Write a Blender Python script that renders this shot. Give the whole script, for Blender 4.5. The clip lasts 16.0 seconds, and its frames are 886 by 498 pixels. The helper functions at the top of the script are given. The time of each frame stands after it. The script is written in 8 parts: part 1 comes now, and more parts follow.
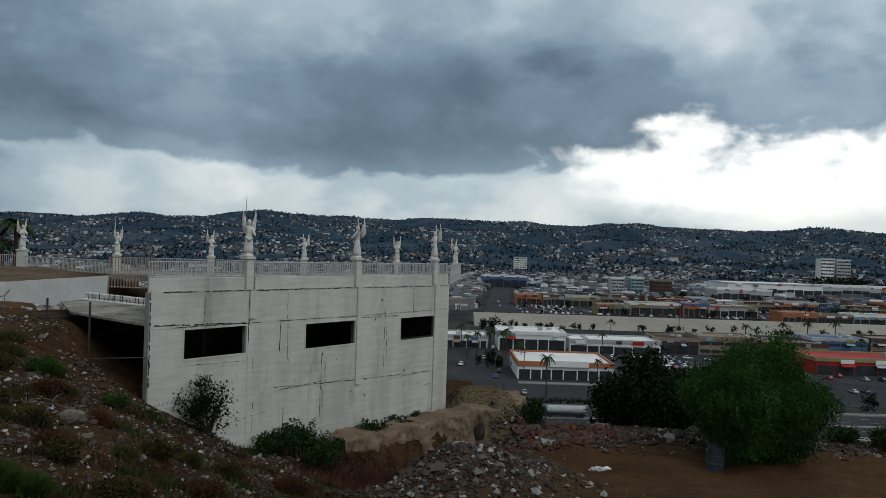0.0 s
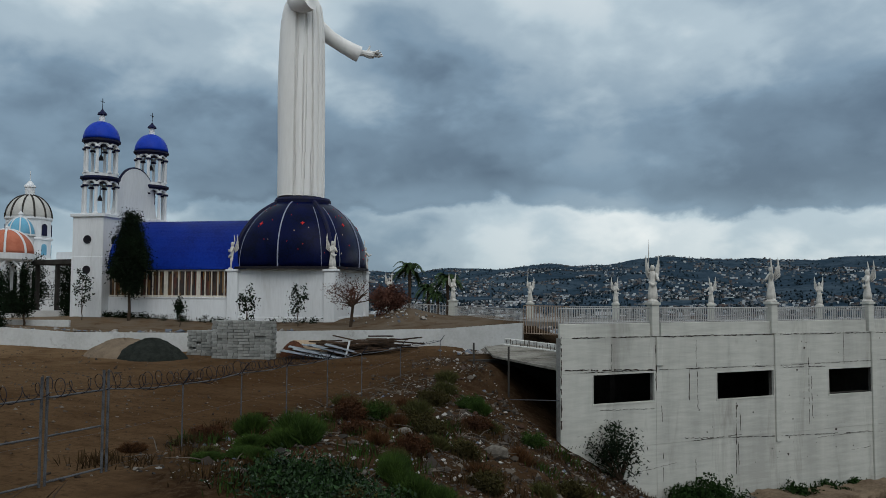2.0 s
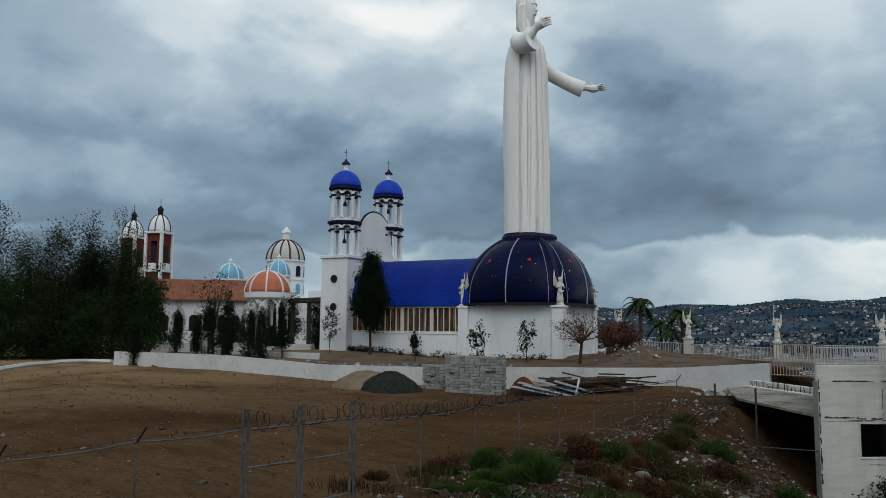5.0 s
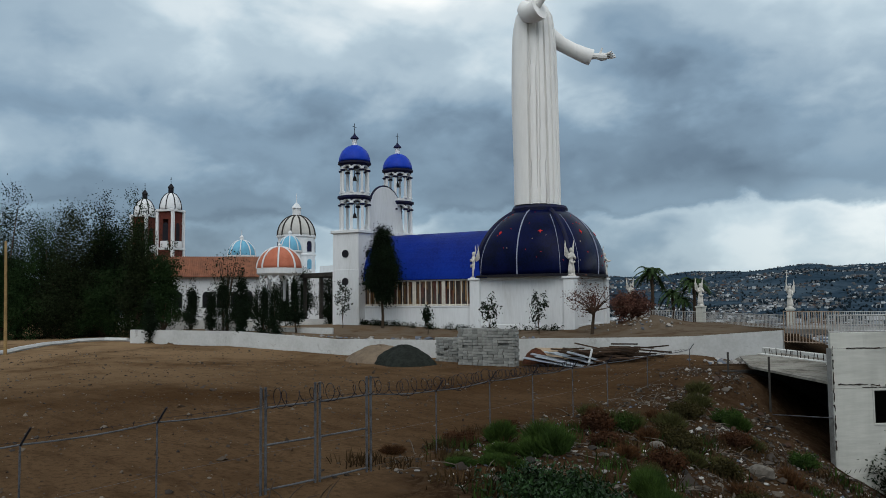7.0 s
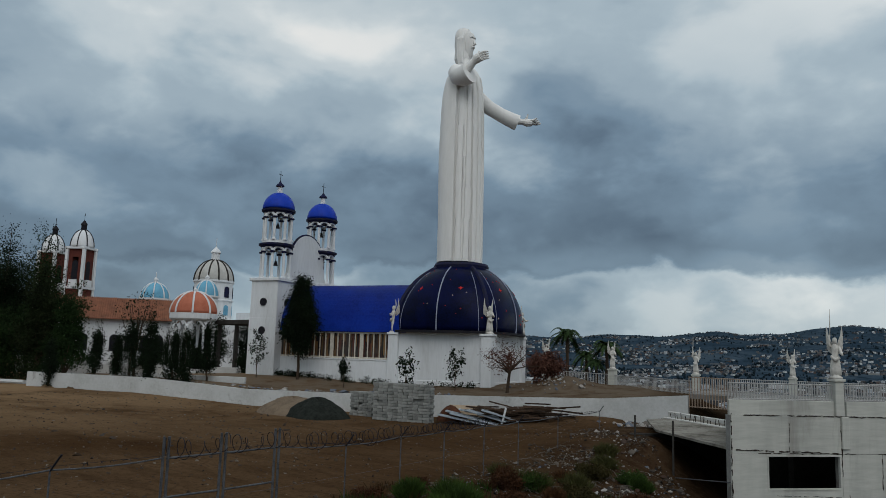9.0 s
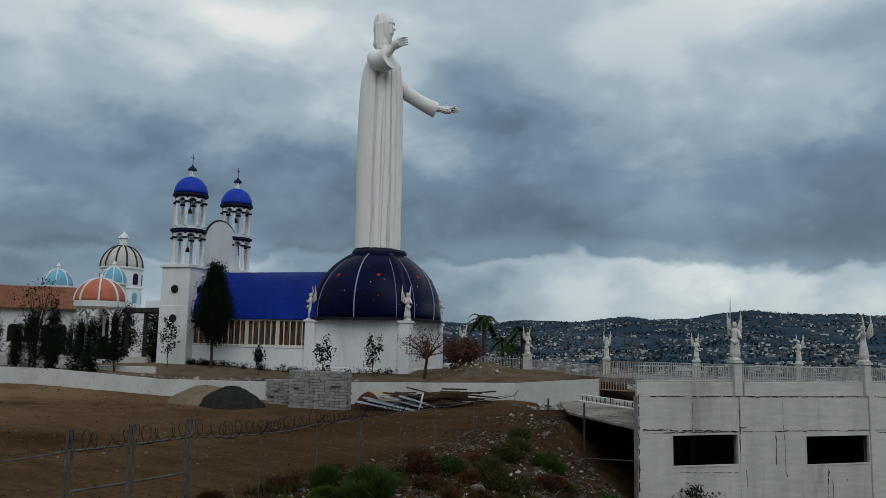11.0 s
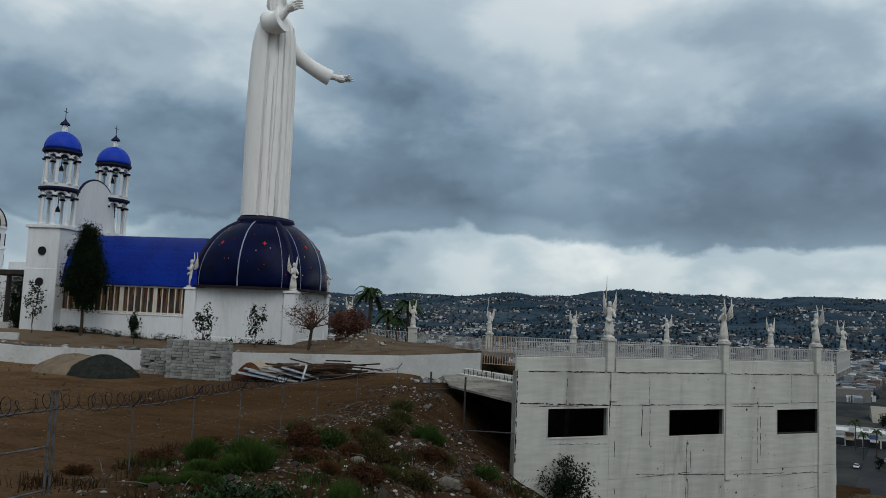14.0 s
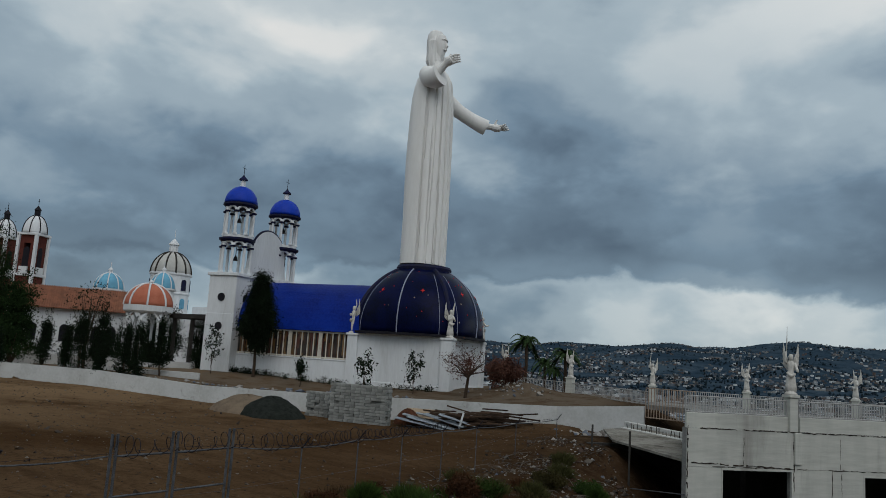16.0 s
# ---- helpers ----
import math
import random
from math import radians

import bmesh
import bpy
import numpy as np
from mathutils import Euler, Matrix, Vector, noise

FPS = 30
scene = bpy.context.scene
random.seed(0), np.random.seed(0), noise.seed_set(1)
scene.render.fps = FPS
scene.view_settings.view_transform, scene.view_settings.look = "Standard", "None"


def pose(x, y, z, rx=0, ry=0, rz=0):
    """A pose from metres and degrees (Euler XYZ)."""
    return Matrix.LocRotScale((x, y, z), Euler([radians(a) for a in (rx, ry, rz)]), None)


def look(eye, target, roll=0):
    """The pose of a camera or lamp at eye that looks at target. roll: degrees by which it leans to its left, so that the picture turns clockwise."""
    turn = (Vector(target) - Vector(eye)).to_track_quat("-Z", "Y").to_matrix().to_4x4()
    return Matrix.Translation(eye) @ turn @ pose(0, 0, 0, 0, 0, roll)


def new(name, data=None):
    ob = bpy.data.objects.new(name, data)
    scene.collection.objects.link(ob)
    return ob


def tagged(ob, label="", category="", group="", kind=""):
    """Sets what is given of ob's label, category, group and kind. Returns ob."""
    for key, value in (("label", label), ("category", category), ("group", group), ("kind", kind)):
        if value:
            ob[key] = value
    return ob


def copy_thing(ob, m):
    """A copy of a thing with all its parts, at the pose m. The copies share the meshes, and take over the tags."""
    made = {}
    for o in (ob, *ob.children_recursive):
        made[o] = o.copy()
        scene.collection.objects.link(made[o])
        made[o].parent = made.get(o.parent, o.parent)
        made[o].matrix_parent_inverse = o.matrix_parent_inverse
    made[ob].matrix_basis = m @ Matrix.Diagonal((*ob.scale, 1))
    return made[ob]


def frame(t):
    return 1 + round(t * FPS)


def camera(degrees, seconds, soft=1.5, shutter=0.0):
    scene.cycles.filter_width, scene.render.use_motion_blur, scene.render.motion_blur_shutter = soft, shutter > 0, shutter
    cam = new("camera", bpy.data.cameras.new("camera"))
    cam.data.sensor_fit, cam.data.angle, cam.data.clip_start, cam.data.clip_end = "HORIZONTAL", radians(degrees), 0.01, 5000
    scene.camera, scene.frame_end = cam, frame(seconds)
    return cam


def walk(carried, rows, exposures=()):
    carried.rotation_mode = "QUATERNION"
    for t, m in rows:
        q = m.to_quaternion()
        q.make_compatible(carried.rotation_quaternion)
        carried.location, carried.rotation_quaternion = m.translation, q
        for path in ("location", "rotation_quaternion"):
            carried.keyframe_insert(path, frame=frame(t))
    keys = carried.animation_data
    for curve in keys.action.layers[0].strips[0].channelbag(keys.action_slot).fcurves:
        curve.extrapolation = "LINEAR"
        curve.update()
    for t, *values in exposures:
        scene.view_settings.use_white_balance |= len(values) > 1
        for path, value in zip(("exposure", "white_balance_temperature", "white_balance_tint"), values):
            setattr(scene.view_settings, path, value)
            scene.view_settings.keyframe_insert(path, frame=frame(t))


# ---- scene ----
cam = camera(60.54, 16.0, soft=0.8)
# seconds, eye x y z, yaw to the left, pitch up, lean
ROWS = [
    (0.0, -0.00, 0.00, 4.70, 0.07, 0.12, 1.75),
    (0.5, -0.17, -0.16, 4.73, 10.92, 0.75, 1.24),
    (1.0, -0.01, 0.01, 4.69, 21.16, 1.36, 0.42),
    (1.5, -0.10, 0.14, 4.61, 27.43, 2.09, 0.22),
    (2.0, -0.05, 0.09, 4.63, 29.82, 3.16, 0.25),
    (2.5, 0.02, 0.02, 4.64, 31.59, 5.43, 0.25),
    (3.0, 0.14, -0.12, 4.63, 33.60, 8.14, 0.27),
    (3.5, 0.14, -0.05, 4.62, 37.22, 8.27, 0.43),
    (4.0, -0.36, 0.15, 4.59, 41.79, 5.04, 0.96),
    (4.5, -0.30, 0.17, 4.58, 46.09, 6.08, 0.71),
    (7.0, -0.30, 0.11, 4.71, 47.53, 3.68, -0.57),
    (7.5, -0.19, 0.08, 4.72, 45.88, 5.38, 0.24),
    (8.0, -0.13, 0.03, 4.70, 44.25, 6.99, 1.37),
    (8.5, -0.03, -0.02, 4.73, 42.90, 7.56, 1.69),
    (11.0, 0.06, -0.06, 4.72, 35.52, 6.96, 1.16),
    (11.5, 0.17, -0.09, 4.72, 32.66, 6.37, 1.09),
    (12.0, 0.26, -0.12, 4.73, 29.38, 5.33, 1.10),
    (12.5, 0.46, -0.24, 4.75, 26.16, 4.20, 1.04),
    (13.0, 0.61, -0.49, 4.74, 23.89, 3.68, 1.25),
    (13.5, 0.48, -0.41, 4.75, 24.29, 4.16, 1.67),
    (14.0, 0.10, -0.06, 4.80, 27.09, 5.12, 2.44),
    (14.5, 0.10, 0.06, 4.83, 30.58, 6.16, 2.90),
    (15.0, 0.07, 0.02, 4.88, 33.95, 7.14, 3.45),
    (15.5, -0.12, 0.05, 4.83, 36.78, 7.88, 3.81),
    (16.0, -0.32, 0.13, 4.77, 38.87, 8.12, 3.70),
]


def gaze(x, y, z, yaw, pitch, lean):
    a, b = radians(yaw), radians(pitch)
    return look((x, y, z), (x - math.sin(a) * math.cos(b), y + math.cos(a) * math.cos(b), z + math.sin(b)), lean)


# the clip's camera closes down as more sky fills its picture
EXPOSURES = [(0.0, -0.3), (0.5, -0.28), (1.5, -0.12), (2.5, -0.25), (3.0, -0.36), (3.5, -0.52), (4.0, -0.3), (4.5, -0.2), (7.0, 0.02), (7.5, -0.15), (8.0, -0.26), (8.5, -0.4), (11.0, -0.36), (11.5, -0.4), (12.0, -0.4), (12.5, -0.24), (13.0, -0.12), (14.5, -0.33), (15.0, -0.41), (16.0, -0.48)]
walk(cam, [(t, gaze(*r)) for t, *r in ROWS], EXPOSURES)

# ---- world and sun: a heavy overcast sky, brighter in the gap over the hills ----
world = bpy.data.worlds.new("sky")
scene.world = world
world.use_nodes = True


class Nodes:
    """Short hand for building node trees."""

    def __init__(self, tree):
        self.t = tree
        tree.nodes.clear()

    def add(self, kind, **inputs):
        n = self.t.nodes.new(kind)
        for k, v in inputs.items():
            self.put(n.inputs[k.replace("_", " ")], v)
        return n

    def put(self, socket, v):
        if isinstance(v, bpy.types.NodeSocket):
            self.t.links.new(v, socket)
        else:
            socket.default_value = v

    def math(self, op, a, b=0.0, c=0.0, clamp=False):
        n = self.t.nodes.new("ShaderNodeMath")
        n.operation, n.use_clamp = op, clamp
        for s, v in zip(n.inputs, (a, b, c)):
            self.put(s, v)
        return n.outputs[0]

    def ramp(self, fac, stops, ease="LINEAR"):
        n = self.t.nodes.new("ShaderNodeValToRGB")
        n.color_ramp.interpolation = ease
        e = n.color_ramp.elements
        while len(e) < len(stops):
            e.new(0.5)
        for el, (p, c) in zip(e, stops):
            el.position = p
            el.color = (c, c, c, 1) if isinstance(c, (int, float)) else (*c, 1)
        self.put(n.inputs[0], fac)
        return n.outputs[0]

    def mix(self, fac, a, b, how="MIX"):
        n = self.t.nodes.new("ShaderNodeMix")
        n.data_type, n.blend_type = "RGBA", how
        self.put(n.inputs[0], fac)
        for s, v in ((n.inputs[6], a), (n.inputs[7], b)):
            self.put(s, v if isinstance(v, bpy.types.NodeSocket) else (*v, 1))
        return n.outputs[2]

    def noise(self, where, scale, detail=4.0, rough=0.55, warp=0.0):
        n = self.add("ShaderNodeTexNoise", Scale=scale, Detail=detail, Roughness=rough, Distortion=warp)
        if where is not None:
            self.put(n.inputs["Vector"], where)
        return n.outputs[0]


def build_sky():
    k = Nodes(world.node_tree)
    way = k.add("ShaderNodeTexCoord").outputs["Generated"]
    sep = k.add("ShaderNodeSeparateXYZ", Vector=way)
    x, y, z = sep.outputs
    up = k.math("MAXIMUM", z, 0.0)
    # cloud layer seen in perspective: the deck flattens towards the horizon
    depth = k.math("ADD", up, 0.75)
    flat = k.add("ShaderNodeCombineXYZ", X=k.math("DIVIDE", x, depth), Y=k.math("DIVIDE", y, depth), Z=k.math("MULTIPLY", z, 1.2)).outputs[0]
    big = k.noise(flat, 2.3, 3, 0.45, 0.15)
    mid = k.noise(flat, 5.6, 4, 0.5, 0.25)
    fine = k.noise(flat, 15.0, 6, 0.55, 0.2)
    wob = k.math("ADD", k.math("MULTIPLY", k.math("SUBTRACT", mid, 0.5), 0.09), k.math("MULTIPLY", k.math("SUBTRACT", fine, 0.5), 0.05))
    level = k.math("ADD", z, wob)
    # the light gap low over the hills, the dark base of the deck, then paler, broken cloud higher up
    band = k.ramp(level, [(0.0, 0.50), (0.05, 0.58), (0.098, 0.60), (0.113, 0.27), (0.14, 0.18), (0.20, 0.23), (0.30, 0.40), (0.5, 0.52), (1.0, 0.50)], "EASE")
    # over the valley the deck is thicker and the gap clearer than over the church
    west = k.add("ShaderNodeVectorMath")
    west.operation = "DOT_PRODUCT"
    k.put(west.inputs[0], way)
    west.inputs[1].default_value = (-0.85, 0.53, 0.0)
    low = k.ramp(west.outputs["Value"], [(0.55, 1.12), (0.97, 0.60)], "EASE")
    high = k.ramp(west.outputs["Value"], [(0.0, 1.5), (0.45, 1.28), (0.82, 0.95), (0.98, 1.55)], "EASE")
    span = k.ramp(level, [(0.09, 0.0), (0.15, 1.0)], "EASE")
    share = k.math("ADD", k.math("MULTIPLY", high, span), k.math("MULTIPLY", low, k.math("SUBTRACT", 1.0, span)))
    band = k.math("MULTIPLY", band, share)
    body = k.math("ADD", k.math("MULTIPLY", big, 0.62), k.math("ADD", k.math("MULTIPLY", mid, 0.29), k.math("MULTIPLY", fine, 0.09)))
    tone = k.ramp(body, [(0.37, 0.50), (0.47, 0.80), (0.55, 1.15), (0.64, 1.55)], "EASE")
    hue = k.ramp(k.math("MULTIPLY", band, tone), [(0.0, (0.033, 0.052, 0.078)), (0.12, (0.080, 0.122, 0.175)), (0.3, (0.214, 0.310, 0.402)), (0.55, (0.488, 0.597, 0.662)), (0.8, (0.80, 0.86, 0.87)), (1.0, (1.0, 1.0, 0.97))])
    # the brightest part of the sky, where the sun stands behind thin cloud
    side = k.add("ShaderNodeVectorMath")
    side.operation = "DOT_PRODUCT"
    k.put(side.inputs[0], way)
    a = radians(-22)
    side.inputs[1].default_value = (math.cos(a), math.sin(a), 0)
    away = k.math("ADD", k.math("POWER", k.math("DIVIDE", side.outputs["Value"], 0.25), 2.0), k.math("POWER", k.math("DIVIDE", k.math("SUBTRACT", level, 0.10), 0.075), 2.0))
    away = k.math("ADD", away, k.math("ADD", k.math("MULTIPLY", k.math("SUBTRACT", fine, 0.5), 1.5), k.math("MULTIPLY", k.math("SUBTRACT", mid, 0.5), 2.4)))
    ahead = k.math("GREATER_THAN", y, 0.0)
    near = k.math("MULTIPLY", k.ramp(away, [(0.05, 1.0), (1.15, 0.0)], "EASE"), ahead)
    lit = k.mix(near, hue, (1.35, 1.36, 1.32))
    air = k.add("ShaderNodeTexSky")
    air.sky_type, air.sun_disc, air.sun_elevation, air.sun_rotation = "NISHITA", False, radians(40), radians(60)
    cloudy = k.add("ShaderNodeBackground", Color=lit, Strength=1.0)
    clear = k.add("ShaderNodeBackground", Color=air.outputs[0], Strength=0.012)
    both = k.add("ShaderNodeAddShader")
    k.put(both.inputs[0], cloudy.outputs[0])
    k.put(both.inputs[1], clear.outputs[0])
    out = k.add("ShaderNodeOutputWorld")
    k.put(out.inputs["Surface"], both.outputs[0])


build_sky()
sun = new("sun", bpy.data.lights.new("sun", "SUN"))
sun.data.energy, sun.data.angle, sun.data.color = 1.15, radians(50), (1.0, 0.985, 0.96)
sun.matrix_world = look((0, 0, 60), (-0.55, 0.5, 59.25))

# ---- materials ----
def surface(name, base, second=None, rough=0.85, scale=1.2, fine=14.0, bump=0.25, metal=0.0, mixat=(0.42, 0.62), vary=0.0, island=0.0, stain=None, stain_at=(0.6, 0.72), stain_scale=0.7, streak=False, spec=0.08, boards=False):
    """A node material: two colours mixed by a coarse and a fine noise, optional stains, relief, and variation by piece."""
    m = bpy.data.materials.new(name)
    m.use_nodes = True
    k = Nodes(m.node_tree)
    pos = k.add("ShaderNodeTexCoord").outputs["Object"]
    if streak:
        pos = k.add("ShaderNodeMapping", Vector=pos, Scale=(1.0, 1.0, 0.18)).outputs[0]
    second = second or tuple(c * 0.7 for c in base)
    grain = k.add("ShaderNodeMapping", Vector=k.add("ShaderNodeTexCoord").outputs["Object"], Scale=(0.12, 0.12, 1.0)).outputs[0] if boards else pos
    a, b = k.noise(pos, scale, 5, 0.6), k.noise(grain, fine, 4, 0.65)
    blend = k.ramp(k.math("ADD", k.math("MULTIPLY", a, 0.6), k.math("MULTIPLY", b, 0.4)), [(mixat[0], 0.0), (mixat[1], 1.0)])
    col = k.mix(blend, base, second)
    if stain:
        s = k.noise(pos, stain_scale, 6, 0.7, 0.4)
        col = k.mix(k.ramp(s, [(stain_at[0], 0.0), (stain_at[1], 0.85)]), col, stain)
    if vary or island:
        r = k.add("ShaderNodeObjectInfo").outputs["Random"] if vary else k.add("ShaderNodeNewGeometry").outputs["Random Per Island"]
        amount = vary or island
        v = k.math("ADD", k.math("MULTIPLY", r, 2 * amount), 1 - amount)
        hsv = k.add("ShaderNodeHueSaturation", Color=col, Value=v)
        col = hsv.outputs[0]
    p = k.add("ShaderNodeBsdfPrincipled", Base_Color=col, Metallic=metal)
    p.inputs["Specular IOR Level"].default_value = spec
    k.put(p.inputs["Roughness"], k.math("ADD", k.math("MULTIPLY", b, 0.16), rough - 0.08, clamp=True))
    if bump:
        bp = k.add("ShaderNodeBump", Strength=bump, Distance=0.05, Height=k.math("ADD", b, k.math("MULTIPLY", a, 0.5)))
        k.put(p.inputs["Normal"], bp.outputs[0])
    o = k.add("ShaderNodeOutputMaterial")
    k.put(o.inputs[0], p.outputs[0])
    return m


def palette(name, stops, rough=0.8, fine=6.0):
    """Colour picked piece by piece from a row of house colours."""
    m = bpy.data.materials.new(name)
    m.use_nodes = True
    k = Nodes(m.node_tree)
    r = k.add("ShaderNodeNewGeometry").outputs["Random Per Island"]
    n = k.noise(k.add("ShaderNodeTexCoord").outputs["Object"], fine / 10, 4, 0.6)
    col = k.ramp(r, [(i / len(stops), c) for i, c in enumerate(stops)], "CONSTANT")
    col = k.mix(k.ramp(n, [(0.35, 0.0), (0.7, 0.5)]), col, (0.10, 0.095, 0.09))
    p = k.add("ShaderNodeBsdfPrincipled", Base_Color=col, Roughness=rough)
    p.inputs["Specular IOR Level"].default_value = 0.06
    o = k.add("ShaderNodeOutputMaterial")
    k.put(o.inputs[0], p.outputs[0])
    return m


WHITE = surface("white_paint", (0.68, 0.695, 0.71), (0.58, 0.59, 0.60), 0.7, 0.35, 5, 0.12, stain=(0.46, 0.455, 0.44), stain_at=(0.60, 0.8), streak=True)
WALLPAINT = surface("stained_whitewash", (0.50, 0.505, 0.50), (0.41, 0.41, 0.40), 0.85, 0.5, 5, 0.25, stain=(0.17, 0.155, 0.135), stain_at=(0.60, 0.76), stain_scale=0.8)
STATUE = surface("statue_white", (0.80, 0.79, 0.77), (0.72, 0.71, 0.69), 0.6, 0.25, 3, 0.08, stain=(0.62, 0.60, 0.57), stain_at=(0.62, 0.9), streak=True)
CONCRETE = surface("painted_concrete", (0.49, 0.49, 0.45), (0.36, 0.36, 0.333), 0.88, 0.5, 5, 0.22, stain=(0.20, 0.19, 0.17), stain_at=(0.57, 0.80), stain_scale=0.6, streak=True, boards=True)
RAWCON = surface("raw_concrete", (0.25, 0.245, 0.235), (0.15, 0.145, 0.135), 0.9, 0.7, 9, 0.4, stain=(0.07, 0.06, 0.05), stain_at=(0.5, 0.7))
# one dark grey for truly dark parts and for shade painted into rooms
DARKANDSHADE = surface("dark_grey_and_painted_shade", (0.05, 0.047, 0.043), (0.028, 0.026, 0.024), 0.95, 0.8, 6, 0.3)
BLUE = surface("blue_paint", (0.006, 0.042, 0.40), (0.004, 0.022, 0.25), 0.5, 0.35, 5, 0.08, spec=0.15)
DOMEBLUE = surface("dome_navy", (0.0018, 0.0045, 0.036), (0.001, 0.0022, 0.011), 0.3, 0.5, 6, 0.06, spec=0.06)
BLACK = surface("black_iron", (0.012, 0.012, 0.018), (0.02, 0.018, 0.02), 0.5, 2, 20, 0.1)
NAVYTRIM = surface("navy_trim", (0.010, 0.012, 0.05), (0.02, 0.02, 0.03), 0.55, 1.5, 12, 0.1)
RIBWHITE = surface("rib_paint", (0.30, 0.33, 0.42), (0.2, 0.22, 0.30), 0.6, 1, 8, 0.1)
REDSTAR = surface("red_star", (0.55, 0.03, 0.03), (0.4, 0.02, 0.02), 0.5, 2, 8, 0.05)
ORANGE = surface("orange_dome", (0.46, 0.155, 0.095), (0.36, 0.11, 0.065), 0.6, 0.8, 8, 0.1)
PALEBLUE = surface("pale_blue_dome", (0.16, 0.40, 0.55), (0.12, 0.30, 0.43), 0.6, 0.8, 8, 0.1)
BRICKRED = surface("brick_red", (0.12, 0.035, 0.026), (0.07, 0.024, 0.02), 0.8, 1, 9, 0.2)
TILE = surface("roof_tile", (0.27, 0.115, 0.07), (0.16, 0.075, 0.05), 0.85, 1.2, 10, 0.4)
def ground_material():
    """Yard earth, darker on the bank; asphalt and dust in the valley; hill brush tinted blue for haze."""
    m = bpy.data.materials.new("earth")
    m.use_nodes = True
    k = Nodes(m.node_tree)
    pos = k.add("ShaderNodeTexCoord").outputs["Object"]
    x, y, z = k.add("ShaderNodeSeparateXYZ", Vector=pos).outputs
    wide, mid, fine, grit = k.noise(pos, 0.07, 5, 0.6, 0.5), k.noise(pos, 0.6, 5, 0.65, 0.3), k.noise(pos, 4.5, 5, 0.7), k.noise(pos, 28.0, 3, 0.7)
    drag = k.noise(k.add("ShaderNodeMapping", Vector=pos, Rotation=(0, 0, radians(40)), Scale=(0.35, 1.5, 1.0)).outputs[0], 0.9, 5, 0.7, 0.4)
    earth = k.mix(k.ramp(wide, [(0.38, 0.0), (0.62, 1.0)]), (0.052, 0.028, 0.0132), (0.098, 0.060, 0.033))
    earth = k.mix(k.ramp(drag, [(0.48, 0.0), (0.66, 0.45)]), earth, (0.028, 0.015, 0.008))
    earth = k.mix(k.ramp(fine, [(0.50, 0.0), (0.66, 0.55)]), earth, (0.022, 0.012, 0.008))
    earth = k.mix(k.ramp(grit, [(0.62, 0.0), (0.74, 0.45)]), earth, (0.17, 0.13, 0.10))
    worn = k.math("MULTIPLY", k.ramp(k.math("DIVIDE", k.math("ADD", x, 80.0), 52.0), [(0.1, 1.0), (0.9, 0.0)]), k.ramp(k.math("ADD", k.math("MULTIPLY", wide, 0.6), k.math("MULTIPLY", mid, 0.4)), [(0.34, 0.0), (0.54, 0.9)]))
    earth = k.mix(worn, earth, (0.25, 0.165, 0.095))
    earth = k.mix(k.math("MULTIPLY", k.ramp(z, [(0.85, 0.0), (0.98, 0.8)]), k.ramp(mid, [(0.36, 0.25), (0.56, 1.0)])), earth, (0.135, 0.108, 0.082))
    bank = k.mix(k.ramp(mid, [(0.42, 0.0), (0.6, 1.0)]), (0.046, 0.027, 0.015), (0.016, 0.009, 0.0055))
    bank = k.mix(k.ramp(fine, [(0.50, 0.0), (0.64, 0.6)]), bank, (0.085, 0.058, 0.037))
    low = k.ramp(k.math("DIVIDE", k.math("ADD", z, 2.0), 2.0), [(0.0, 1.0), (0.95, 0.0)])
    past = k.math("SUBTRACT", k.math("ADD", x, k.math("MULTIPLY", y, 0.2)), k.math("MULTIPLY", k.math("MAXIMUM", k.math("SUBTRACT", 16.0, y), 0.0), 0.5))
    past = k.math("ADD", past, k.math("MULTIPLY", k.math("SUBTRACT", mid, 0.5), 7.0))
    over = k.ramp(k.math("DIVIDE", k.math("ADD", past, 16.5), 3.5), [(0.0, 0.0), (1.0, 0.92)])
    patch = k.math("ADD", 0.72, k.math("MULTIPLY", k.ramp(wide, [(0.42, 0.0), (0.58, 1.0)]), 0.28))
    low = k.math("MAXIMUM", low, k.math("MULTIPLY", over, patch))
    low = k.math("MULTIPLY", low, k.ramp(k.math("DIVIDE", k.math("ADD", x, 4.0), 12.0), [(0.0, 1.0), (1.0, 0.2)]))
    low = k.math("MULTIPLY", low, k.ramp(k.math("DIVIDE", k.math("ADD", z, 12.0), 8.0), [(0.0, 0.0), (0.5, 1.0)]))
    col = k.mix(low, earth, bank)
    dx, dy = k.math("DIVIDE", k.math("SUBTRACT", x, 2.5), 5.0), k.math("DIVIDE", k.math("SUBTRACT", y, 46.5), 5.5)
    dry = k.math("ADD", k.math("ADD", k.math("MULTIPLY", dx, dx), k.math("MULTIPLY", dy, dy)), k.math("MULTIPLY", k.math("SUBTRACT", mid, 0.5), 1.6))
    tan = k.mix(k.ramp(fine, [(0.42, 0.0), (0.6, 1.0)]), (0.14, 0.105, 0.068), (0.045, 0.034, 0.018))
    col = k.mix(k.ramp(dry, [(0.7, 1.0), (1.1, 0.0)]), col, tan)
    plain = k.mix(k.ramp(k.noise(pos, 0.03, 5, 0.7), [(0.4, 0.0), (0.6, 1.0)]), (0.030, 0.034, 0.037), (0.060, 0.059, 0.056))
    far = k.math("LESS_THAN", z, -9.0)
    col = k.mix(far, col, plain)
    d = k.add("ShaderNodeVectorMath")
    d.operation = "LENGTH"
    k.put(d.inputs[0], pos)
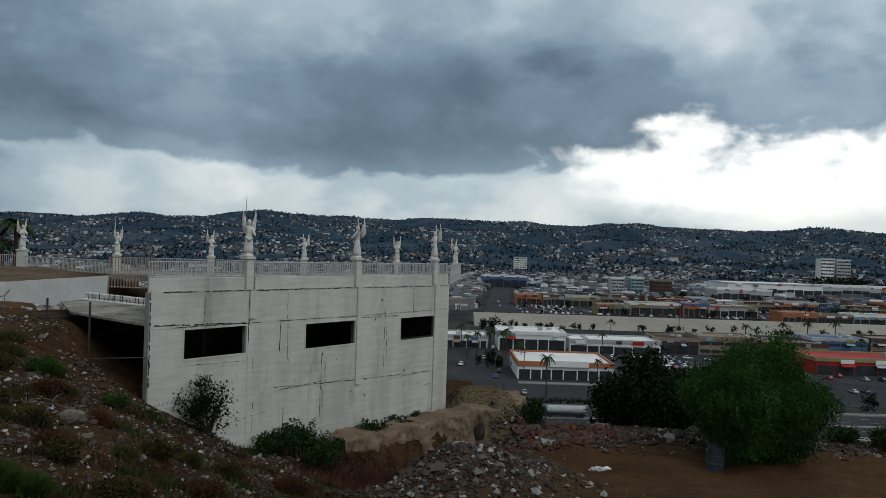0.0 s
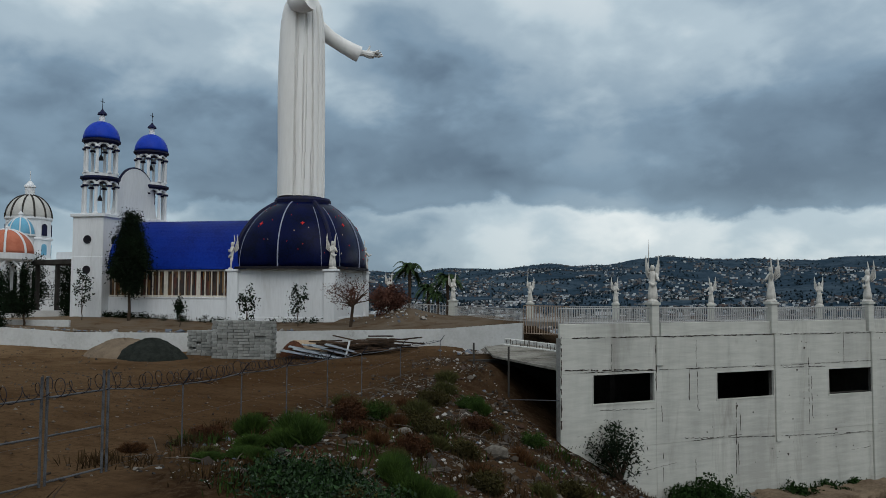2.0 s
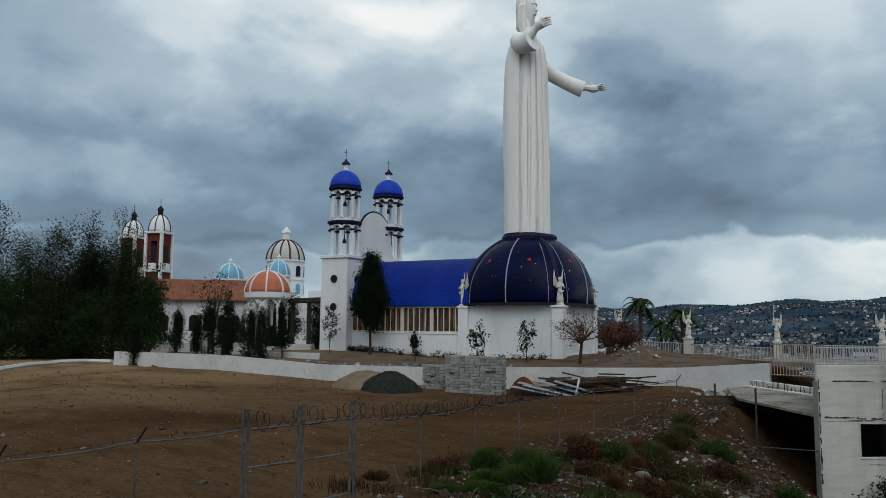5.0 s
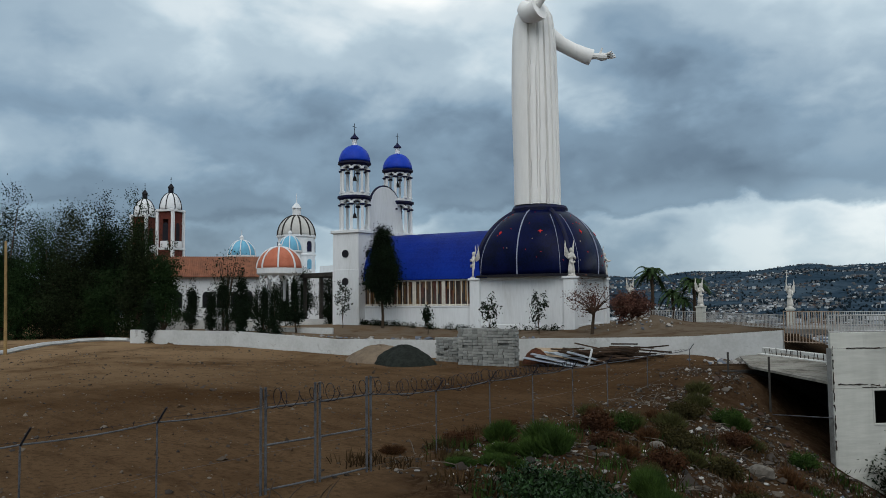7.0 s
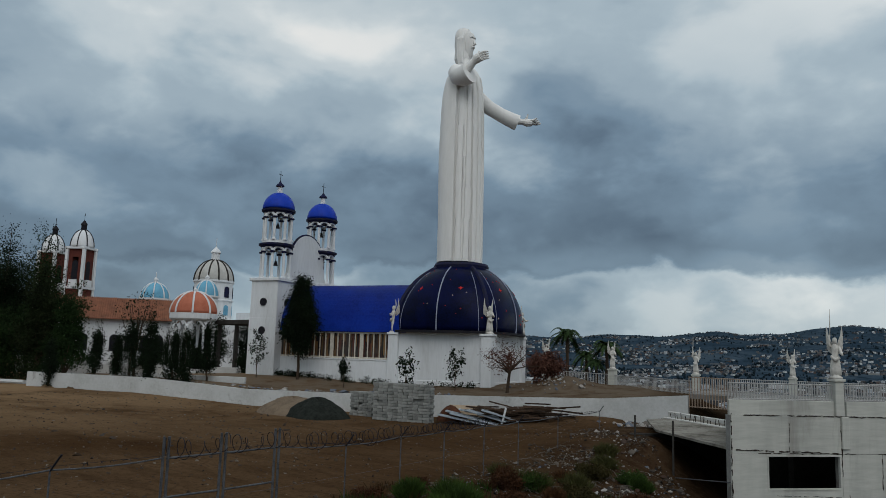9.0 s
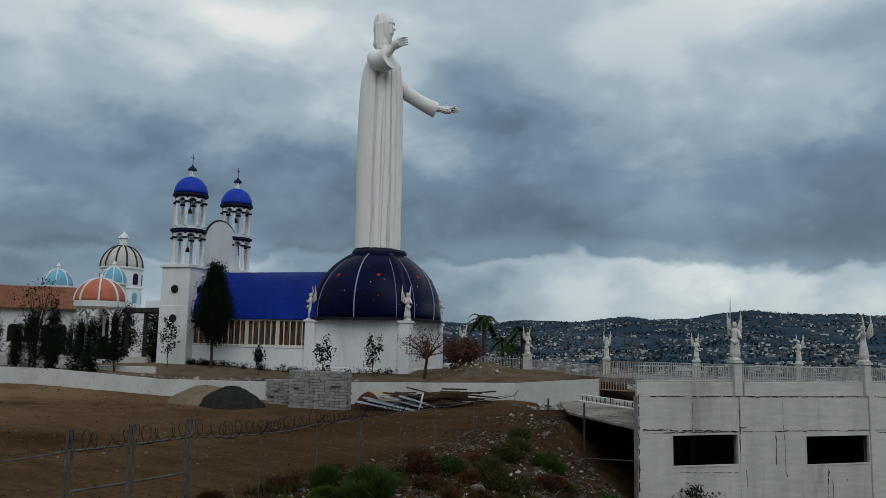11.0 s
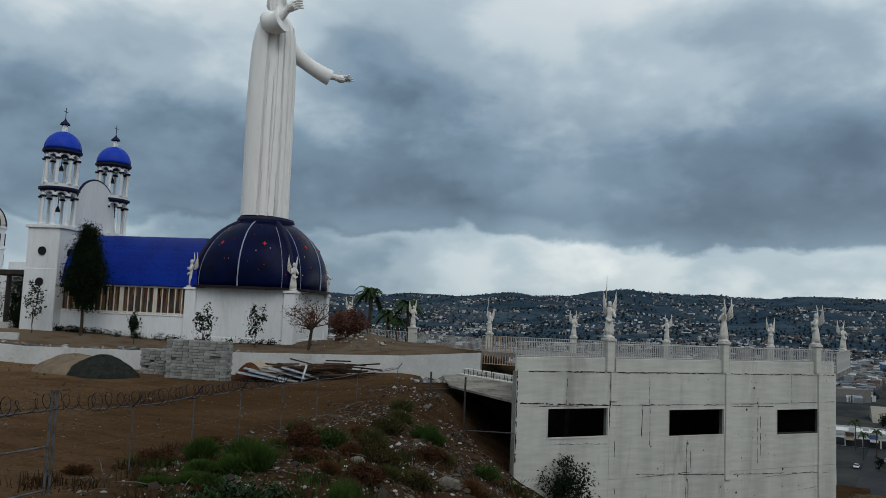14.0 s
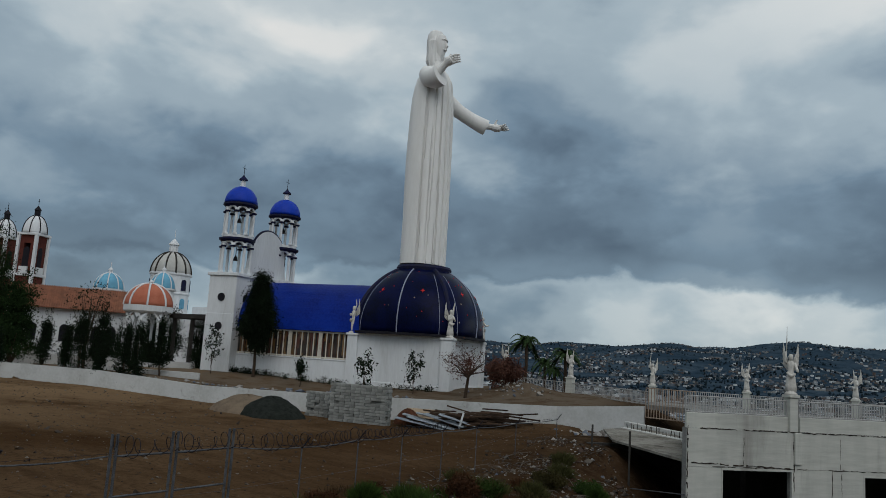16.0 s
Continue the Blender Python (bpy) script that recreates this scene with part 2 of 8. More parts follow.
    # blue of distant haze is mixed into the hills' brush colours
    hazed_scrub = k.mix(k.ramp(k.noise(pos, 0.006, 6, 0.7, 0.4), [(0.42, 0.0), (0.62, 1.0)]), (0.024, 0.042, 0.062), (0.048, 0.070, 0.092))
    hazed_scrub = k.mix(k.ramp(k.noise(pos, 0.03, 6, 0.75), [(0.5, 0.0), (0.62, 0.8)]), hazed_scrub, (0.011, 0.022, 0.032))
    col = k.mix(k.ramp(k.math("DIVIDE", d.outputs["Value"], 2000.0), [(0.60, 0.0), (0.72, 1.0)]), col, hazed_scrub)
    p = k.add("ShaderNodeBsdfPrincipled", Base_Color=col, Roughness=0.95)
    p.inputs["Specular IOR Level"].default_value = 0.0
    bp = k.add("ShaderNodeBump", Strength=0.7, Distance=0.12, Height=k.math("ADD", fine, k.math("ADD", mid, k.math("MULTIPLY", grit, 0.4))))
    k.put(p.inputs["Normal"], bp.outputs[0])
    o = k.add("ShaderNodeOutputMaterial")
    k.put(o.inputs[0], p.outputs[0])
    return m


EARTH = ground_material()
SLAB = surface("dusty_slab", (0.25, 0.235, 0.205), (0.13, 0.115, 0.095), 0.95, 0.6, 6, 0.4, stain=(0.035, 0.028, 0.022), stain_at=(0.5, 0.7), stain_scale=0.9)
TANEARTH = surface("tan_earth", (0.175, 0.130, 0.090), (0.095, 0.068, 0.046), 0.97, 0.9, 6, 0.9, stain=(0.03, 0.02, 0.013), stain_at=(0.58, 0.70), stain_scale=1.2)
CRACK = surface("crack_dirt_and_hollow_shade", (0.022, 0.019, 0.017), (0.06, 0.045, 0.036), 0.95, 3, 15, 0.2)
OLDGALV = surface("old_galvanised_steel", (0.115, 0.12, 0.13), (0.05, 0.05, 0.055), 0.6, 3, 30, 0.1, metal=0.4)
BLOCK = surface("concrete_block", (0.27, 0.275, 0.26), (0.17, 0.17, 0.16), 0.92, 2, 25, 0.4, vary=0.25)
SANDTAN = surface("sand", (0.18, 0.135, 0.095), (0.12, 0.09, 0.065), 0.97, 1.5, 18, 0.4)
GRAVEL = surface("gravel", (0.024, 0.027, 0.023), (0.010, 0.012, 0.010), 0.95, 3, 26, 0.9)
LEAF = surface("leaf_green", (0.014, 0.034, 0.007), (0.006, 0.016, 0.004), 0.7, 0.6, 6, 0.0, island=0.3)
LEAFDARK = surface("leaf_dark", (0.009, 0.017, 0.0075), (0.004, 0.008, 0.004), 0.85, 0.6, 6, 0.1, island=0.4)
LEAFRED = surface("leaf_brown", (0.10, 0.045, 0.032), (0.055, 0.027, 0.02), 0.8, 0.6, 6, 0.1, island=0.4)
BARK = surface("bark", (0.065, 0.045, 0.032), (0.035, 0.025, 0.018), 0.95, 2, 20, 0.6)
TOWN = palette("town_walls", [(0.44, 0.47, 0.50), (0.16, 0.18, 0.20), (0.64, 0.66, 0.68), (0.09, 0.105, 0.12), (0.16, 0.145, 0.14), (0.05, 0.058, 0.066), (0.26, 0.265, 0.26), (0.13, 0.16, 0.20), (0.11, 0.075, 0.065), (0.04, 0.042, 0.047)])

# ---- building helpers ----
def part(name, bm, material, parent=None, label="", smooth=False):
    me = bpy.data.meshes.new(name)
    bm.to_mesh(me)
    bm.free()
    me.materials.append(material)
    if smooth:
        me.polygons.foreach_set("use_smooth", [True] * len(me.polygons))
    ob = new(name, me)
    if parent:
        ob.parent = parent
    if label:
        ob["label"] = label
    return ob


def thing(name, m, label, category, group="", kind=""):
    ob = new(name)
    ob.empty_display_size = 0.2
    ob.matrix_world = m
    return tagged(ob, label, category, group, kind)


def box(bm, x0, y0, z0, x1, y1, z1, bevel=0.0):
    vs = [bm.verts.new((x, y, z)) for z in (z0, z1) for x, y in ((x0, y0), (x1, y0), (x1, y1), (x0, y1))]
    fs = [bm.faces.new([vs[i] for i in f]) for f in ((3, 2, 1, 0), (4, 5, 6, 7), (0, 1, 5, 4), (1, 2, 6, 5), (2, 3, 7, 6), (3, 0, 4, 7))]
    if bevel:
        bmesh.ops.bevel(bm, geom=list({e for f in fs for e in f.edges}), offset=bevel, segments=1, affect="EDGES")
    return vs


def rod(bm, p, q, r0, r1=None, n=8, caps=True):
    p, q = Vector(p), Vector(q)
    r1 = r0 if r1 is None else r1
    turn = (q - p).to_track_quat("Z", "Y")
    rings = []
    for c, r in ((p, r0), (q, r1)):
        rings.append([bm.verts.new(c + turn @ Vector((r * math.cos(2 * math.pi * i / n), r * math.sin(2 * math.pi * i / n), 0))) for i in range(n)])
    for i in range(n):
        bm.faces.new((rings[0][i], rings[0][(i + 1) % n], rings[1][(i + 1) % n], rings[1][i]))
    if caps:
        bm.faces.new(rings[0][::-1])
        bm.faces.new(rings[1])


def lathe(bm, profile, n=32, at=(0, 0, 0), turn=0.0, shape=None):
    """A solid of revolution from (radius, height) pairs; shape(angle, height) may scale the radius."""
    rings = []
    for r, z in profile:
        ring = []
        for i in range(n):
            a = turn + 2 * math.pi * i / n
            k = shape(a, z) if shape else 1.0
            ring.append(bm.verts.new((at[0] + max(r, 1e-3) * k * math.cos(a), at[1] + max(r, 1e-3) * k * math.sin(a), at[2] + z)))
        rings.append(ring)
    for a, b in zip(rings, rings[1:]):
        for i in range(n):
            bm.faces.new((a[i], a[(i + 1) % n], b[(i + 1) % n], b[i]))
    bm.faces.new(rings[0][::-1])
    bm.faces.new(rings[-1])


def tube(bm, points, radii, n=8):
    pts = [Vector(p) for p in points]
    rings = []
    for i, p in enumerate(pts):
        d = pts[min(i + 1, len(pts) - 1)] - pts[max(i - 1, 0)]
        turn = d.to_track_quat("Z", "Y")
        r = radii[i] if hasattr(radii, "__len__") else radii
        rings.append([bm.verts.new(p + turn @ Vector((r * math.cos(2 * math.pi * j / n), r * math.sin(2 * math.pi * j / n), 0))) for j in range(n)])
    for a, b in zip(rings, rings[1:]):
        best = min(range(n), key=lambda s: sum((a[j].co - b[(j + s) % n].co).length for j in range(n)))
        for j in range(n):
            bm.faces.new((a[j], a[(j + 1) % n], b[(j + 1 + best) % n], b[(j + best) % n]))
    bm.faces.new(rings[0][::-1])
    bm.faces.new(rings[-1])


def soup(name, verts, faces, material, parent=None, label="", smooth=False):
    me = bpy.data.meshes.new(name)
    me.from_pydata(verts, [], faces)
    me.materials.append(material)
    if smooth:
        me.polygons.foreach_set("use_smooth", [True] * len(me.polygons))
    ob = new(name, me)
    if parent:
        ob.parent = parent
    if label:
        ob["label"] = label
    return ob


def step(x, a, b):
    t = np.clip((x - a) / (b - a), 0, 1)
    return t * t * (3 - 2 * t)


def waves(x, y, size, seed=0):
    """Smooth, cheap uneven field between about -1 and 1, from sums of tilted sines."""
    rng = np.random.RandomState(seed)
    out = 0
    for i in range(6):
        a, f, p = rng.rand() * 6.283, (0.6 + 1.2 * rng.rand()) * 6.283 / size, rng.rand(2) * 6.283
        u = x * math.cos(a) + y * math.sin(a)
        v = -x * math.sin(a) + y * math.cos(a)
        out = out + np.sin(u * f + p[0] + 1.3 * np.sin(v * f * 0.6 + p[1]))
    return out / 3.2


VALLEY = -45.0


def height(x, y):
    """The lie of the land: yard, terrace, rubble bank, lower platform, valley and hills."""
    x, y = np.asarray(x, float), np.asarray(y, float)
    d = np.hypot(x, y)
    # yard, with the bank that falls away to the right of its crest
    s = np.maximum(0, x - (-15.2 - 0.2 * y) - np.where(y < 16, (16 - y) * 0.5, 0))
    bank = 0.03 * np.maximum(0, s - 3) ** 2 * np.clip(y / 23.5, 0.3, 2.2) ** 1.5
    fall = 5.4 * (1 - np.exp(-bank / 5.4 - (bank / 6.5) ** 2))
    z = -fall + 1.0 * np.exp(-(((x + 20) / 4.5) ** 2 + ((y - 38.5) / 6.0) ** 2)) + 0.25 * np.exp(-(((x + 14) / 3.0) ** 2 + ((y - 18) / 4.0) ** 2))
    z = z + 0.75 * np.exp(-(((x + 17.0) / 1.2) ** 2 + ((y - 34.2) / 1.8) ** 2))
    # terrace round the church, behind its wall
    line = np.interp(x, [-200, -74, -62.7, -53.5, -44, -36.6, -31.5, -27, -21, -14], [-20, 27.2, 32.4, 36.5, 41.0, 43.8, 45.2, 46.9, 47.6, 48.0])
    up = step(y - line, 0.45, 1.2)
    top = np.interp(x, [-74, -50, -36, -28, -24, -20], [1.15, 1.25, 1.6, 1.9, 1.9, 0.3]) + 0.7 * step(y - line, 3, 14) * step(x, -75, -55)
    z = np.where(x < -13, z * (1 - up) + top * up * step(x, -74.5, -73.5) , z)
    z = z + 0.85 * np.exp(-(((x + 26.5) / 4.5) ** 2 + ((y - 45.0) / 3.2) ** 2)) * (1 - up)
    z = z + 0.95 * np.exp(-(((x + 35.2) / 2.6) ** 2 + ((y - 55.0) / 2.4) ** 2))
    z = z + np.interp(x, [-230, -120, -74, -63, -53, -45], [0.0, 0.7, 0.7, 0.6, 0.06, 0]) * step(y, 4, 20) * (1 - step(y, 75, 110))
    # ledge along the foot of the hall, with a small cliff to the gully in front
    u = (x + 11.86) * 0.602 + (y - 30.8) * 0.798
    v = (x + 11.86) * 0.798 - (y - 30.8) * 0.602
    gully = 1.35 * step(v + 0.35 * waves(x, y, 2.6, 21), 1.9 + 0.05 * u, 2.6 + 0.05 * u) * step(u, 4.5, 8.0) * (1 - step(u, 17.5, 20.5)) * (1 - step(v, 4.5, 8.5)) * (v > 0)
    z = z - gully
    # heaps on the lower platform and the earth shoulder beside the hall
    z = z + 1.5 * np.exp(-(((x - 1.2) / 3.2) ** 2 + ((y - 33.5) / 2.6) ** 2)) + 1.25 * np.exp(-(((x - 2.9 + 0.3 * waves(x, y, 2.0, 22)) / 2.1) ** 8 + ((y - 47.5) / 4.6) ** 8))
    z = z + 0.45 * np.exp(-(((x - 9.5) / 5) ** 2 + ((y - 42.5) / 1.6) ** 2))
    # edge of the hilltop, then the fall to the valley
    rim = np.where(x < -38, 63 + (-38 - x) * 0.6, np.interp(x, [-38, -33, -23, -10, 1], [63.0, 61.6, 55.2, 58.8, 59.6]))
    rim = np.where(x > 2.5, np.minimum(rim, 52 - 8 * step(x, 2.5, 6.5)), rim)
    over = np.maximum(0, y - rim)
    over = np.maximum(over, np.maximum(0, x - 34))
    over = np.maximum(over, np.maximum(0, -x - 230))
    over = np.maximum(over, np.maximum(0, -y - 60))
    drop = 0.62 * over
    z = np.maximum(z - drop, VALLEY)
    # hills all round the valley
    az = np.arctan2(x, y)
    crest = 45 + np.interp(az, [-0.7, -0.6, -0.5, -0.4, -0.31, -0.21, -0.09, 0.04, 0.157, 0.243, 0.384, 0.44, 0.53], [80, 92, 112, 124, 140, 166, 148, 157, 144, 157, 132, 149, 140]) + 3 * np.sin(az * 51 + 2) + 2 * np.sin(az * 130)
    hill = crest * step(d, 1300, 3900) + 16 * step(d, 1500, 2500) * waves(x, y, 700, 4) * (1 - step(d, 3300, 3900))
    z = np.where(d > 1200, z + hill - 320 * step(d, 3950, 4700), z)
    # the knoll on which the viewer stands
    z = z + (3.0 - np.clip(z, -6, 3)) * (1 - step(d, 4.0, 11.0))
    rough = step(d, 10, 14) * (1 - step(d, 75, 120))
    wild = 0.25 + 0.75 * step(s, 0.5, 5) * (1 - up)
    return z + rough * wild * (0.05 * waves(x, y, 1.3, 1) + 0.12 * waves(x, y, 4.2, 2)) * np.where((y > line) & (x < -15), 0.5, 1)


def ground_z(x, y):
    return float(height(x, y))


def build_ground():
    az = np.radians(np.r_[np.arange(-100, -36, 4), np.arange(-36, 95, 0.3), np.arange(95, 260, 4)])
    dist = np.r_[0.01, 0.5, np.geomspace(3, 12, 12), np.geomspace(12.4, 75, 190), np.geomspace(76.5, 320, 60), np.geomspace(330, 1200, 30), np.geomspace(1250, 4700, 90)]
    a, r = np.meshgrid(az, dist)
    x, y = -np.sin(a) * r, np.cos(a) * r
    z = height(x, y)
    n, m = len(dist), len(az)
    idx = np.arange(n * m).reshape(n, m)
    nxt = np.roll(idx, -1, axis=1)
    faces = np.stack([idx[:-1], nxt[:-1], nxt[1:], idx[1:]], -1).reshape(-1, 4)
    faces = faces[:, ::-1]
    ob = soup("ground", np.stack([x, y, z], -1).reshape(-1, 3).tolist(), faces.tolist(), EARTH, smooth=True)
    return tagged(ob, "bare brown earth falling from a hilltop yard to a wide valley", "ground", kind="structure")

build_ground()

# ---- the unfinished hall below the terrace ----
CORNER = Vector((-11.86, 30.8, 0))
ALONG = Vector((0.602, 0.798, 0)).normalized()
HALL = Matrix.Translation(CORNER) @ Matrix.Rotation(math.atan2(ALONG.y, ALONG.x), 4, "Z")  # x along the front, y into the hall
LONG = 20.35
OPENINGS = [(1.58, 4.95, -0.31, 1.06), (8.47, 12.12, -0.44, 0.91), (15.74, 19.12, -0.58, 0.82)]


def cut_wall(bm, x0, x1, z0, z1, y0, y1, holes):
    """A wall with real openings, from boxes laid edge to edge."""
    xs = x0
    for a, b, c, d in holes:
        box(bm, xs, y0, z0, a, y1, z1)
        box(bm, a, y0, z0, b, y1, c)
        box(bm, a, y0, d, b, y1, z1)
        xs = b
    box(bm, xs, y0, z0, x1, y1, z1)


def hall():
    top = thing("hall_building", HALL, "unfinished pale concrete hall with three empty window openings", "building")
    bm = bmesh.new()
    cut_wall(bm, 0, LONG, -8.0, 2.62, 0.05, 0.35, OPENINGS)
    wall = part("front_wall", bm, RAWCON, top, "pale painted concrete wall with cracked joints")
    # panels of the facing, a hand's breadth of joint between them
    cols = [0.0, 5.0, 12.18, 19.14, LONG]
    rows = [-8.0, -2.2, 1.10, 2.62]
    rnd = random.Random(3)
    for i in range(len(cols) - 1):
        for j in range(len(rows) - 1):
            g = 0.006
            a, b, c, d = cols[i] + g, cols[i + 1] - g, rows[j] + g, rows[j + 1] - g
            hole = [h for h in OPENINGS if h[0] < b and h[1] > a and h[2] < d and h[3] > c]
            bm = bmesh.new()
            y = -rnd.uniform(0.0, 0.012)
            if hole:
                p, q, e, f = hole[0]
                loops = []
                for yy in (y, 0.048):
                    for x0, z0, x1, z1 in ((a, c, b, d), (p, e, min(q, b - 0.01), f)):
                        loops.append([bm.verts.new((xx, yy, zz)) for xx, zz in ((x0, z0), (x1, z0), (x1, z1), (x0, z1))])
                fo, fi, bo, bi = loops
                for n in range(4):
                    m = (n + 1) % 4
                    bm.faces.new((fo[n], fo[m], fi[m], fi[n]))
                    bm.faces.new((bo[m], bo[n], bi[n], bi[m]))
                    bm.faces.new((fo[m], fo[n], bo[n], bo[m]))
                    bm.faces.new((fi[n], fi[m], bi[m], bi[n]))
            else:
                box(bm, a, y, c, b, 0.048, d)
            part("panel", bm, CONCRETE, wall)
    # pilasters that carry the parapet piers
    for u, z0 in ((5.17, 1.3), (12.3, -2.6), (19.05, -7.5)):
        bm = bmesh.new()
        box(bm, u - 0.17, -0.10, z0, u + 0.17, 0.04, 2.6, 0.02)
        part("pilaster", bm, CONCRETE, top)
    # window frames: thin pale reveals
    for a, b, c, d in OPENINGS:
        bm = bmesh.new()
        for q in ((a, c, b, c + 0.06), (a, d - 0.06, b, d), (a, c + 0.06, a + 0.06, d - 0.06), (b - 0.06, c + 0.06, b, d - 0.06)):
            box(bm, q[0], -0.03, q[1], q[2], 0.10, q[3])
        part("window_frame", bm, CONCRETE, top)
    # floor, back and side walls; the dark colour paints the shade inside
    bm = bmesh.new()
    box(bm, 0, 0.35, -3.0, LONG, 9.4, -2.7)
    part("floor_slab", bm, DARKANDSHADE, top)
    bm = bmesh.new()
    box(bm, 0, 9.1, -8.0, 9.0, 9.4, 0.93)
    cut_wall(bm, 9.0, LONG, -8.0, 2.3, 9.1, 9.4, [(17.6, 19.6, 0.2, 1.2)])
    part("back_wall", bm, DARKANDSHADE, top)
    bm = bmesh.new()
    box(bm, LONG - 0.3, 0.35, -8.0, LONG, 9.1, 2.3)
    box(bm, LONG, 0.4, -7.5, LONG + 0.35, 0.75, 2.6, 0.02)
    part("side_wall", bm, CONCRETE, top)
    # linings added over the paler walls, coloured dark to paint room shade
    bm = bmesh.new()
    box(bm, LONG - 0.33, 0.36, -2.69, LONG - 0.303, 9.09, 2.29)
    part("inner_lining", bm, DARKANDSHADE, top, "added inner wall face coloured dark for the room's shade")
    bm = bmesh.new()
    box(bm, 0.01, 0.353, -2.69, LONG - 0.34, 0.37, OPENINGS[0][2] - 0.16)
    part("inner_lining", bm, DARKANDSHADE, top)
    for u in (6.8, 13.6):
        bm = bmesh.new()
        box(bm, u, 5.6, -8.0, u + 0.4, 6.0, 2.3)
        part("column", bm, DARKANDSHADE, top)
    # cracks and rust lines that run along the joints
    rnd = random.Random(12)
    for x0, z0, x1, z1, w in ((0.05, 1.13, 8.2, 1.10, 0.030), (8.2, 1.10, 12.2, 1.05, 0.022), (12.4, 1.05, 20.2, 1.12, 0.014), (7.35, 1.08, 7.38, -0.75, 0.022), (7.3, 1.0, 7.32, 2.4, 0.012), (12.45, 2.5, 12.42, -1.95, 0.035), (9.9, -0.6, 9.92, -1.9, 0.016), (7.0, -2.2, 10.0, -2.1, 0.020), (9.75, -2.3, 9.8, -3.5, 0.022), (14.6, 0.7, 14.62, -1.5, 0.022), (0.0, 2.64, 12.2, 2.6, 0.014), (3.6, -3.4, 6.1, -3.1, 0.014), (5.3, -0.5, 5.33, -1.2, 0.03), (5.35, -2.6, 5.36, -3.9, 0.018), (7.2, -2.9, 7.2, -4.6, 0.022), (15.0, -2.6, 18.6, -2.5, 0.012), (17.2, -3.4, 18.9, -3.3, 0.014), (0.02, 2.7, 0.03, -1.6, 0.04), (19.2, 0.6, 19.22, -5.0, 0.02), (0.2, 1.26, 4.9, 1.13, 0.045), (12.2, 0.98, 15.6, 0.93, 0.03), (6.9, 1.09, 6.87, -0.46, 0.026), (9.68, -0.6, 9.62, -3.9, 0.026), (14.43, 1.6, 14.4, -1.9, 0.02), (6.6, -2.05, 12.2, -2.33, 0.026), (12.3, -2.33, 19.6, -2.6, 0.02), (1.6, -0.5, 4.9, -0.62, 0.018), (5.02, 2.5, 5.0, -0.3, 0.03), (0.1, 2.62, 20.2, 2.55, 0.03), (2.6, 1.2, 2.62, 2.3, 0.018), (16.9, 2.5, 16.9, 1.0, 0.012)):
        n = max(6, int(math.hypot(x1 - x0, z1 - z0) / 0.12))
        run = []
        for i in range(n + 1):
            t = i / n
            if rnd.random() < 0.10 + 0.25 * (i % 17 < 5):
                if len(run) > 2:
                    bm = bmesh.new()
                    tube(bm, run, [w * rnd.choice((0.3, 0.4, 0.5, 0.65, 0.9)) for _ in run], 5)
                    part("crack", bm, CRACK, wall)
                run = []
            run.append((x0 + (x1 - x0) * t + rnd.gauss(0, 0.010), -0.012, z0 + (z1 - z0) * t + rnd.gauss(0, 0.010)))
        if len(run) > 2:
            bm = bmesh.new()
            tube(bm, run, [w * rnd.choice((0.3, 0.4, 0.5, 0.65, 0.9)) for _ in run], 5)
            part("crack", bm, CRACK, wall)
    for i in range(50):
        x, z = rnd.choice([rnd.uniform(0.3, 20), rnd.gauss(12.4, 1.2), rnd.gauss(15, 1.5)]), rnd.uniform(-3.5, 2.3)
        if not any(a - 0.15 < x < b + 0.15 and c - 0.15 < z < d + 0.15 for a, b, c, d in OPENINGS) and 0.1 < x < 20.2:
            bm = bmesh.new()
            r = rnd.choice((0.02, 0.025, 0.035, 0.05, 0.075))
            lathe(bm, [(r, -0.02), (r * 0.8, 0.01), (r * 0.2, 0.02)], 7, shape=lambda a, q: 1 + 0.3 * math.sin(3 * a + x))
            bmesh.ops.transform(bm, matrix=Matrix.Translation((x, 0, z)) @ Matrix.Rotation(radians(90), 4, "X"), verts=bm.verts[:])
            part("hole", bm, CRACK, wall)
    for i in range(14):
        bm = bmesh.new()
        x = 0.3 + i * 0.2
        rod(bm, (x, 0.0, -2.1 + 0.01 * i), (x + 0.01, -0.12, -1.93 + 0.01 * i), 0.008, n=5)
        part("rebar_stub", bm, CRACK, wall)
    return top


hall()


def deck():
    """Roof terrace over the hall, with the lower slab beside it."""
    poly = [(-11.86, 30.8), (0.36, 47.0), (1.4, 57.9), (-23.2, 53.6), (-21.0, 47.9), (-18.0, 47.6)]
    bm = bmesh.new()
    lo = [bm.verts.new((x, y, 2.3)) for x, y in poly]
    hi = [bm.verts.new((x, y, 2.6)) for x, y in poly]
    bm.faces.new(lo[::-1])
    bm.faces.new(hi)
    for i in range(6):
        j = (i + 1) % 6
        bm.faces.new((lo[i], lo[j], hi[j], hi[i]))
    ob = part("roof_deck", bm, RAWCON)
    tagged(ob, "grey concrete roof terrace on top of the hall", "roof deck", kind="structure")
    bm = bmesh.new()
    poly = [(-11.9, 30.9), (-16.6, 42.3), (-20.0, 44.6), (-20.6, 41.0), (-17.3, 35.4)]
    lo = [bm.verts.new((x, y, 1.22)) for x, y in poly]
    hi = [bm.verts.new((x, y, 1.32)) for x, y in poly]
    bm.faces.new(lo)
    bm.faces.new(hi[::-1])
    for i in range(5):
        j = (i + 1) % 5
        bm.faces.new((lo[i], hi[i], hi[j], lo[j]))
    bmesh.ops.recalc_face_normals(bm, faces=bm.faces[:])
    ob = part("lower_slab", bm, SLAB)
    tagged(ob, "rough grey concrete slab over a dark open bay", "slab", kind="structure")


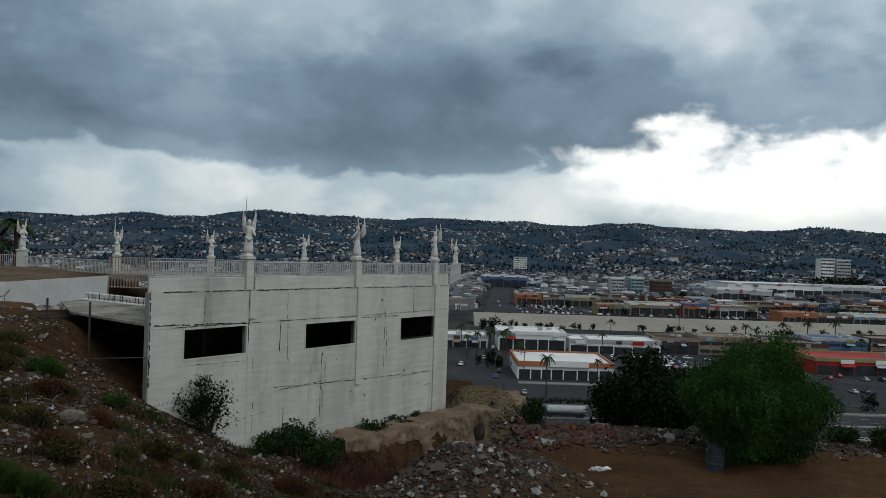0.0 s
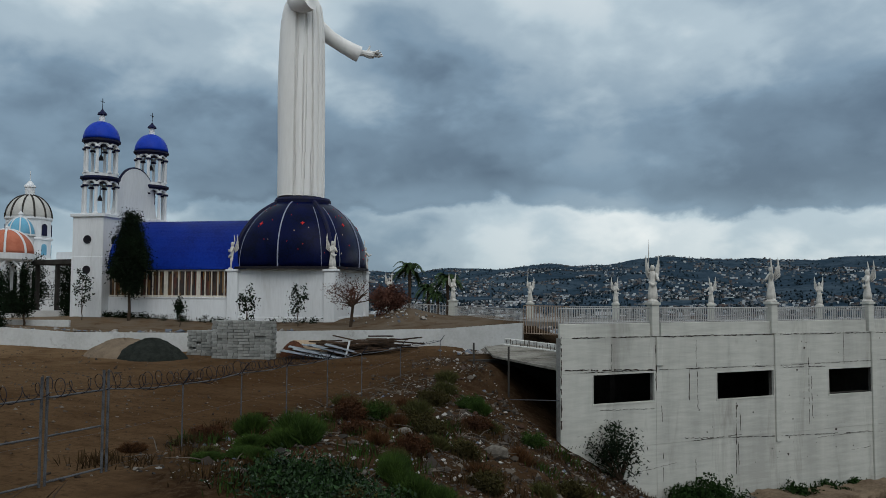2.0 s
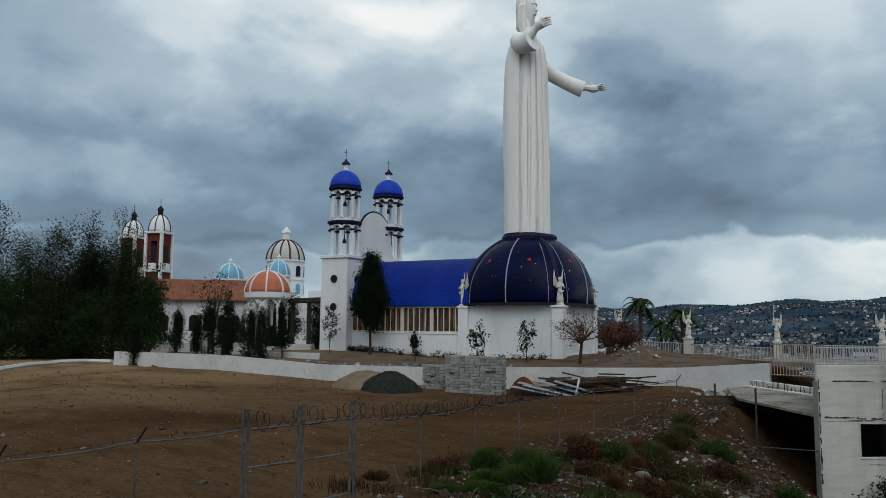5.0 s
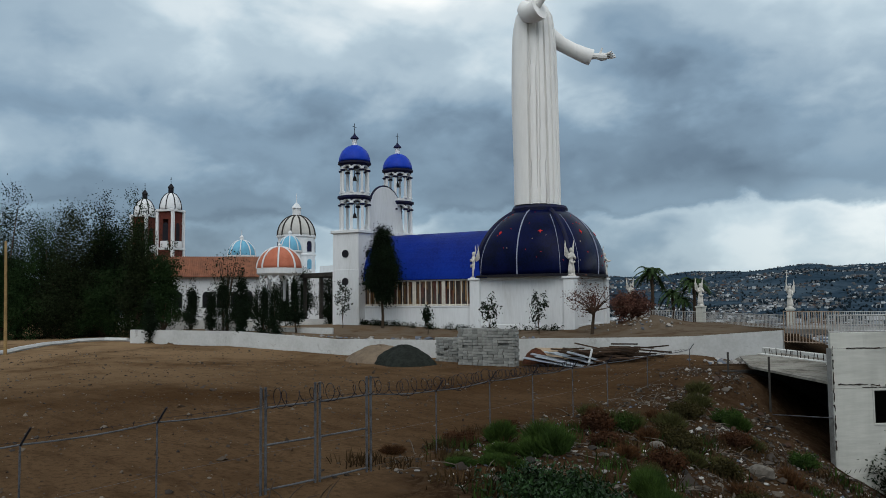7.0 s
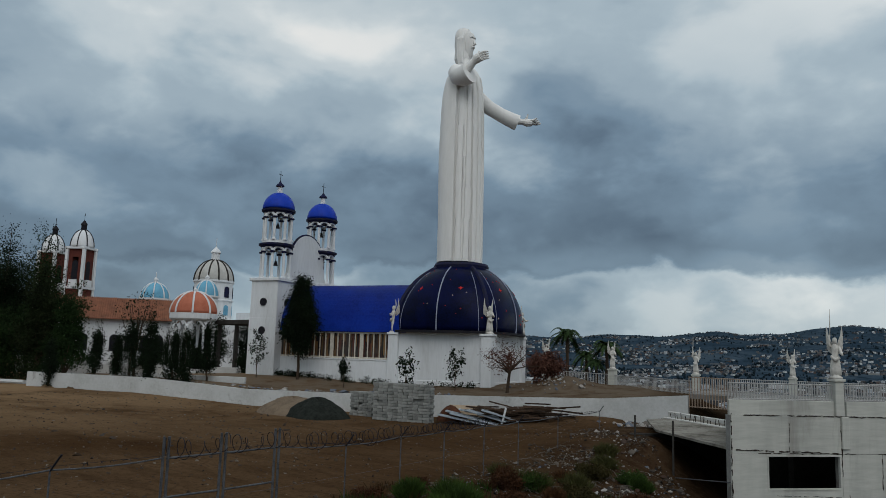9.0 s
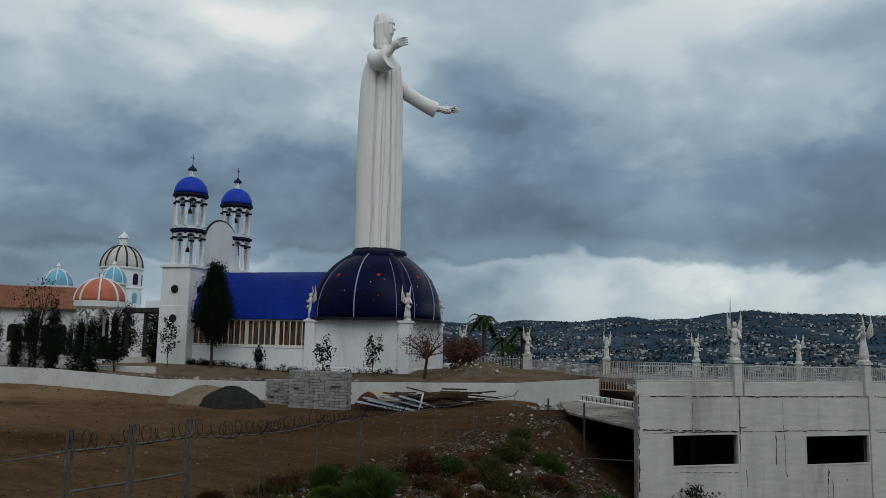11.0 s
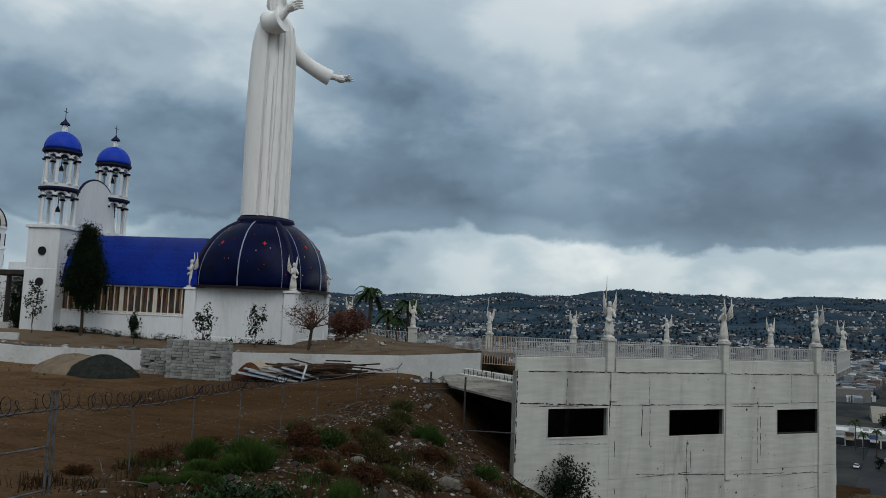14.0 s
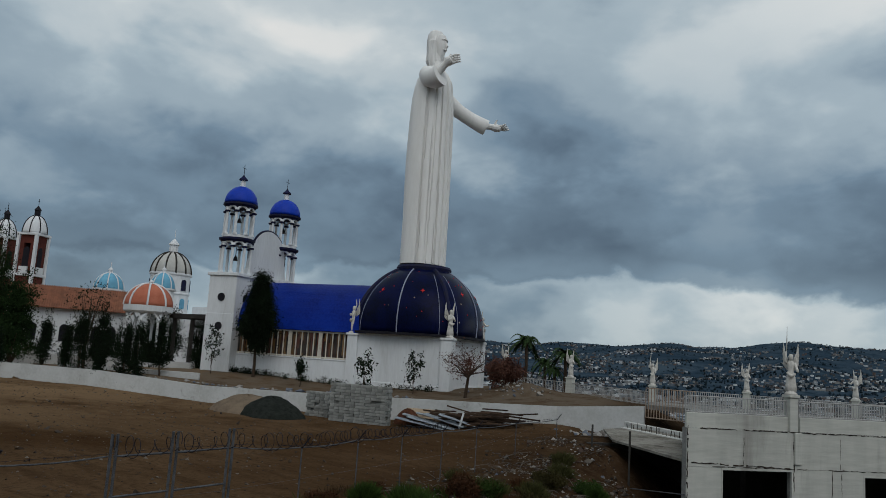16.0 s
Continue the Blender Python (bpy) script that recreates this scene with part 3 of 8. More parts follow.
deck()
# side and back added under the lower slab, the bay's shade in their colour
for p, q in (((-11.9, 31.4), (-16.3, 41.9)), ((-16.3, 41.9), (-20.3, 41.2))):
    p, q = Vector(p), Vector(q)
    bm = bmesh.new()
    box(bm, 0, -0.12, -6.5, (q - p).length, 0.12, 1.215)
    ob = part("bay_wall", bm, DARKANDSHADE)
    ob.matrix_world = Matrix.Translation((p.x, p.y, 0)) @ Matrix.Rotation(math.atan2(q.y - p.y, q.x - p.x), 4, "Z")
    tagged(ob, "added wall inside the open bay, coloured dark for its shade", "wall", kind="structure")

# ---- terrace wall ----
WALLLINE = [(-74, 27.2, 1.98, 0.6), (-62.7, 32.4, 1.92, 0.5), (-57.8, 34.7, 1.62, 0.25), (-53.5, 36.5, 1.35, 0.0), (-44, 41.0, 1.4, 0.0), (-36.6, 43.8, 1.65, 0.1), (-31.5, 45.2, 1.8, 0.4), (-27, 46.9, 1.95, 0.7), (-21, 47.6, 2.5, 1.0)]


def terrace_wall():
    top = thing("terrace_wall", Matrix(), "long low whitewashed retaining wall with stained foot", "wall", kind="structure")
    for a, b in zip(WALLLINE, WALLLINE[1:]):
        bm = bmesh.new()
        p, q = Vector(a[:2]), Vector(b[:2])
        n = Vector((q.y - p.y, p.x - q.x)).normalized()
        vs = []
        for e, hz in ((p, a), (q, b)):
            for k, z in ((0.18, hz[3] - 0.6), (0.14, hz[2]), (-0.14, hz[2]), (-0.18, hz[3] - 0.6)):
                vs.append(bm.verts.new((e.x + n.x * k, e.y + n.y * k, z)))
        for i in range(4):
            j = (i + 1) % 4
            bm.faces.new((vs[i], vs[j], vs[4 + j], vs[4 + i]))
        bm.faces.new(vs[3::-1])
        bm.faces.new(vs[4:])
        bmesh.ops.recalc_face_normals(bm, faces=bm.faces[:])
        part("wall_length", bm, WALLPAINT, top)


terrace_wall()

# ---- the domed chapel ----
DOME = Vector((-46.6, 54.9, 0))
FLOOR = 2.0
RD = 6.4  # of the dome, towards its corners
HD = 6.65  # half diagonal of the square drum
FACING = math.atan2(-0.7627, 0.6468) + radians(-22.0)  # of the drum's front


NAVE = FACING + radians(90.0)  # the nave stands square with the drum
CREAM = surface("cream_bars", (0.66, 0.62, 0.54), (0.52, 0.48, 0.41), 0.7, 1, 8, 0.1)


def cushion(a, z):
    """The dome's plan: nearly square at its foot, round at the crown."""
    t = min(1.0, max(0.0, (z - 6.7) / 5.6))
    p = 3.4 - 1.4 * t
    c, s = abs(math.cos(a - FACING)), abs(math.sin(a - FACING))
    return 0.86 / max(1e-6, (c**p + s**p)) ** (1 / p) * (1 + 0.12 * t)


def chapel():
    top = thing("domed_chapel", Matrix.Translation(DOME), "white chapel with navy starred dome and blue barrel-roofed nave", "church")
    bm = bmesh.new()
    lathe(bm, [(HD + 0.08, FLOOR - 1.0), (HD + 0.08, FLOOR + 0.25), (HD, FLOOR + 0.3), (HD, 6.3), (HD + 0.12, 6.35), (HD + 0.12, 6.5)], 4, turn=FACING + radians(45))
    part("drum_wall", bm, WHITE, top)
    bm = bmesh.new()
    lathe(bm, [(RD + 0.24, 6.50), (RD + 0.24, 6.68), (RD - 0.3, 6.76)], 96, shape=lambda a, z: cushion(a, 6.7))
    part("ring_cornice", bm, BLACK, top, "black iron ring round the dome's foot")
    bm = bmesh.new()
    prof = [(RD * math.cos(t), 6.7 + 6.5 * math.sin(t)) for t in np.linspace(0, 1.22, 22)]
    lathe(bm, prof, 128, shape=cushion)
    part("dome", bm, DOMEBLUE, top, "dark navy blue tiled dome with red stars", smooth=True)
    r_top, z_top = prof[-1][0], prof[-1][1]
    bm = bmesh.new()
    lathe(bm, [(r_top + 0.35, z_top - 0.25), (r_top + 0.42, z_top + 0.1), (r_top + 0.3, z_top + 0.32), (r_top, z_top + 0.34)], 48)
    part("collar", bm, NAVYTRIM, top)
    for i in range(8):
        a = FACING + radians(45 + 45 * i)
        major = i % 2 == 0
        bm = bmesh.new()
        pts = [((r * cushion(a, z) + 0.03) * math.cos(a), (r * cushion(a, z) + 0.03) * math.sin(a)) + (z,) for r, z in prof[:-1]]
        tube(bm, pts, 0.20 if major else 0.06, 6)
        part("rib", bm, NAVYTRIM if major else RIBWHITE, top)
        if major:
            for off in (-8, 8):
                bm = bmesh.new()
                b = a + radians(off)
                tube(bm, [((r * cushion(b, z) + 0.01) * math.cos(b), (r * cushion(b, z) + 0.01) * math.sin(b), z) for r, z in prof[:-4]], 0.024, 5)
                part("rib", bm, RIBWHITE, top)
        if major:
            bm = bmesh.new()
            m = Matrix.Rotation(a, 4, "Z")
            box(bm, -0.5, -0.5, FLOOR - 1.0, 0.5, 0.5, 6.25, 0.04)
            box(bm, -0.6, -0.6, 6.25, 0.6, 0.6, 6.45, 0.03)
            bmesh.ops.transform(bm, matrix=m @ Matrix.Translation((HD - 0.3, 0, 0)) @ Matrix.Rotation(radians(45), 4, "Z"), verts=bm.verts[:])
            part("pier", bm, WHITE, top)
    # nave, square with the drum: side walls, picture panels, barrel roof
    far, half = -17.2, 4.5
    turned = Matrix.Rotation(NAVE, 4, "Z")

    def nave(name, bm, material, label="", smooth=False):
        bmesh.ops.transform(bm, matrix=turned, verts=bm.verts[:])
        return part(name, bm, material, top, label, smooth)

    for s in (-1, 1):
        bm = bmesh.new()
        box(bm, far, s * half - 0.2, FLOOR - 1.2, -4.0, s * half + 0.2, 3.85)
        nave("nave_wall", bm, WHITE)
        bm = bmesh.new()
        box(bm, far, s * half - 0.26, 3.85, -4.0, s * half + 0.24, 3.97, 0.02)
        nave("window_sill", bm, WHITE)
        bm = bmesh.new()
        box(bm, far, s * half - 0.05, 3.97, -4.5, s * half + 0.05, 6.5)
        nave("picture_panel", bm, DARKANDSHADE, "dark brown mural panels behind cream bars")
    bm = bmesh.new()
    n = 28
    rows = []
    for i in range(n + 1):
        t = math.pi * i / n
        rows.append([bm.verts.new((x, (half + 0.45) * math.cos(t), 6.45 + 4.75 * math.sin(t))) for x in (far - 0.3, -3.2)])
    for a, b in zip(rows, rows[1:]):
        bm.faces.new((a[0], a[1], b[1], b[0]))
    bmesh.ops.solidify(bm, geom=bm.faces[:], thickness=0.12)
    nave("barrel_roof", bm, BLUE, "bright blue painted barrel roof", True)
    for s in (-1, 1):
        y0, y1 = (s * half - 0.2, s * half - 0.09) if s < 0 else (s * half + 0.09, s * half + 0.2)
        for k in range(4):
            a = -4.75 - 3.2 * k
            for u, w in ((0.0, 0.10), (0.62, 0.035), (1.24, 0.035), (1.86, 0.035), (2.48, 0.035), (3.05, 0.10)):
                if a - u - w < far:
                    continue
                bm = bmesh.new()
                box(bm, a - u - w, y0, 3.97, a - u + w, y1, 6.42)
                nave("bar", bm, CREAM)
            for z in (3.99, 6.28):
                bm = bmesh.new()
                box(bm, max(far, a - 2.95), y0 + 0.02, z, a - 0.1, y1 - 0.02, z + 0.14)
                nave("cross_bar", bm, CREAM)
    return top


chapel()


def tower(m, name="bell_tower"):
    top = thing(name, m, "white bell tower with two open belfries and blue cupola", "tower", "chapel bell towers")
    bm = bmesh.new()
    box(bm, -1.75, -1.75, FLOOR - 1.5, 1.75, 1.75, 12.0, 0.03)
    box(bm, -1.95, -1.95, 12.0, 1.95, 1.95, 12.35, 0.04)
    part("shaft", bm, WHITE, top)
    bm = bmesh.new()
    box(bm, -1.79, -1.79, FLOOR - 1.5, 1.79, 1.79, 7.95, 0.03)
    part("shaft_base", bm, WHITE, top)
    for k, (z0, z1, r) in enumerate(((12.35, 16.0, 1.62), (16.6, 19.9, 1.55))):
        for i in range(8):
            a = math.pi / 8 + i * math.pi / 4
            bm = bmesh.new()
            x, y = r * math.cos(a), r * math.sin(a)
            lathe(bm, [(0.24, z0), (0.24, z0 + 0.18), (0.16, z0 + 0.22), (0.145, z1 - 0.75), (0.24, z1 - 0.7), (0.24, z1 - 0.5)], 10, (x, y, 0))
            part("column", bm, WHITE, top)
            bm = bmesh.new()
            lathe(bm, [(0.26, z1 - 0.82), (0.31, z1 - 0.74), (0.31, z1 - 0.66), (0.26, z1 - 0.62)], 8, (x, y, 0))
            part("capital", bm, NAVYTRIM, top, "dark navy capital")
            b = a + math.pi / 4
            bm = bmesh.new()
            pts = [(r * ((1 - t) * math.cos(a) + t * math.cos(b)), r * ((1 - t) * math.sin(a) + t * math.sin(b)), z1 - 0.55 + 0.42 * math.sin(math.pi * t)) for t in np.linspace(0, 1, 7)]
            tube(bm, pts, 0.14, 6)
            part("arch", bm, WHITE, top)
        bm = bmesh.new()
        lathe(bm, [(r + 0.1, z1 - 0.16), (r + 0.2, z1), (r + 0.34, z1 + 0.05), (r + 0.34, z1 + 0.24), (r + 0.1, z1 + 0.3)], 24)
        part("cornice", bm, NAVYTRIM, top, "dark navy moulded ring")
        if k == 0:
            bm = bmesh.new()
            lathe(bm, [(r + 0.05, z1 + 0.3), (r + 0.05, z1 + 0.6)], 24)
            part("plinth_ring", bm, WHITE, top)
        bm = bmesh.new()
        lathe(bm, [(0.27, z0 + 1.5), (0.24, z0 + 1.6), (0.15, z0 + 1.9), (0.05, z0 + 2.1), (0.03, z1 - 0.1)], 14)
        part("bell", bm, BLACK, top)
    bm = bmesh.new()
    lathe(bm, [(1.80 * math.cos(t), 20.2 + 2.0 * math.sin(t)) for t in np.linspace(0, 1.4, 12)], 32)
    part("cupola", bm, BLUE, top, smooth=True)
    bm = bmesh.new()
    lathe(bm, [(0.30, 22.1), (0.26, 22.9)], 12)
    part("lantern", bm, WHITE, top)
    bm = bmesh.new()
    lathe(bm, [(0.26, 22.86), (0.5, 22.92), (0.42, 23.1), (0.2, 23.3), (0.05, 23.55)], 12)
    part("lantern_cap", bm, NAVYTRIM, top, "dark navy lantern cap")
    bm = bmesh.new()
    rod(bm, (0, 0, 23.4), (0, 0, 24.7), 0.035, n=6)
    rod(bm, (0, -0.35, 24.3), (0, 0.35, 24.3), 0.03, n=6)
    part("cross", bm, BLACK, top)
    return top


tower_a = tower(Matrix.Translation((-62.75, 45.2, 0.50)) @ Matrix.Rotation(NAVE, 4, "Z") @ Matrix.Scale(0.893, 4))
copy_thing(tower_a, Matrix.Translation((-65.2, 52.8, 0.39)) @ Matrix.Rotation(NAVE, 4, "Z") @ Matrix.Scale(1.026, 4))


def gable():
    top = thing("chapel_facade", Matrix.Translation((-63.6, 49.7, 0.39)) @ Matrix.Rotation(NAVE, 4, "Z") @ Matrix.Diagonal((0.917, 1.12, 0.917, 1.0)), "white facade with round-headed gable between the towers", "facade")
    bm = bmesh.new()
    pts = [(-3.4, 2.0), (3.4, 2.0), (3.4, 12.4), (3.0, 13.0)] + [(2.8 * math.cos(t), 14.4 + 3.2 * math.sin(t)) for t in np.linspace(0, math.pi, 17)] + [(-3.0, 13.0), (-3.4, 12.4)]
    a = [bm.verts.new((-0.2, y, z)) for y, z in pts]
    b = [bm.verts.new((0.2, y, z)) for y, z in pts]
    bm.faces.new(a)
    bm.faces.new(b[::-1])
    for i in range(len(pts)):
        j = (i + 1) % len(pts)
        bm.faces.new((a[i], b[i], b[j], a[j]))
    bmesh.ops.recalc_face_normals(bm, faces=bm.faces[:])
    part("gable_wall", bm, WHITE, top)
    bm = bmesh.new()
    tube(bm, [(0.1, 2.8 * math.cos(t), 14.45 + 3.2 * math.sin(t)) for t in np.linspace(-0.1, math.pi + 0.1, 25)], 0.13, 6)
    part("coping", bm, NAVYTRIM, top, "dark navy coping round the gable")


gable()


def great_statue():
    """The tall robed figure on the dome, one plain mesh."""
    bm = bmesh.new()
    steps = 288

    def robe(deg, z):
        """Radius of the robe: a plain cloak round the back, stepped pleats down the front."""
        d = (deg + 180) % 360 - 180
        r = 2.28 if z < 9 else 2.28 - 0.10 * min(1, (z - 9) / 8)
        if abs(d) < 74:
            u = (d + 74) / 148 * 7.0 + 0.10 * math.sin(z * 0.22 + 2 * int((d + 74) / 21.2))
            f = u - math.floor(u)
            deep = (0.30, 0.22, 0.34, 0.26, 0.36, 0.24, 0.30)[min(6, max(0, int(math.floor(u))))]
            fade = min(1.0, max(0.0, (18.2 - z) / 1.2))
            r -= fade * (deep * (1.0 if f < 0.30 else 0.12 + 0.25 * abs(f - 0.65)) + 0.04)
        else:
            r += 0.03 * math.sin(radians(d * 3)) + 0.05 * max(0.0, -math.cos(radians(d)))
        r += 0.17 * max(0.0, math.cos(radians(d + 144))) * min(1.0, max(0.0, z - 3) / 7)
        return r * (0.93 + 0.07 * abs(math.sin(radians(d))))

    shrink = [(0, 1.0), (1.5, 1.0), (4, 0.99), (7, 0.985), (10, 0.98), (13, 0.975), (15, 0.96), (16.4, 0.93), (17.4, 0.87), (18.2, 0.79), (18.9, 0.62), (19.4, 0.44), (19.8, 0.32), (20.4, 0.27)]
    rings = []
    for z, k in shrink:
        rings.append([bm.verts.new((robe(360 * i / steps, z) * k * math.cos(2 * math.pi * i / steps), robe(360 * i / steps, z) * k * math.sin(2 * math.pi * i / steps), z)) for i in range(steps)])
    for a, b in zip(rings, rings[1:]):
        for i in range(steps):
            bm.faces.new((a[i], a[(i + 1) % steps], b[(i + 1) % steps], b[i]))
    bm.faces.new(rings[0][::-1])
    bm.faces.new(rings[-1])
    # head with long hair and beard
    lathe(bm, [(0.55, -1.9), (0.86, -1.4), (0.80, -0.6), (0.86, 0.2), (0.88, 0.9), (0.80, 1.4), (0.62, 1.72), (0.3, 1.86), (0.05, 1.9)], 36, (-0.28, 0, 21.7), shape=lambda a, z: 1 + 0.05 * math.sin(9 * a + 2 * z) * (1 if z < 1.3 else 0.2))
    lathe(bm, [(0.10, -1.5), (0.30, -1.2), (0.44, -0.75), (0.56, -0.3), (0.62, 0.2), (0.62, 0.8), (0.5, 1.2), (0.2, 1.4)], 24, (0.34, 0, 21.7), shape=lambda a, z: 1 + 0.05 * math.sin(7 * a) * (z < -0.3))
    tube(bm, [(0.90, 0, 22.35), (1.02, 0, 22.05), (1.13, 0, 21.72), (0.98, 0, 21.60)], [0.07, 0.10, 0.15, 0.12], 8)
    tube(bm, [(0.78, -0.42, 22.35), (0.95, -0.2, 22.46), (0.98, 0, 22.40), (0.95, 0.2, 22.46), (0.78, 0.42, 22.35)], 0.085, 6)
    tube(bm, [(0.86, -0.22, 21.38), (1.0, 0, 21.46), (0.86, 0.22, 21.38)], [0.08, 0.12, 0.08], 6)
    for s in (-1, 1):
        for k in range(3):
            tube(bm, [(0.1 - 0.2 * k, s * 0.55, 22.9), (0.16 - 0.22 * k, s * 0.82, 22.2), (0.05 - 0.2 * k, s * 0.72, 21.4), (0.16 - 0.2 * k, s * 0.86, 20.6), (0.2 - 0.2 * k, s * 0.74, 19.7)], [0.14, 0.2, 0.22, 0.24, 0.12], 8)
    # his right arm, bent and raised, in a wide hanging sleeve
    tube(bm, [(-0.2, -1.25, 18.9), (0.25, -1.75, 18.4), (0.8, -2.1, 17.85), (1.45, -2.35, 17.6), (2.05, -2.45, 17.65), (2.35, -2.45, 17.75)], [0.62, 0.80, 0.90, 0.95, 1.02, 1.04], 20)
    tube(bm, [(1.9, -2.45, 17.95), (2.6, -2.5, 18.5), (2.95, -2.5, 18.8)], [0.44, 0.36, 0.30], 12)
    tube(bm, [(2.85, -2.5, 18.7), (3.15, -2.45, 18.95), (3.45, -2.4, 19.1)], [0.32, 0.46, 0.40], 12)
    for i in range(4):
        tube(bm, [(3.3, -2.45 + i * 0.06, 19.34 - i * 0.2), (3.85, -2.35 + i * 0.06, 19.50 - 0.2 * i), (4.25, -2.2 + i * 0.06, 19.50 - 0.2 * i)], [0.13, 0.12, 0.07], 6)
    tube(bm, [(3.05, -2.3, 19.15), (3.2, -2.2, 19.75)], [0.15, 0.08], 6)
    # his left arm, held low and out, the sleeve flaring to the wrist
    tube(bm, [(0.1, 1.3, 17.2), (0.5, 2.0, 16.6), (1.1, 2.8, 15.95), (1.9, 3.6, 15.35), (2.7, 4.35, 14.85), (3.15, 4.8, 14.62)], [0.80, 0.78, 0.70, 0.70, 0.76, 0.80], 18)
    tube(bm, [(2.9, 4.5, 14.8), (3.6, 5.1, 14.72)], [0.38, 0.28], 10)
    tube(bm, [(3.5, 5.0, 14.74), (3.95, 5.4, 14.66), (4.3, 5.7, 14.66)], [0.27, 0.40, 0.34], 10)
    for i in range(4):
        tube(bm, [(4.1, 5.72 - i * 0.12, 14.60 + i * 0.06), (4.65, 6.12 - i * 0.2, 14.56 + i * 0.10), (5.0, 6.3 - i * 0.25, 14.64 + i * 0.12)], [0.13, 0.12, 0.06], 6)
    tube(bm, [(3.9, 5.2, 14.9), (4.15, 5.2, 15.45)], [0.14, 0.07], 6)
    ob = part("great_statue", bm, STATUE, smooth=True)
    ob.data.set_sharp_from_angle(angle=radians(28))
    ob.matrix_world = Matrix.Translation((DOME.x - 0.1, DOME.y - 0.1, 13.25)) @ Matrix.Rotation(radians(4), 4, "Z")
    tagged(ob, "colossal white robed statue with outstretched arms on the dome", "statue")
    return ob


great_statue()

# ---- winged figures, piers and railings ----
WEATHERED = surface("weathered_white", (0.60, 0.58, 0.54), (0.42, 0.40, 0.37), 0.8, 1.5, 9, 0.3, stain=(0.22, 0.2, 0.18), stain_at=(0.55, 0.75), stain_scale=2.0)


def angel_mesh(pose_kind):
    """A winged robed figure, one plain mesh about 2.3 m tall with its footing."""
    bm = bmesh.new()
    lathe(bm, [(0.34, 0), (0.34, 0.07), (0.26, 0.11), (0.24, 0.18)], 8, turn=math.pi / 8)
    lathe(bm, [(0.27, 0.15), (0.25, 0.4), (0.21, 0.7), (0.155, 0.98), (0.15, 1.08), (0.18, 1.22), (0.19, 1.33), (0.12, 1.43), (0.055, 1.48)], 28, shape=lambda a, z: (1 + 0.13 * math.sin(8 * a + 2.5 * z) * max(0, 1.05 - z)) * (0.80 + 0.20 * abs(math.sin(a))))
    lathe(bm, [(0.05, -0.14), (0.09, -0.08), (0.105, 0.02), (0.08, 0.10), (0.02, 0.13)], 14, (0.03, 0, 1.6))
    lathe(bm, [(0.08, -0.16), (0.115, -0.05), (0.12, 0.06), (0.07, 0.14)], 12, (-0.02, 0, 1.6))
    tube(bm, [(0.15, -0.2, 0.95), (0.22, 0.0, 0.78), (0.16, 0.22, 0.9)], [0.05, 0.09, 0.05], 8)
    arms = {"folded": ((0.17, 0.25, 1.08, 0.28, 0.05, 1.22), (0.17, 0.25, 1.08, 0.28, 0.05, 1.22)), "raised": ((0.10, 0.30, 1.45, 0.16, 0.22, 1.85), (0.2, 0.3, 1.05, 0.34, 0.34, 1.0)), "open": ((0.18, 0.34, 1.12, 0.38, 0.44, 1.2), (0.16, 0.3, 1.06, 0.3, 0.12, 1.1))}[pose_kind]
    for s, (ex, ey, ez, hx, hy, hz) in zip((-1, 1), arms):
        tube(bm, [(0.0, s * 0.18, 1.34), (ex, s * ey, ez), (hx, s * hy, hz)], [0.075, 0.075, 0.04], 10)
        # wing: a bowed blade of overlapping feathers, held up and back
        for k in range(5):
            f = k / 4
            tip = Vector((-0.24 - 0.14 * f, s * (0.36 + 0.03 * math.sin(3 * f)), 2.22 - 0.80 * f))
            root = Vector((-0.14, s * (0.08 + 0.02 * k), 1.34 - 0.07 * k))
            bend = root.lerp(tip, 0.5) + Vector((-0.10, s * 0.09 * (1 - 0.3 * f), 0.04))
            tube(bm, [root, root.lerp(bend, 0.6), bend, bend.lerp(tip, 0.6), tip], [0.025, 0.04, 0.045, 0.035, 0.006], 6)
    if pose_kind == "raised":
        tube(bm, [(0.16, -0.22, 1.78), (0.14, -0.2, 2.3), (0.10, -0.18, 2.95)], [0.025, 0.03, 0.008], 5)
    me = bpy.data.meshes.new("angel_statue")
    bm.to_mesh(me)
    bm.free()
    me.materials.append(WEATHERED)
    me.polygons.foreach_set("use_smooth", [True] * len(me.polygons))
    return me


ANGELS = {k: angel_mesh(k) for k in ("folded", "raised", "open")}


def angel(x, y, z, face, size=1.0, stance="folded"):
    ob = new("angel_statue", ANGELS[stance])
    ob.matrix_world = Matrix.Translation((x, y, z)) @ Matrix.Rotation(radians(face), 4, "Z") @ Matrix.Diagonal((0.82 * size, 0.82 * size, size, 1.0))
    tagged(ob, {"folded": "weathered white winged statue with folded arms", "raised": "weathered white winged statue raising a thin blade", "open": "weathered white winged statue with opened arms"}[stance] + " on a pier", "statue", "winged statues")
    return ob


def pier(x, y, z0, z1, w=0.22, face=0.0):
    bm = bmesh.new()
    box(bm, -w, -w, z0, w, w, z1 - 0.12, 0.015)
    box(bm, -w - 0.06, -w - 0.06, z1 - 0.12, w + 0.06, w + 0.06, z1, 0.02)
    ob = part("pier", bm, CONCRETE)
    ob.matrix_world = Matrix.Translation((x, y, 0)) @ Matrix.Rotation(radians(face), 4, "Z")
    return tagged(ob, "square pale concrete pier carrying a statue", "pier", "statue piers")


RAILPAINT = surface("dull_rail_paint", (0.40, 0.40, 0.39), (0.26, 0.25, 0.24), 0.7, 2, 12, 0.1)


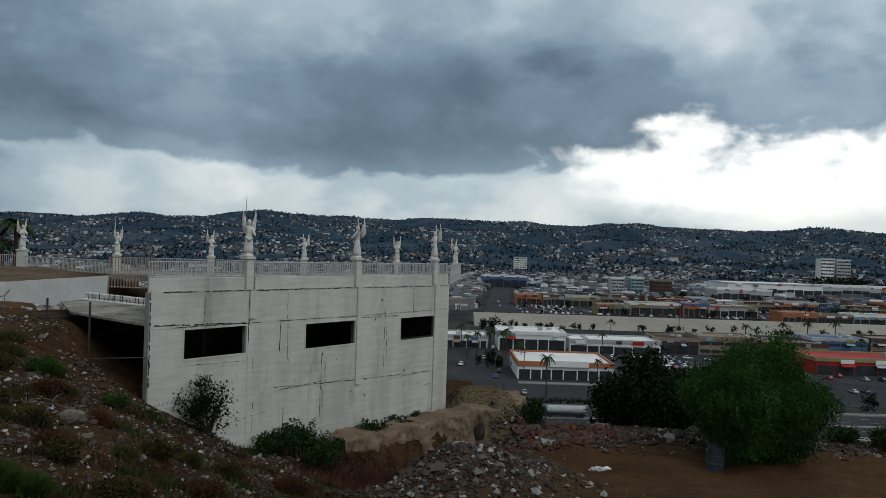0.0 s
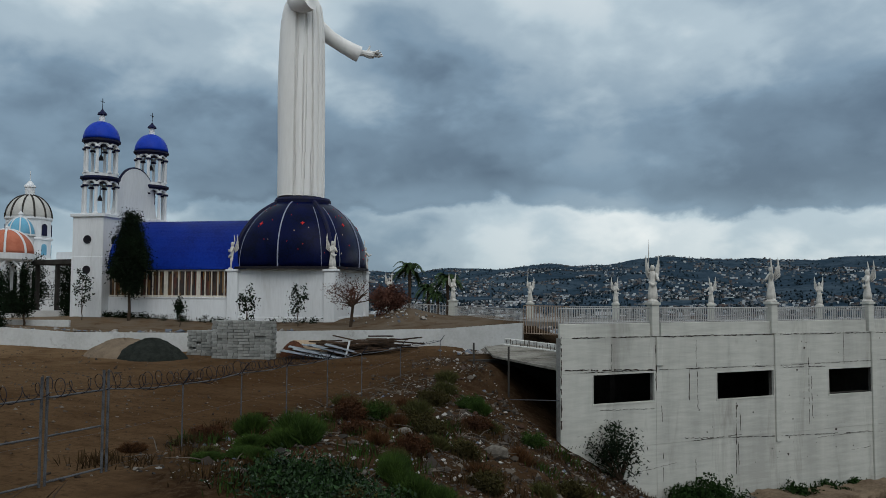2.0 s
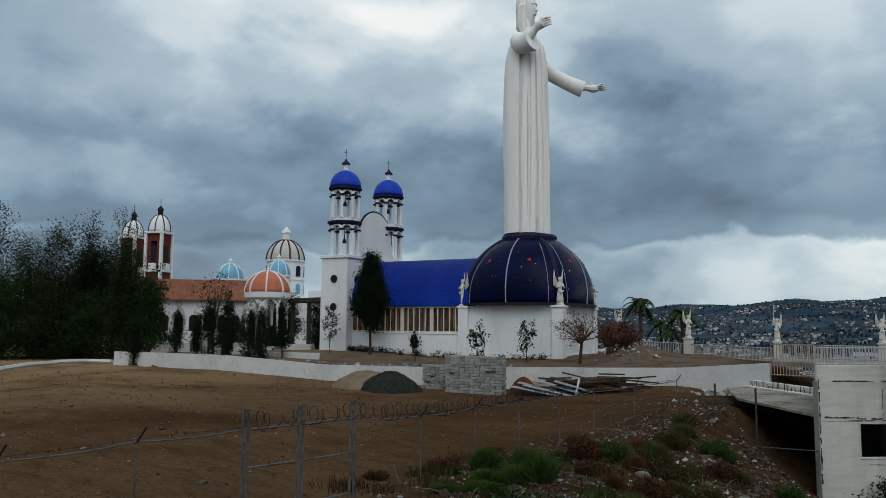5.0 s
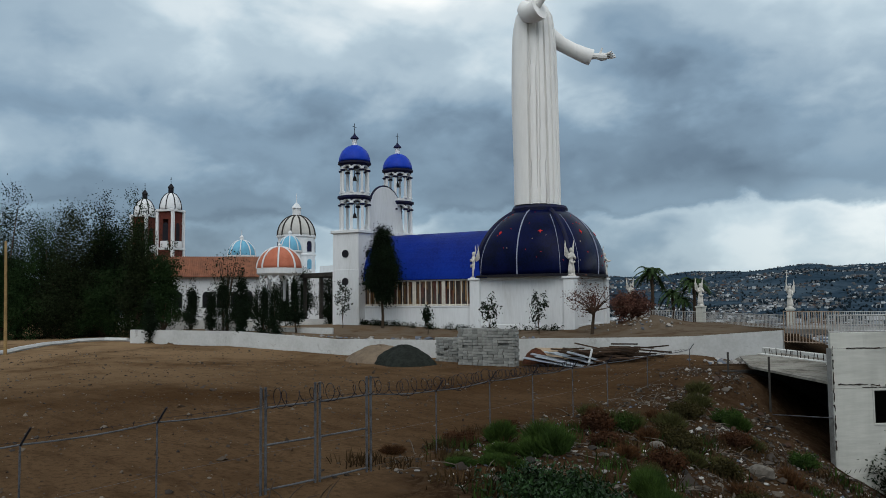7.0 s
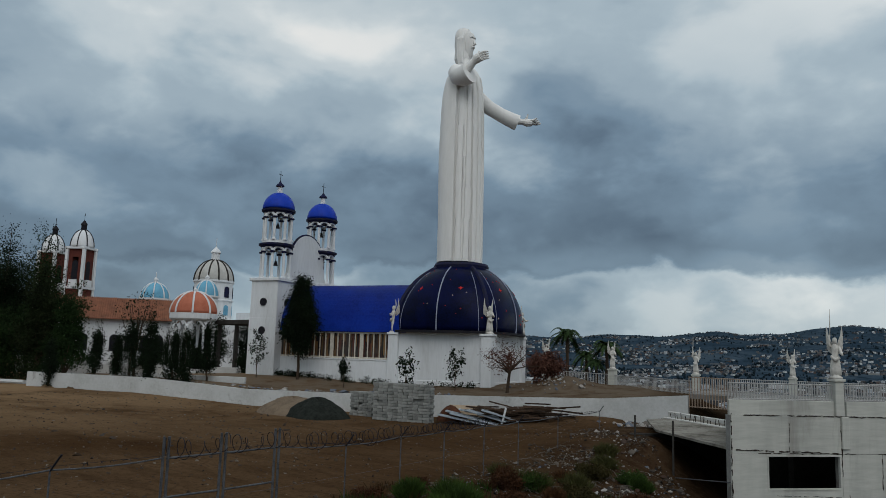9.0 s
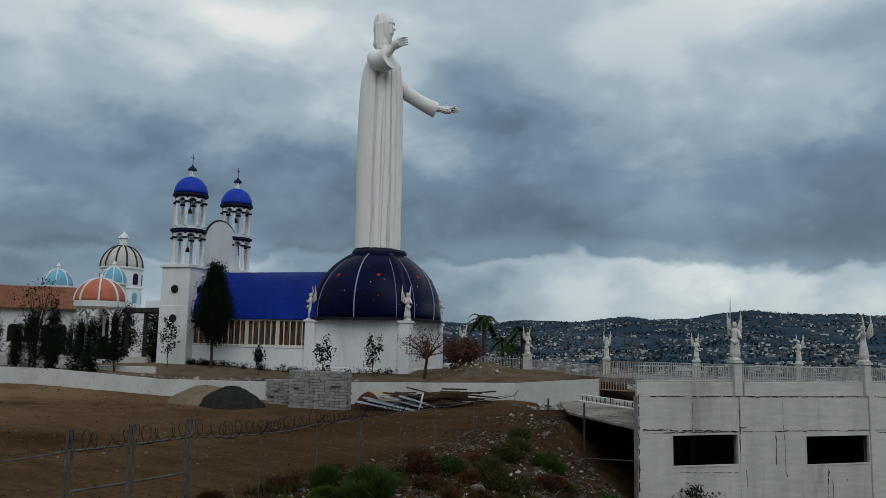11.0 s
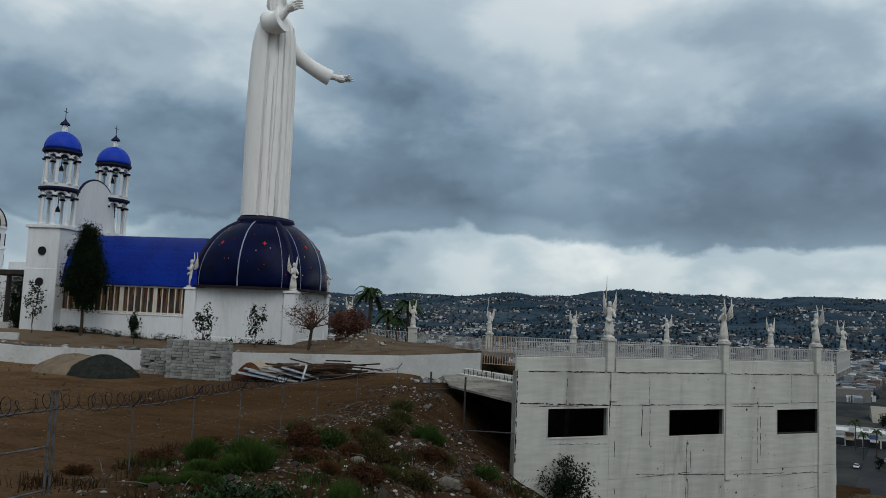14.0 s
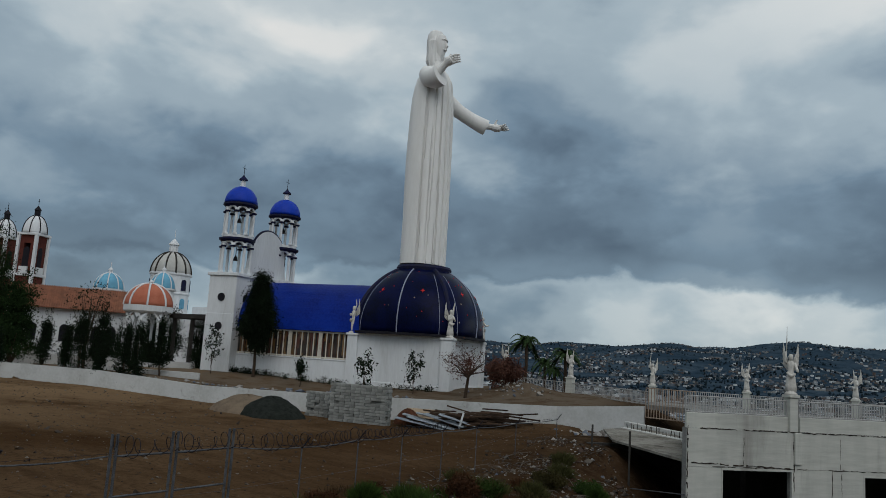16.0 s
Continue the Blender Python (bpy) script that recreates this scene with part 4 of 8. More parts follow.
def railing(a, b, z0a, z0b, high, gap=0.13, thick=0.022, material=None, name="railing", label="white painted upright-bar metal railing"):
    """Upright bars between two rails."""
    material = material or RAILPAINT
    a, b = Vector((*a, z0a)), Vector((*b, z0b))
    n = max(2, int((b - a).length / gap))
    top = thing(name, Matrix(), label, "railing", "terrace railings")
    for h in (0.06, high - 0.04):
        bm = bmesh.new()
        rod(bm, a + Vector((0, 0, h)), b + Vector((0, 0, h)), 0.03, n=6)
        part("rail", bm, material, top)
    bm = bmesh.new()
    rod(bm, (0, 0, 0), (0, 0, high), thick, n=4)
    first = part("bar", bm, material, top)
    for i in range(n + 1):
        ob = first if i == 0 else new("bar", first.data)
        ob.parent = top
        ob.location = a.lerp(b, i / n)
    return top


def on_front(u, into=0.0):
    p = HALL @ Vector((u, into, 0))
    return p.x, p.y


FRONT_ANGLE = math.degrees(math.atan2(ALONG.y, ALONG.x))
for u, size, face, stance in ((5.0, 0.98, -75, "raised"), (12.2, 1.0, 150, "open"), (18.98, 0.98, -150, "folded")):
    x, y = on_front(u, 0.16)
    pier(x, y, 2.62, 4.15, 0.2, FRONT_ANGLE)
    angel(x, y, 4.15, face, size, stance)
# solid part of the parapet, in lengths between the piers
edges = [0.02, 4.9, 5.4, 12.03, 12.53, 18.73, 19.23, LONG]
for a, b in zip(edges[::2], edges[1::2]):
    bm = bmesh.new()
    box(bm, a, 0.10, 2.604, b, 0.24, 3.22, 0.015)
    ob = part("parapet", bm, CONCRETE)
    ob.matrix_world = HALL
    tagged(ob, "low solid pale parapet along the roof edge", "parapet", "roof parapets")
    railing(on_front(a, 0.17), on_front(b, 0.17), 3.2, 3.2, 0.72)
railing((0.45, 47.2), (1.3, 57.6), 2.6, 2.6, 1.2)
FAR_ROW = [(-23.0, 53.45), (-17.0, 55.5), (-10.5, 57.1), (-3.55, 57.75), (0.9, 57.6)]
for i, (x, y) in enumerate(FAR_ROW):
    pier(x, y, 2.4, 3.75, 0.2)
    angel(x, y, 3.75, -80 + 35 * math.sin(i * 2.1), 0.9, ("raised", "folded", "open", "folded", "folded")[i])
for a, b in zip(FAR_ROW, FAR_ROW[1:]):
    railing(a, b, 2.6, 2.6, 0.95)
RUSTY = surface("rusty_white_bars", (0.36, 0.29, 0.23), (0.16, 0.09, 0.055), 0.8, 3, 14, 0.2)
railing((-20.9, 47.5), (-17.6, 47.25), 1.75, 1.75, 1.95, 0.19, 0.03, RUSTY, label="rust-streaked white metal railing at the deck's end")
for x, y, z in ((-33.1, 59.6, 2.45), (-40.2, 60.0, 2.6)):
    pier(x, y, z - 0.8, z + 1.35, 0.3)
    angel(x, y, z + 1.35, -40, 1.1)
railing((-23.0, 53.45), (-33.1, 59.6), 2.3, 2.3, 1.0, 0.16)
railing((-33.1, 59.6), (-40.2, 60.0), 2.35, 2.5, 1.0, 0.16)
# low whitewashed steps of wall between slab and deck
CHALK = surface("chalky_whitewash", (0.60, 0.59, 0.56), (0.46, 0.44, 0.41), 0.85, 1.2, 9, 0.3, stain=(0.12, 0.09, 0.07), stain_at=(0.6, 0.72), stain_scale=1.4)
for i, (p, q, z0, z1) in enumerate((((-16.2, 42.4), (-21.6, 46.2), 0.9, 1.5), ((-15.2, 39.6), (-20.4, 43.0), 1.1, 1.38))):
    p, q = Vector(p), Vector(q)
    bm = bmesh.new()
    box(bm, 0, -0.15, z0, (q - p).length, 0.15, z1, 0.02)
    ob = part("step_wall", bm, CHALK)
    ob.matrix_world = Matrix.Translation((p.x, p.y, 0)) @ Matrix.Rotation(math.atan2(q.y - p.y, q.x - p.x), 4, "Z")
    tagged(ob, "low whitewashed wall stepping up to the terrace", "wall", "low step walls")
# rebar stubs along the lower step, and a bar across the bay
rnd = random.Random(41)
stubs = thing("rebar_row", Matrix(), "row of short rusty rebar stubs in concrete", "rebar", "rebar stubs")
for i in range(16):
    t = (i + rnd.uniform(-0.3, 0.3)) / 16
    x, y = -15.4 - 4.8 * t, 39.7 + 3.2 * t
    bm = bmesh.new()
    rod(bm, (x, y, 1.3), (x + rnd.gauss(0, 0.05), y, 1.38 + rnd.uniform(0.15, 0.4)), 0.022, n=5)
    part("stub", bm, CRACK, stubs)
bm = bmesh.new()
rod(bm, (-15.4, 33.2, -0.5), (-11.9, 30.75, 0.0), 0.025, n=6)
tagged(part("bay_bar", bm, OLDGALV), "thin metal bar fixed across the open bay", "bar")
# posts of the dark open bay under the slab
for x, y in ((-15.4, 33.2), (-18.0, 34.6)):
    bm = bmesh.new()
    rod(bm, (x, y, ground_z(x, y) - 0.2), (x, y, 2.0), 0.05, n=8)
    tagged(part("bay_post", bm, DARKANDSHADE), "thin dark metal post beside the open bay", "post", "bay posts")

# angels round the dome
for i in range(4):
    a = FACING + radians(45 + 90 * i)
    angel(DOME.x + (HD - 0.05) * math.cos(a), DOME.y + (HD - 0.05) * math.sin(a), 6.45, math.degrees(a), 1.4, ("folded", "open", "folded", "folded")[i])


def dome_stars():
    rnd = random.Random(8)
    for i in range(8):
        for k in range(9):
            a = FACING + radians(45 * i + rnd.uniform(5, 40))
            t = rnd.uniform(0.12, 1.05)
            big = k == 0
            if big:
                a, t = FACING + radians(45 * i + 22), 0.62
            zz = 6.7 + 6.5 * math.sin(t)
            r = RD * cushion(a, zz)
            c = Vector((r * math.cos(t) * math.cos(a), r * math.cos(t) * math.sin(a), zz))
            n = Vector((math.cos(t) * math.cos(a), math.cos(t) * math.sin(a), math.sin(t)))
            m = n.to_track_quat("Z", "Y").to_matrix().to_4x4()
            bm = bmesh.new()
            s = 0.22 if big else rnd.uniform(0.045, 0.075)
            pts = []
            for j in range(8):
                rr = s if j % 2 == 0 else s * 0.42
                pts.append((rr * math.cos(j * math.pi / 4), rr * math.sin(j * math.pi / 4)))
            lo = [bm.verts.new((x, y, -0.08)) for x, y in pts]
            hi = [bm.verts.new((x, y, 0.035)) for x, y in pts]
            bm.faces.new(hi)
            for j in range(8):
                bm.faces.new((lo[j], lo[(j + 1) % 8], hi[(j + 1) % 8], hi[j]))
            bmesh.ops.transform(bm, matrix=Matrix.Translation(c) @ m, verts=bm.verts[:])
            part("star", bm, REDSTAR if big or k % 3 else GOLDDOT, bpy.data.objects["domed_chapel"])


GOLDDOT = surface("pale_star", (0.5, 0.42, 0.36), (0.4, 0.3, 0.25), 0.6, 3, 10, 0.05)
dome_stars()


def oculus(tower_ob):
    for z in (6.6, 9.7):
        for ax in (1, 0):
            bm = bmesh.new()
            n = 20
            prof = []
            for r0, d in ((0.44, 0.02), (0.42, 0.13), (0.33, 0.08)):
                prof.append([(r0 * math.cos(2 * math.pi * i / n), r0 * math.sin(2 * math.pi * i / n), d) for i in range(n)])
            rings = [[bm.verts.new((x, -1.75 - d, z + y) if ax else (1.75 + d, x, z + y)) for x, y, d in ring] for ring in prof]
            for a, b in zip(rings, rings[1:]):
                for i in range(n):
                    bm.faces.new((a[i], a[(i + 1) % n], b[(i + 1) % n], b[i]))
            bm.faces.new(rings[-1])
            part("round_window", bm, BLACK, tower_ob, "dark round window with moulded ring")


for t_ob in [o for o in bpy.data.objects if o.name.startswith("bell_tower")]:
    oculus(t_ob)

# mural strips behind the nave bars
MURAL = palette("mural_strips", [(0.12, 0.06, 0.02), (0.02, 0.012, 0.01), (0.17, 0.09, 0.03), (0.05, 0.022, 0.014), (0.012, 0.01, 0.012), (0.24, 0.14, 0.055), (0.03, 0.02, 0.016), (0.10, 0.03, 0.02)])
rnd = random.Random(5)
bm = bmesh.new()
xx = -16.9
while xx < -4.6:
    w = rnd.uniform(0.06, 0.20)
    z0 = 3.98
    while z0 < 6.3:
        h = rnd.uniform(0.3, 2.2)
        box(bm, xx, -4.5 - rnd.uniform(0.062, 0.08), z0, xx + w, -4.5 - 0.048, min(z0 + h, 6.4))
        z0 += h
    xx += w
bmesh.ops.transform(bm, matrix=Matrix.Rotation(NAVE, 4, "Z"), verts=bm.verts[:])
tagged(part("mural", bm, MURAL, bpy.data.objects["domed_chapel"], "brown and ochre mural strips"), kind="stuff")

# ---- fence with gate along the yard ----


def crest_x(y):
    return -15.2 - 0.2 * y


FENCE = [(-16.0, 1.2), (-16.0, 3.9), (-16.4, 6.6)]
GATE = [(-17.05, 9.4), (-17.1, 11.05), (-17.25, 12.8)]
FENCE2 = [(crest_x(y) + 0.9, y) for y in (15.4, 18.3, 21.1, 24.2, 27.4, 31.9, 37.9)]
FENCE_TOP = dict(zip(FENCE2, (1.94, 1.96, 1.92, 1.89, 1.86, 1.84, 1.77)))


def fence_top(p):
    return FENCE_TOP.get(p, ground_z(*p) + 2.1)


def fence():
    top = thing("chain_link_fence", Matrix(), "dull galvanised post fence with top rail and coiled razor wire", "fence")
    for p in FENCE + FENCE2:
        x, y = p
        z = fence_top(p)
        bm = bmesh.new()
        rod(bm, (x, y, ground_z(x, y) - 0.3), (x, y, z), 0.02, n=8)
        part("post", bm, OLDGALV, top)
        bm = bmesh.new()
        rod(bm, (x, y, z - 0.02), (x + 0.2, y + 0.12, z + 0.32), 0.022, n=6)
        part("slanted_arm", bm, BLACK, top)
    chain = FENCE + GATE[:1]
    for run in (chain, [GATE[2]] + FENCE2):
        for p, q in zip(run, run[1:]):
            bm = bmesh.new()
            a, b = Vector((*p, fence_top(p))), Vector((*q, fence_top(q)))
            tube(bm, [a.lerp(b, t) - Vector((0, 0, 0.05 * math.sin(math.pi * t))) for t in np.linspace(0, 1, 7)], 0.019, 6)
            part("top_rail", bm, OLDGALV, top)
    # barbs and scraps caught along the rail, slack bottom and middle wires
    pick = random.Random(23)
    for run in (chain, GATE, [GATE[2]] + FENCE2):
        for p, q in zip(run, run[1:]):
            for h in (0.12, 1.0):
                bm = bmesh.new()
                rod(bm, (*p, ground_z(*p) + h), (*q, ground_z(*q) + h), 0.003, n=4)
                part("tension_wire", bm, OLDGALV, top)
        for p, q in zip(run, run[1:]):
            a, b = Vector((*p, fence_top(p))), Vector((*q, fence_top(q)))
            bm = bmesh.new()
            rod(bm, a + Vector((0, 0, 0.07)), b + Vector((0, 0, 0.05)), 0.004, n=4)
            for i in range(int((b - a).length / 0.16)):
                c = a.lerp(b, pick.random()) + Vector((0, 0, 0.05))
                d = Vector((pick.gauss(0, 1), pick.gauss(0, 1), pick.gauss(0, 1))).normalized() * 0.05
                rod(bm, c - d, c + d, 0.006, n=3)
            part("barbed_wire", bm, BLACK, top)
    # razor coils, slack and uneven
    coils = list(zip(GATE, GATE[1:])) + list(zip([GATE[2]] + FENCE2, FENCE2[:4]))
    for k, (p, q) in enumerate(coils):
        a, b = Vector((*p, fence_top(p) + 0.2)), Vector((*q, fence_top(q) + 0.2))
        if k < 2:
            a.z = b.z = ground_z(*GATE[1]) + 2.28
        size = 0.21 if k < 4 else 0.15
        n = int((b - a).length / (0.30 if k < 4 else 0.24))
        d = (b - a).normalized()
        side = d.cross(Vector((0, 0, 1))).normalized()
        pts = []
        for i in range(n * 14):
            t = i / (n * 14 - 1)
            an = i / 14 * 2 * math.pi
            wob = 1 + 0.22 * math.sin(i * 0.09 + k) + 0.1 * math.sin(i * 0.37)
            t2 = t + 0.35 / n * math.sin(an * 0.31 + k) * math.sin(math.pi * t)
            pts.append(a.lerp(b, t2) + side * (size * wob * math.cos(an)) + Vector((0, 0, size * wob * math.sin(an) - 0.06 * math.sin(math.pi * t))))
        bm = bmesh.new()
        for u, v in zip(pts, pts[1:]):
            rod(bm, u, v, 0.011, n=3, caps=False)
        part("razor_coil", bm, BLACK, top)
    # gate leaves
    zb = ground_z(*GATE[1])
    gate = thing("double_gate", Matrix(), "double-leaf galvanised tube gate, closed", "gate")
    for p in GATE:
        for off in (-0.07, 0.07) if p != GATE[0] else (0.0, 0.13):
            bm = bmesh.new()
            x, y = p[0], p[1] + off
            rod(bm, (x, y, ground_z(x, y) - 0.2), (x, y, zb + 2.55), 0.034, n=8)
            part("gate_post", bm, OLDGALV, gate)
    for p, q in zip(GATE, GATE[1:]):
        for h in (0.08, 1.15, 2.05):
            bm = bmesh.new()
            rod(bm, (p[0], p[1] + 0.08, zb + h), (q[0], q[1] - 0.08, zb + h), 0.026, n=6)
            part("gate_bar", bm, OLDGALV, gate)


fence()

# ---- building stuff in the yard ----


def block_mesh():
    bm = bmesh.new()
    box(bm, -0.19, -0.095, 0, 0.19, 0.095, 0.178, 0.008)
    me = bpy.data.meshes.new("block")
    bm.to_mesh(me)
    bm.free()
    me.materials.append(BLOCK)
    return me


BLOCKS = block_mesh()


def block_stack(m, cols, rows, deep, label, gaps=0.02, seed=1):
    top = thing("block_stack", m, label, "block stack", "stacks of blocks")
    rnd = random.Random(seed)
    for i in range(cols):
        for j in range(rows):
            for k in range(deep):
                if 0 < k < deep - 1 and 0 < i < cols - 1 and j < rows - 1:
                    continue
                if rnd.random() < gaps or (j == rows - 1 and rnd.random() < 0.3):
                    continue
                ob = new("block", BLOCKS)
                ob.parent = top
                ob.matrix_local = Matrix.Translation(((i + (0.15 if j % 2 else 0)) * 0.405 + rnd.uniform(-0.02, 0.02), k * 0.21 + rnd.uniform(-0.035, 0.035), j * 0.198)) @ Matrix.Rotation(rnd.uniform(-0.05, 0.05), 4, "Z")
    return top


block_stack(Matrix.Translation((-39.3, 37.4, 0.0)) @ Matrix.Rotation(radians(14), 4, "Z"), 11, 13, 4, "tall neat stack of grey concrete blocks in the yard", 0.015, 1)
block_stack(Matrix.Translation((-42.6, 38.2, 0.0)) @ Matrix.Rotation(radians(10), 4, "Z"), 5, 9, 3, "smaller stack of grey concrete blocks beside a taller one", 0.05, 2)
# a solid core keeps daylight out of the tall stack
bm = bmesh.new()
box(bm, 0.2, 0.12, 0.02, 3.9, 0.5, 2.0)
core = part("core", bm, BLOCK, [o for o in bpy.data.objects if o.name.startswith("block_stack")][0])


def heap(name, x, y, rx, ry, h, material, label, seed):
    n, m = 44, 16
    rng = np.random.RandomState(seed)
    verts, faces = [], []
    ph = rng.rand(6) * 6.28
    z0 = ground_z(x, y)
    for j in range(m + 1):
        t = j / m
        for i in range(n):
            a = 2 * math.pi * i / n
            k = 1 + 0.10 * math.sin(2 * a + ph[0]) + 0.06 * math.sin(5 * a + ph[1]) + 0.03 * math.sin(11 * a + ph[2])
            r = 1 - t
            z = h * (1 - r ** 1.9) * (0.93 + 0.07 * r) * (1 + 0.06 * math.sin(7 * a + 9 * t + ph[3])) - 0.1 * (j == 0)
            verts.append((x + rx * r * k * math.cos(a), y + ry * r * k * math.sin(a), z0 + z + rng.uniform(-0.03, 0.03) * (0 < j < m)))
    for j in range(m):
        for i in range(n):
            faces.append((j * n + i, j * n + (i + 1) % n, (j + 1) * n + (i + 1) % n, (j + 1) * n + i))
    ob = soup(name, verts, faces, material, smooth=True)
    return tagged(ob, label, "heap")


heap("sand_heap", -46.2, 35.6, 3.6, 2.6, 1.25, SANDTAN, "low heap of tan building sand against the wall", 1)
heap("gravel_heap", -42.9, 35.2, 2.7, 2.3, 1.4, GRAVEL, "heap of dark grey gravel", 2)
RUSTHEAP = surface("rust_scrap", (0.11, 0.045, 0.025), (0.04, 0.02, 0.015), 0.95, 3, 18, 0.8)
SHEET = surface("corrugated_zinc", (0.48, 0.52, 0.56), (0.30, 0.34, 0.38), 0.5, 1.5, 9, 0.1, metal=0.2)
PLANK = surface("old_timber", (0.07, 0.045, 0.03), (0.03, 0.02, 0.015), 0.9, 2, 14, 0.4, vary=0.4)
PALEBOARD = surface("pale_board", (0.42, 0.33, 0.24), (0.34, 0.26, 0.18), 0.8, 1, 10, 0.2)


def sheet_metal(x, y, z, w, d, yaw, tilt):
    bm = bmesh.new()
    n = 48
    rows = [[bm.verts.new((w * (i / n - 0.5), s * d / 2, 0.045 * math.sin(i * 2 * math.pi * 5 / n))) for i in range(n + 1)] for s in (-1, 1)]
    for i in range(n):
        bm.faces.new((rows[0][i], rows[0][i + 1], rows[1][i + 1], rows[1][i]))
    bmesh.ops.solidify(bm, geom=bm.faces[:], thickness=0.008)
    ob = part("corrugated_sheet", bm, SHEET)
    ob.matrix_world = Matrix.Translation((x, y, z)) @ Matrix.Rotation(radians(yaw), 4, "Z") @ Matrix.Rotation(radians(tilt), 4, "X")
    tagged(ob, "bent corrugated zinc sheet lying on the scrap pile", "metal sheet", "corrugated sheets")


for k, (dx, dy, dz, w, d, yaw, tilt) in enumerate(((0.0, -0.3, 0.28, 1.0, 3.6, 118, 9), (0.5, 0.2, 0.36, 1.0, 3.4, 112, 10), (-0.3, 0.5, 0.48, 0.9, 3.2, 122, 11), (1.0, 0.9, 0.58, 1.0, 3.0, 106, 12), (1.9, 1.2, 0.66, 0.9, 2.6, 120, 14), (0.2, 1.0, 0.68, 0.9, 2.8, 128, 10))):
    sheet_metal(-33.6 + dx, 40.6 + dy, dz, w, d, yaw, tilt)
bm = bmesh.new()
box(bm, -1.3, -0.02, 0, 1.3, 0.02, 1.1, 0.005)
ob = part("leaning_board", bm, PALEBOARD)
ob.matrix_world = Matrix.Translation((-35.2, 42.3, 0.1)) @ Matrix.Rotation(radians(25), 4, "Z") @ Matrix.Rotation(radians(-30), 4, "X")
tagged(ob, "pale wooden board leaning on the scrap pile", "board")
rnd = random.Random(11)
pile = thing("timber_pile", Matrix(), "untidy pile of dark weathered timbers by the wall", "timber pile")
for i in range(80):
    bm = bmesh.new()
    L = rnd.uniform(1.4, 3.6)
    box(bm, -L / 2, -0.07, 0, L / 2, 0.07, 0.09, 0.006)
    ob = part("timber", bm, PLANK, pile)
    x, y = -31.5 + rnd.gauss(0, 1.8), 43.2 + rnd.gauss(0, 0.7)
    ob.matrix_world = Matrix.Translation((x, y, ground_z(x, y) + 0.15 + rnd.random() ** 2 * 0.9)) @ Matrix.Rotation(rnd.gauss(0.25, 0.35), 4, "Z") @ Matrix.Rotation(rnd.gauss(0, 0.06), 4, "Y")
bm = bmesh.new()
rod(bm, (0, 0, 0), (0.25, 0.1, 1.1), 0.07, n=8)
ob = part("white_pipe", bm, WHITE)
ob.matrix_world = Matrix.Translation((-31.4, 41.6, 0.1))
tagged(ob, "short white pipe leaning on the scrap", "pipe")
heap("rust_scrap_heap", -35.6, 41.2, 1.1, 0.8, 1.1, RUSTHEAP, "small heap of rusty red scrap beside the blocks", 5)

# ---- plants ----
def leaf_cloud(centres, per, spread, size, seed, up=0.3):
    """Many small leaves round the given centres: verts and faces of folded quads."""
    rng = np.random.RandomState(seed)
    c = np.repeat(np.asarray(centres, float), per, axis=0)
    c = c + rng.normal(size=c.shape) * spread
    n = len(c)
    a = rng.normal(size=(n, 3))
    a[:, 2] += up
    a /= np.linalg.norm(a, axis=1)[:, None]
    b = np.cross(a, rng.normal(size=(n, 3)))
    b /= np.linalg.norm(b, axis=1)[:, None]
    s = size * (0.6 + 0.8 * rng.rand(n))[:, None]
    q = np.stack([c - a * s, c + b * s * 0.45, c + a * s, c - b * s * 0.45], 1).reshape(-1, 3)
    f = np.arange(4 * n).reshape(n, 4)
    return q, f


def crown_points(n, rx, ry, rz, z0, seed, taper=0.0, hollow=0.5, lump=0.35):
    """Clump centres in an uneven ellipsoid."""
    rng = np.random.RandomState(seed)
    d = rng.normal(size=(n, 3))
    d /= np.linalg.norm(d, axis=1)[:, None]
    r = hollow + (1 - hollow) * rng.rand(n) ** 0.5
    bump = 1 + lump * np.sin(d[:, 0] * 4.1 + seed) * np.sin(d[:, 1] * 3.7 + 2 * seed) + 0.5 * lump * np.sin(d[:, 2] * 7 + seed)
    p = d * (r * bump)[:, None] * (rx, ry, rz)
    if taper:
        k = 1 - taper * (p[:, 2] / rz + 1) / 2
        p[:, 0] *= k
        p[:, 1] *= k
    p[:, 2] += z0 + rz
    return p


def tree(name, x, y, z, high, crown, clear, label, category="tree", leaf=None, per=26, clumps=120, size=0.14, seed=1, taper=0.0, hollow=0.45, limbs=5, trunk=0.14, lean=0.0, group="", lump=0.35):
    leaf = leaf or LEAFDARK
    top = thing(name, Matrix.Translation((x, y, z)), label, category, group)
    rng = np.random.RandomState(seed)
    rx, ry = crown
    rz = (high - clear) / 2
    pts = crown_points(clumps, rx, ry, rz, clear, seed, taper, hollow, lump)
    bm = bmesh.new()
    tip = (lean, 0, clear + rz * 1.1)
    path = [(0, 0, -0.3), (lean * 0.2 + 0.03, 0.02, clear * 0.5), (lean * 0.6, -0.03, clear), tip]
    tube(bm, path, [trunk * 1.25, trunk, trunk * 0.85, trunk * 0.3], 8)
    part("trunk", bm, BARK, top)
    for i in range(limbs):
        e = pts[rng.randint(len(pts))]
        t = rng.uniform(0.55, 1.0)
        s = Vector(path[1]).lerp(Vector(path[2]), t)
        mid = s.lerp(Vector(e), 0.5) + Vector((0, 0, 0.12 * rz))
        bm = bmesh.new()
        tube(bm, [s, mid, e], [trunk * 0.5, trunk * 0.32, trunk * 0.12], 6)
        part("limb", bm, BARK, top)
    q, f = leaf_cloud(pts, per, 0.13 * (rx + rz) / 2 + 0.04, size, seed + 9)
    crown_ob = soup("crown", q.tolist(), f.tolist(), leaf, top)
    return top


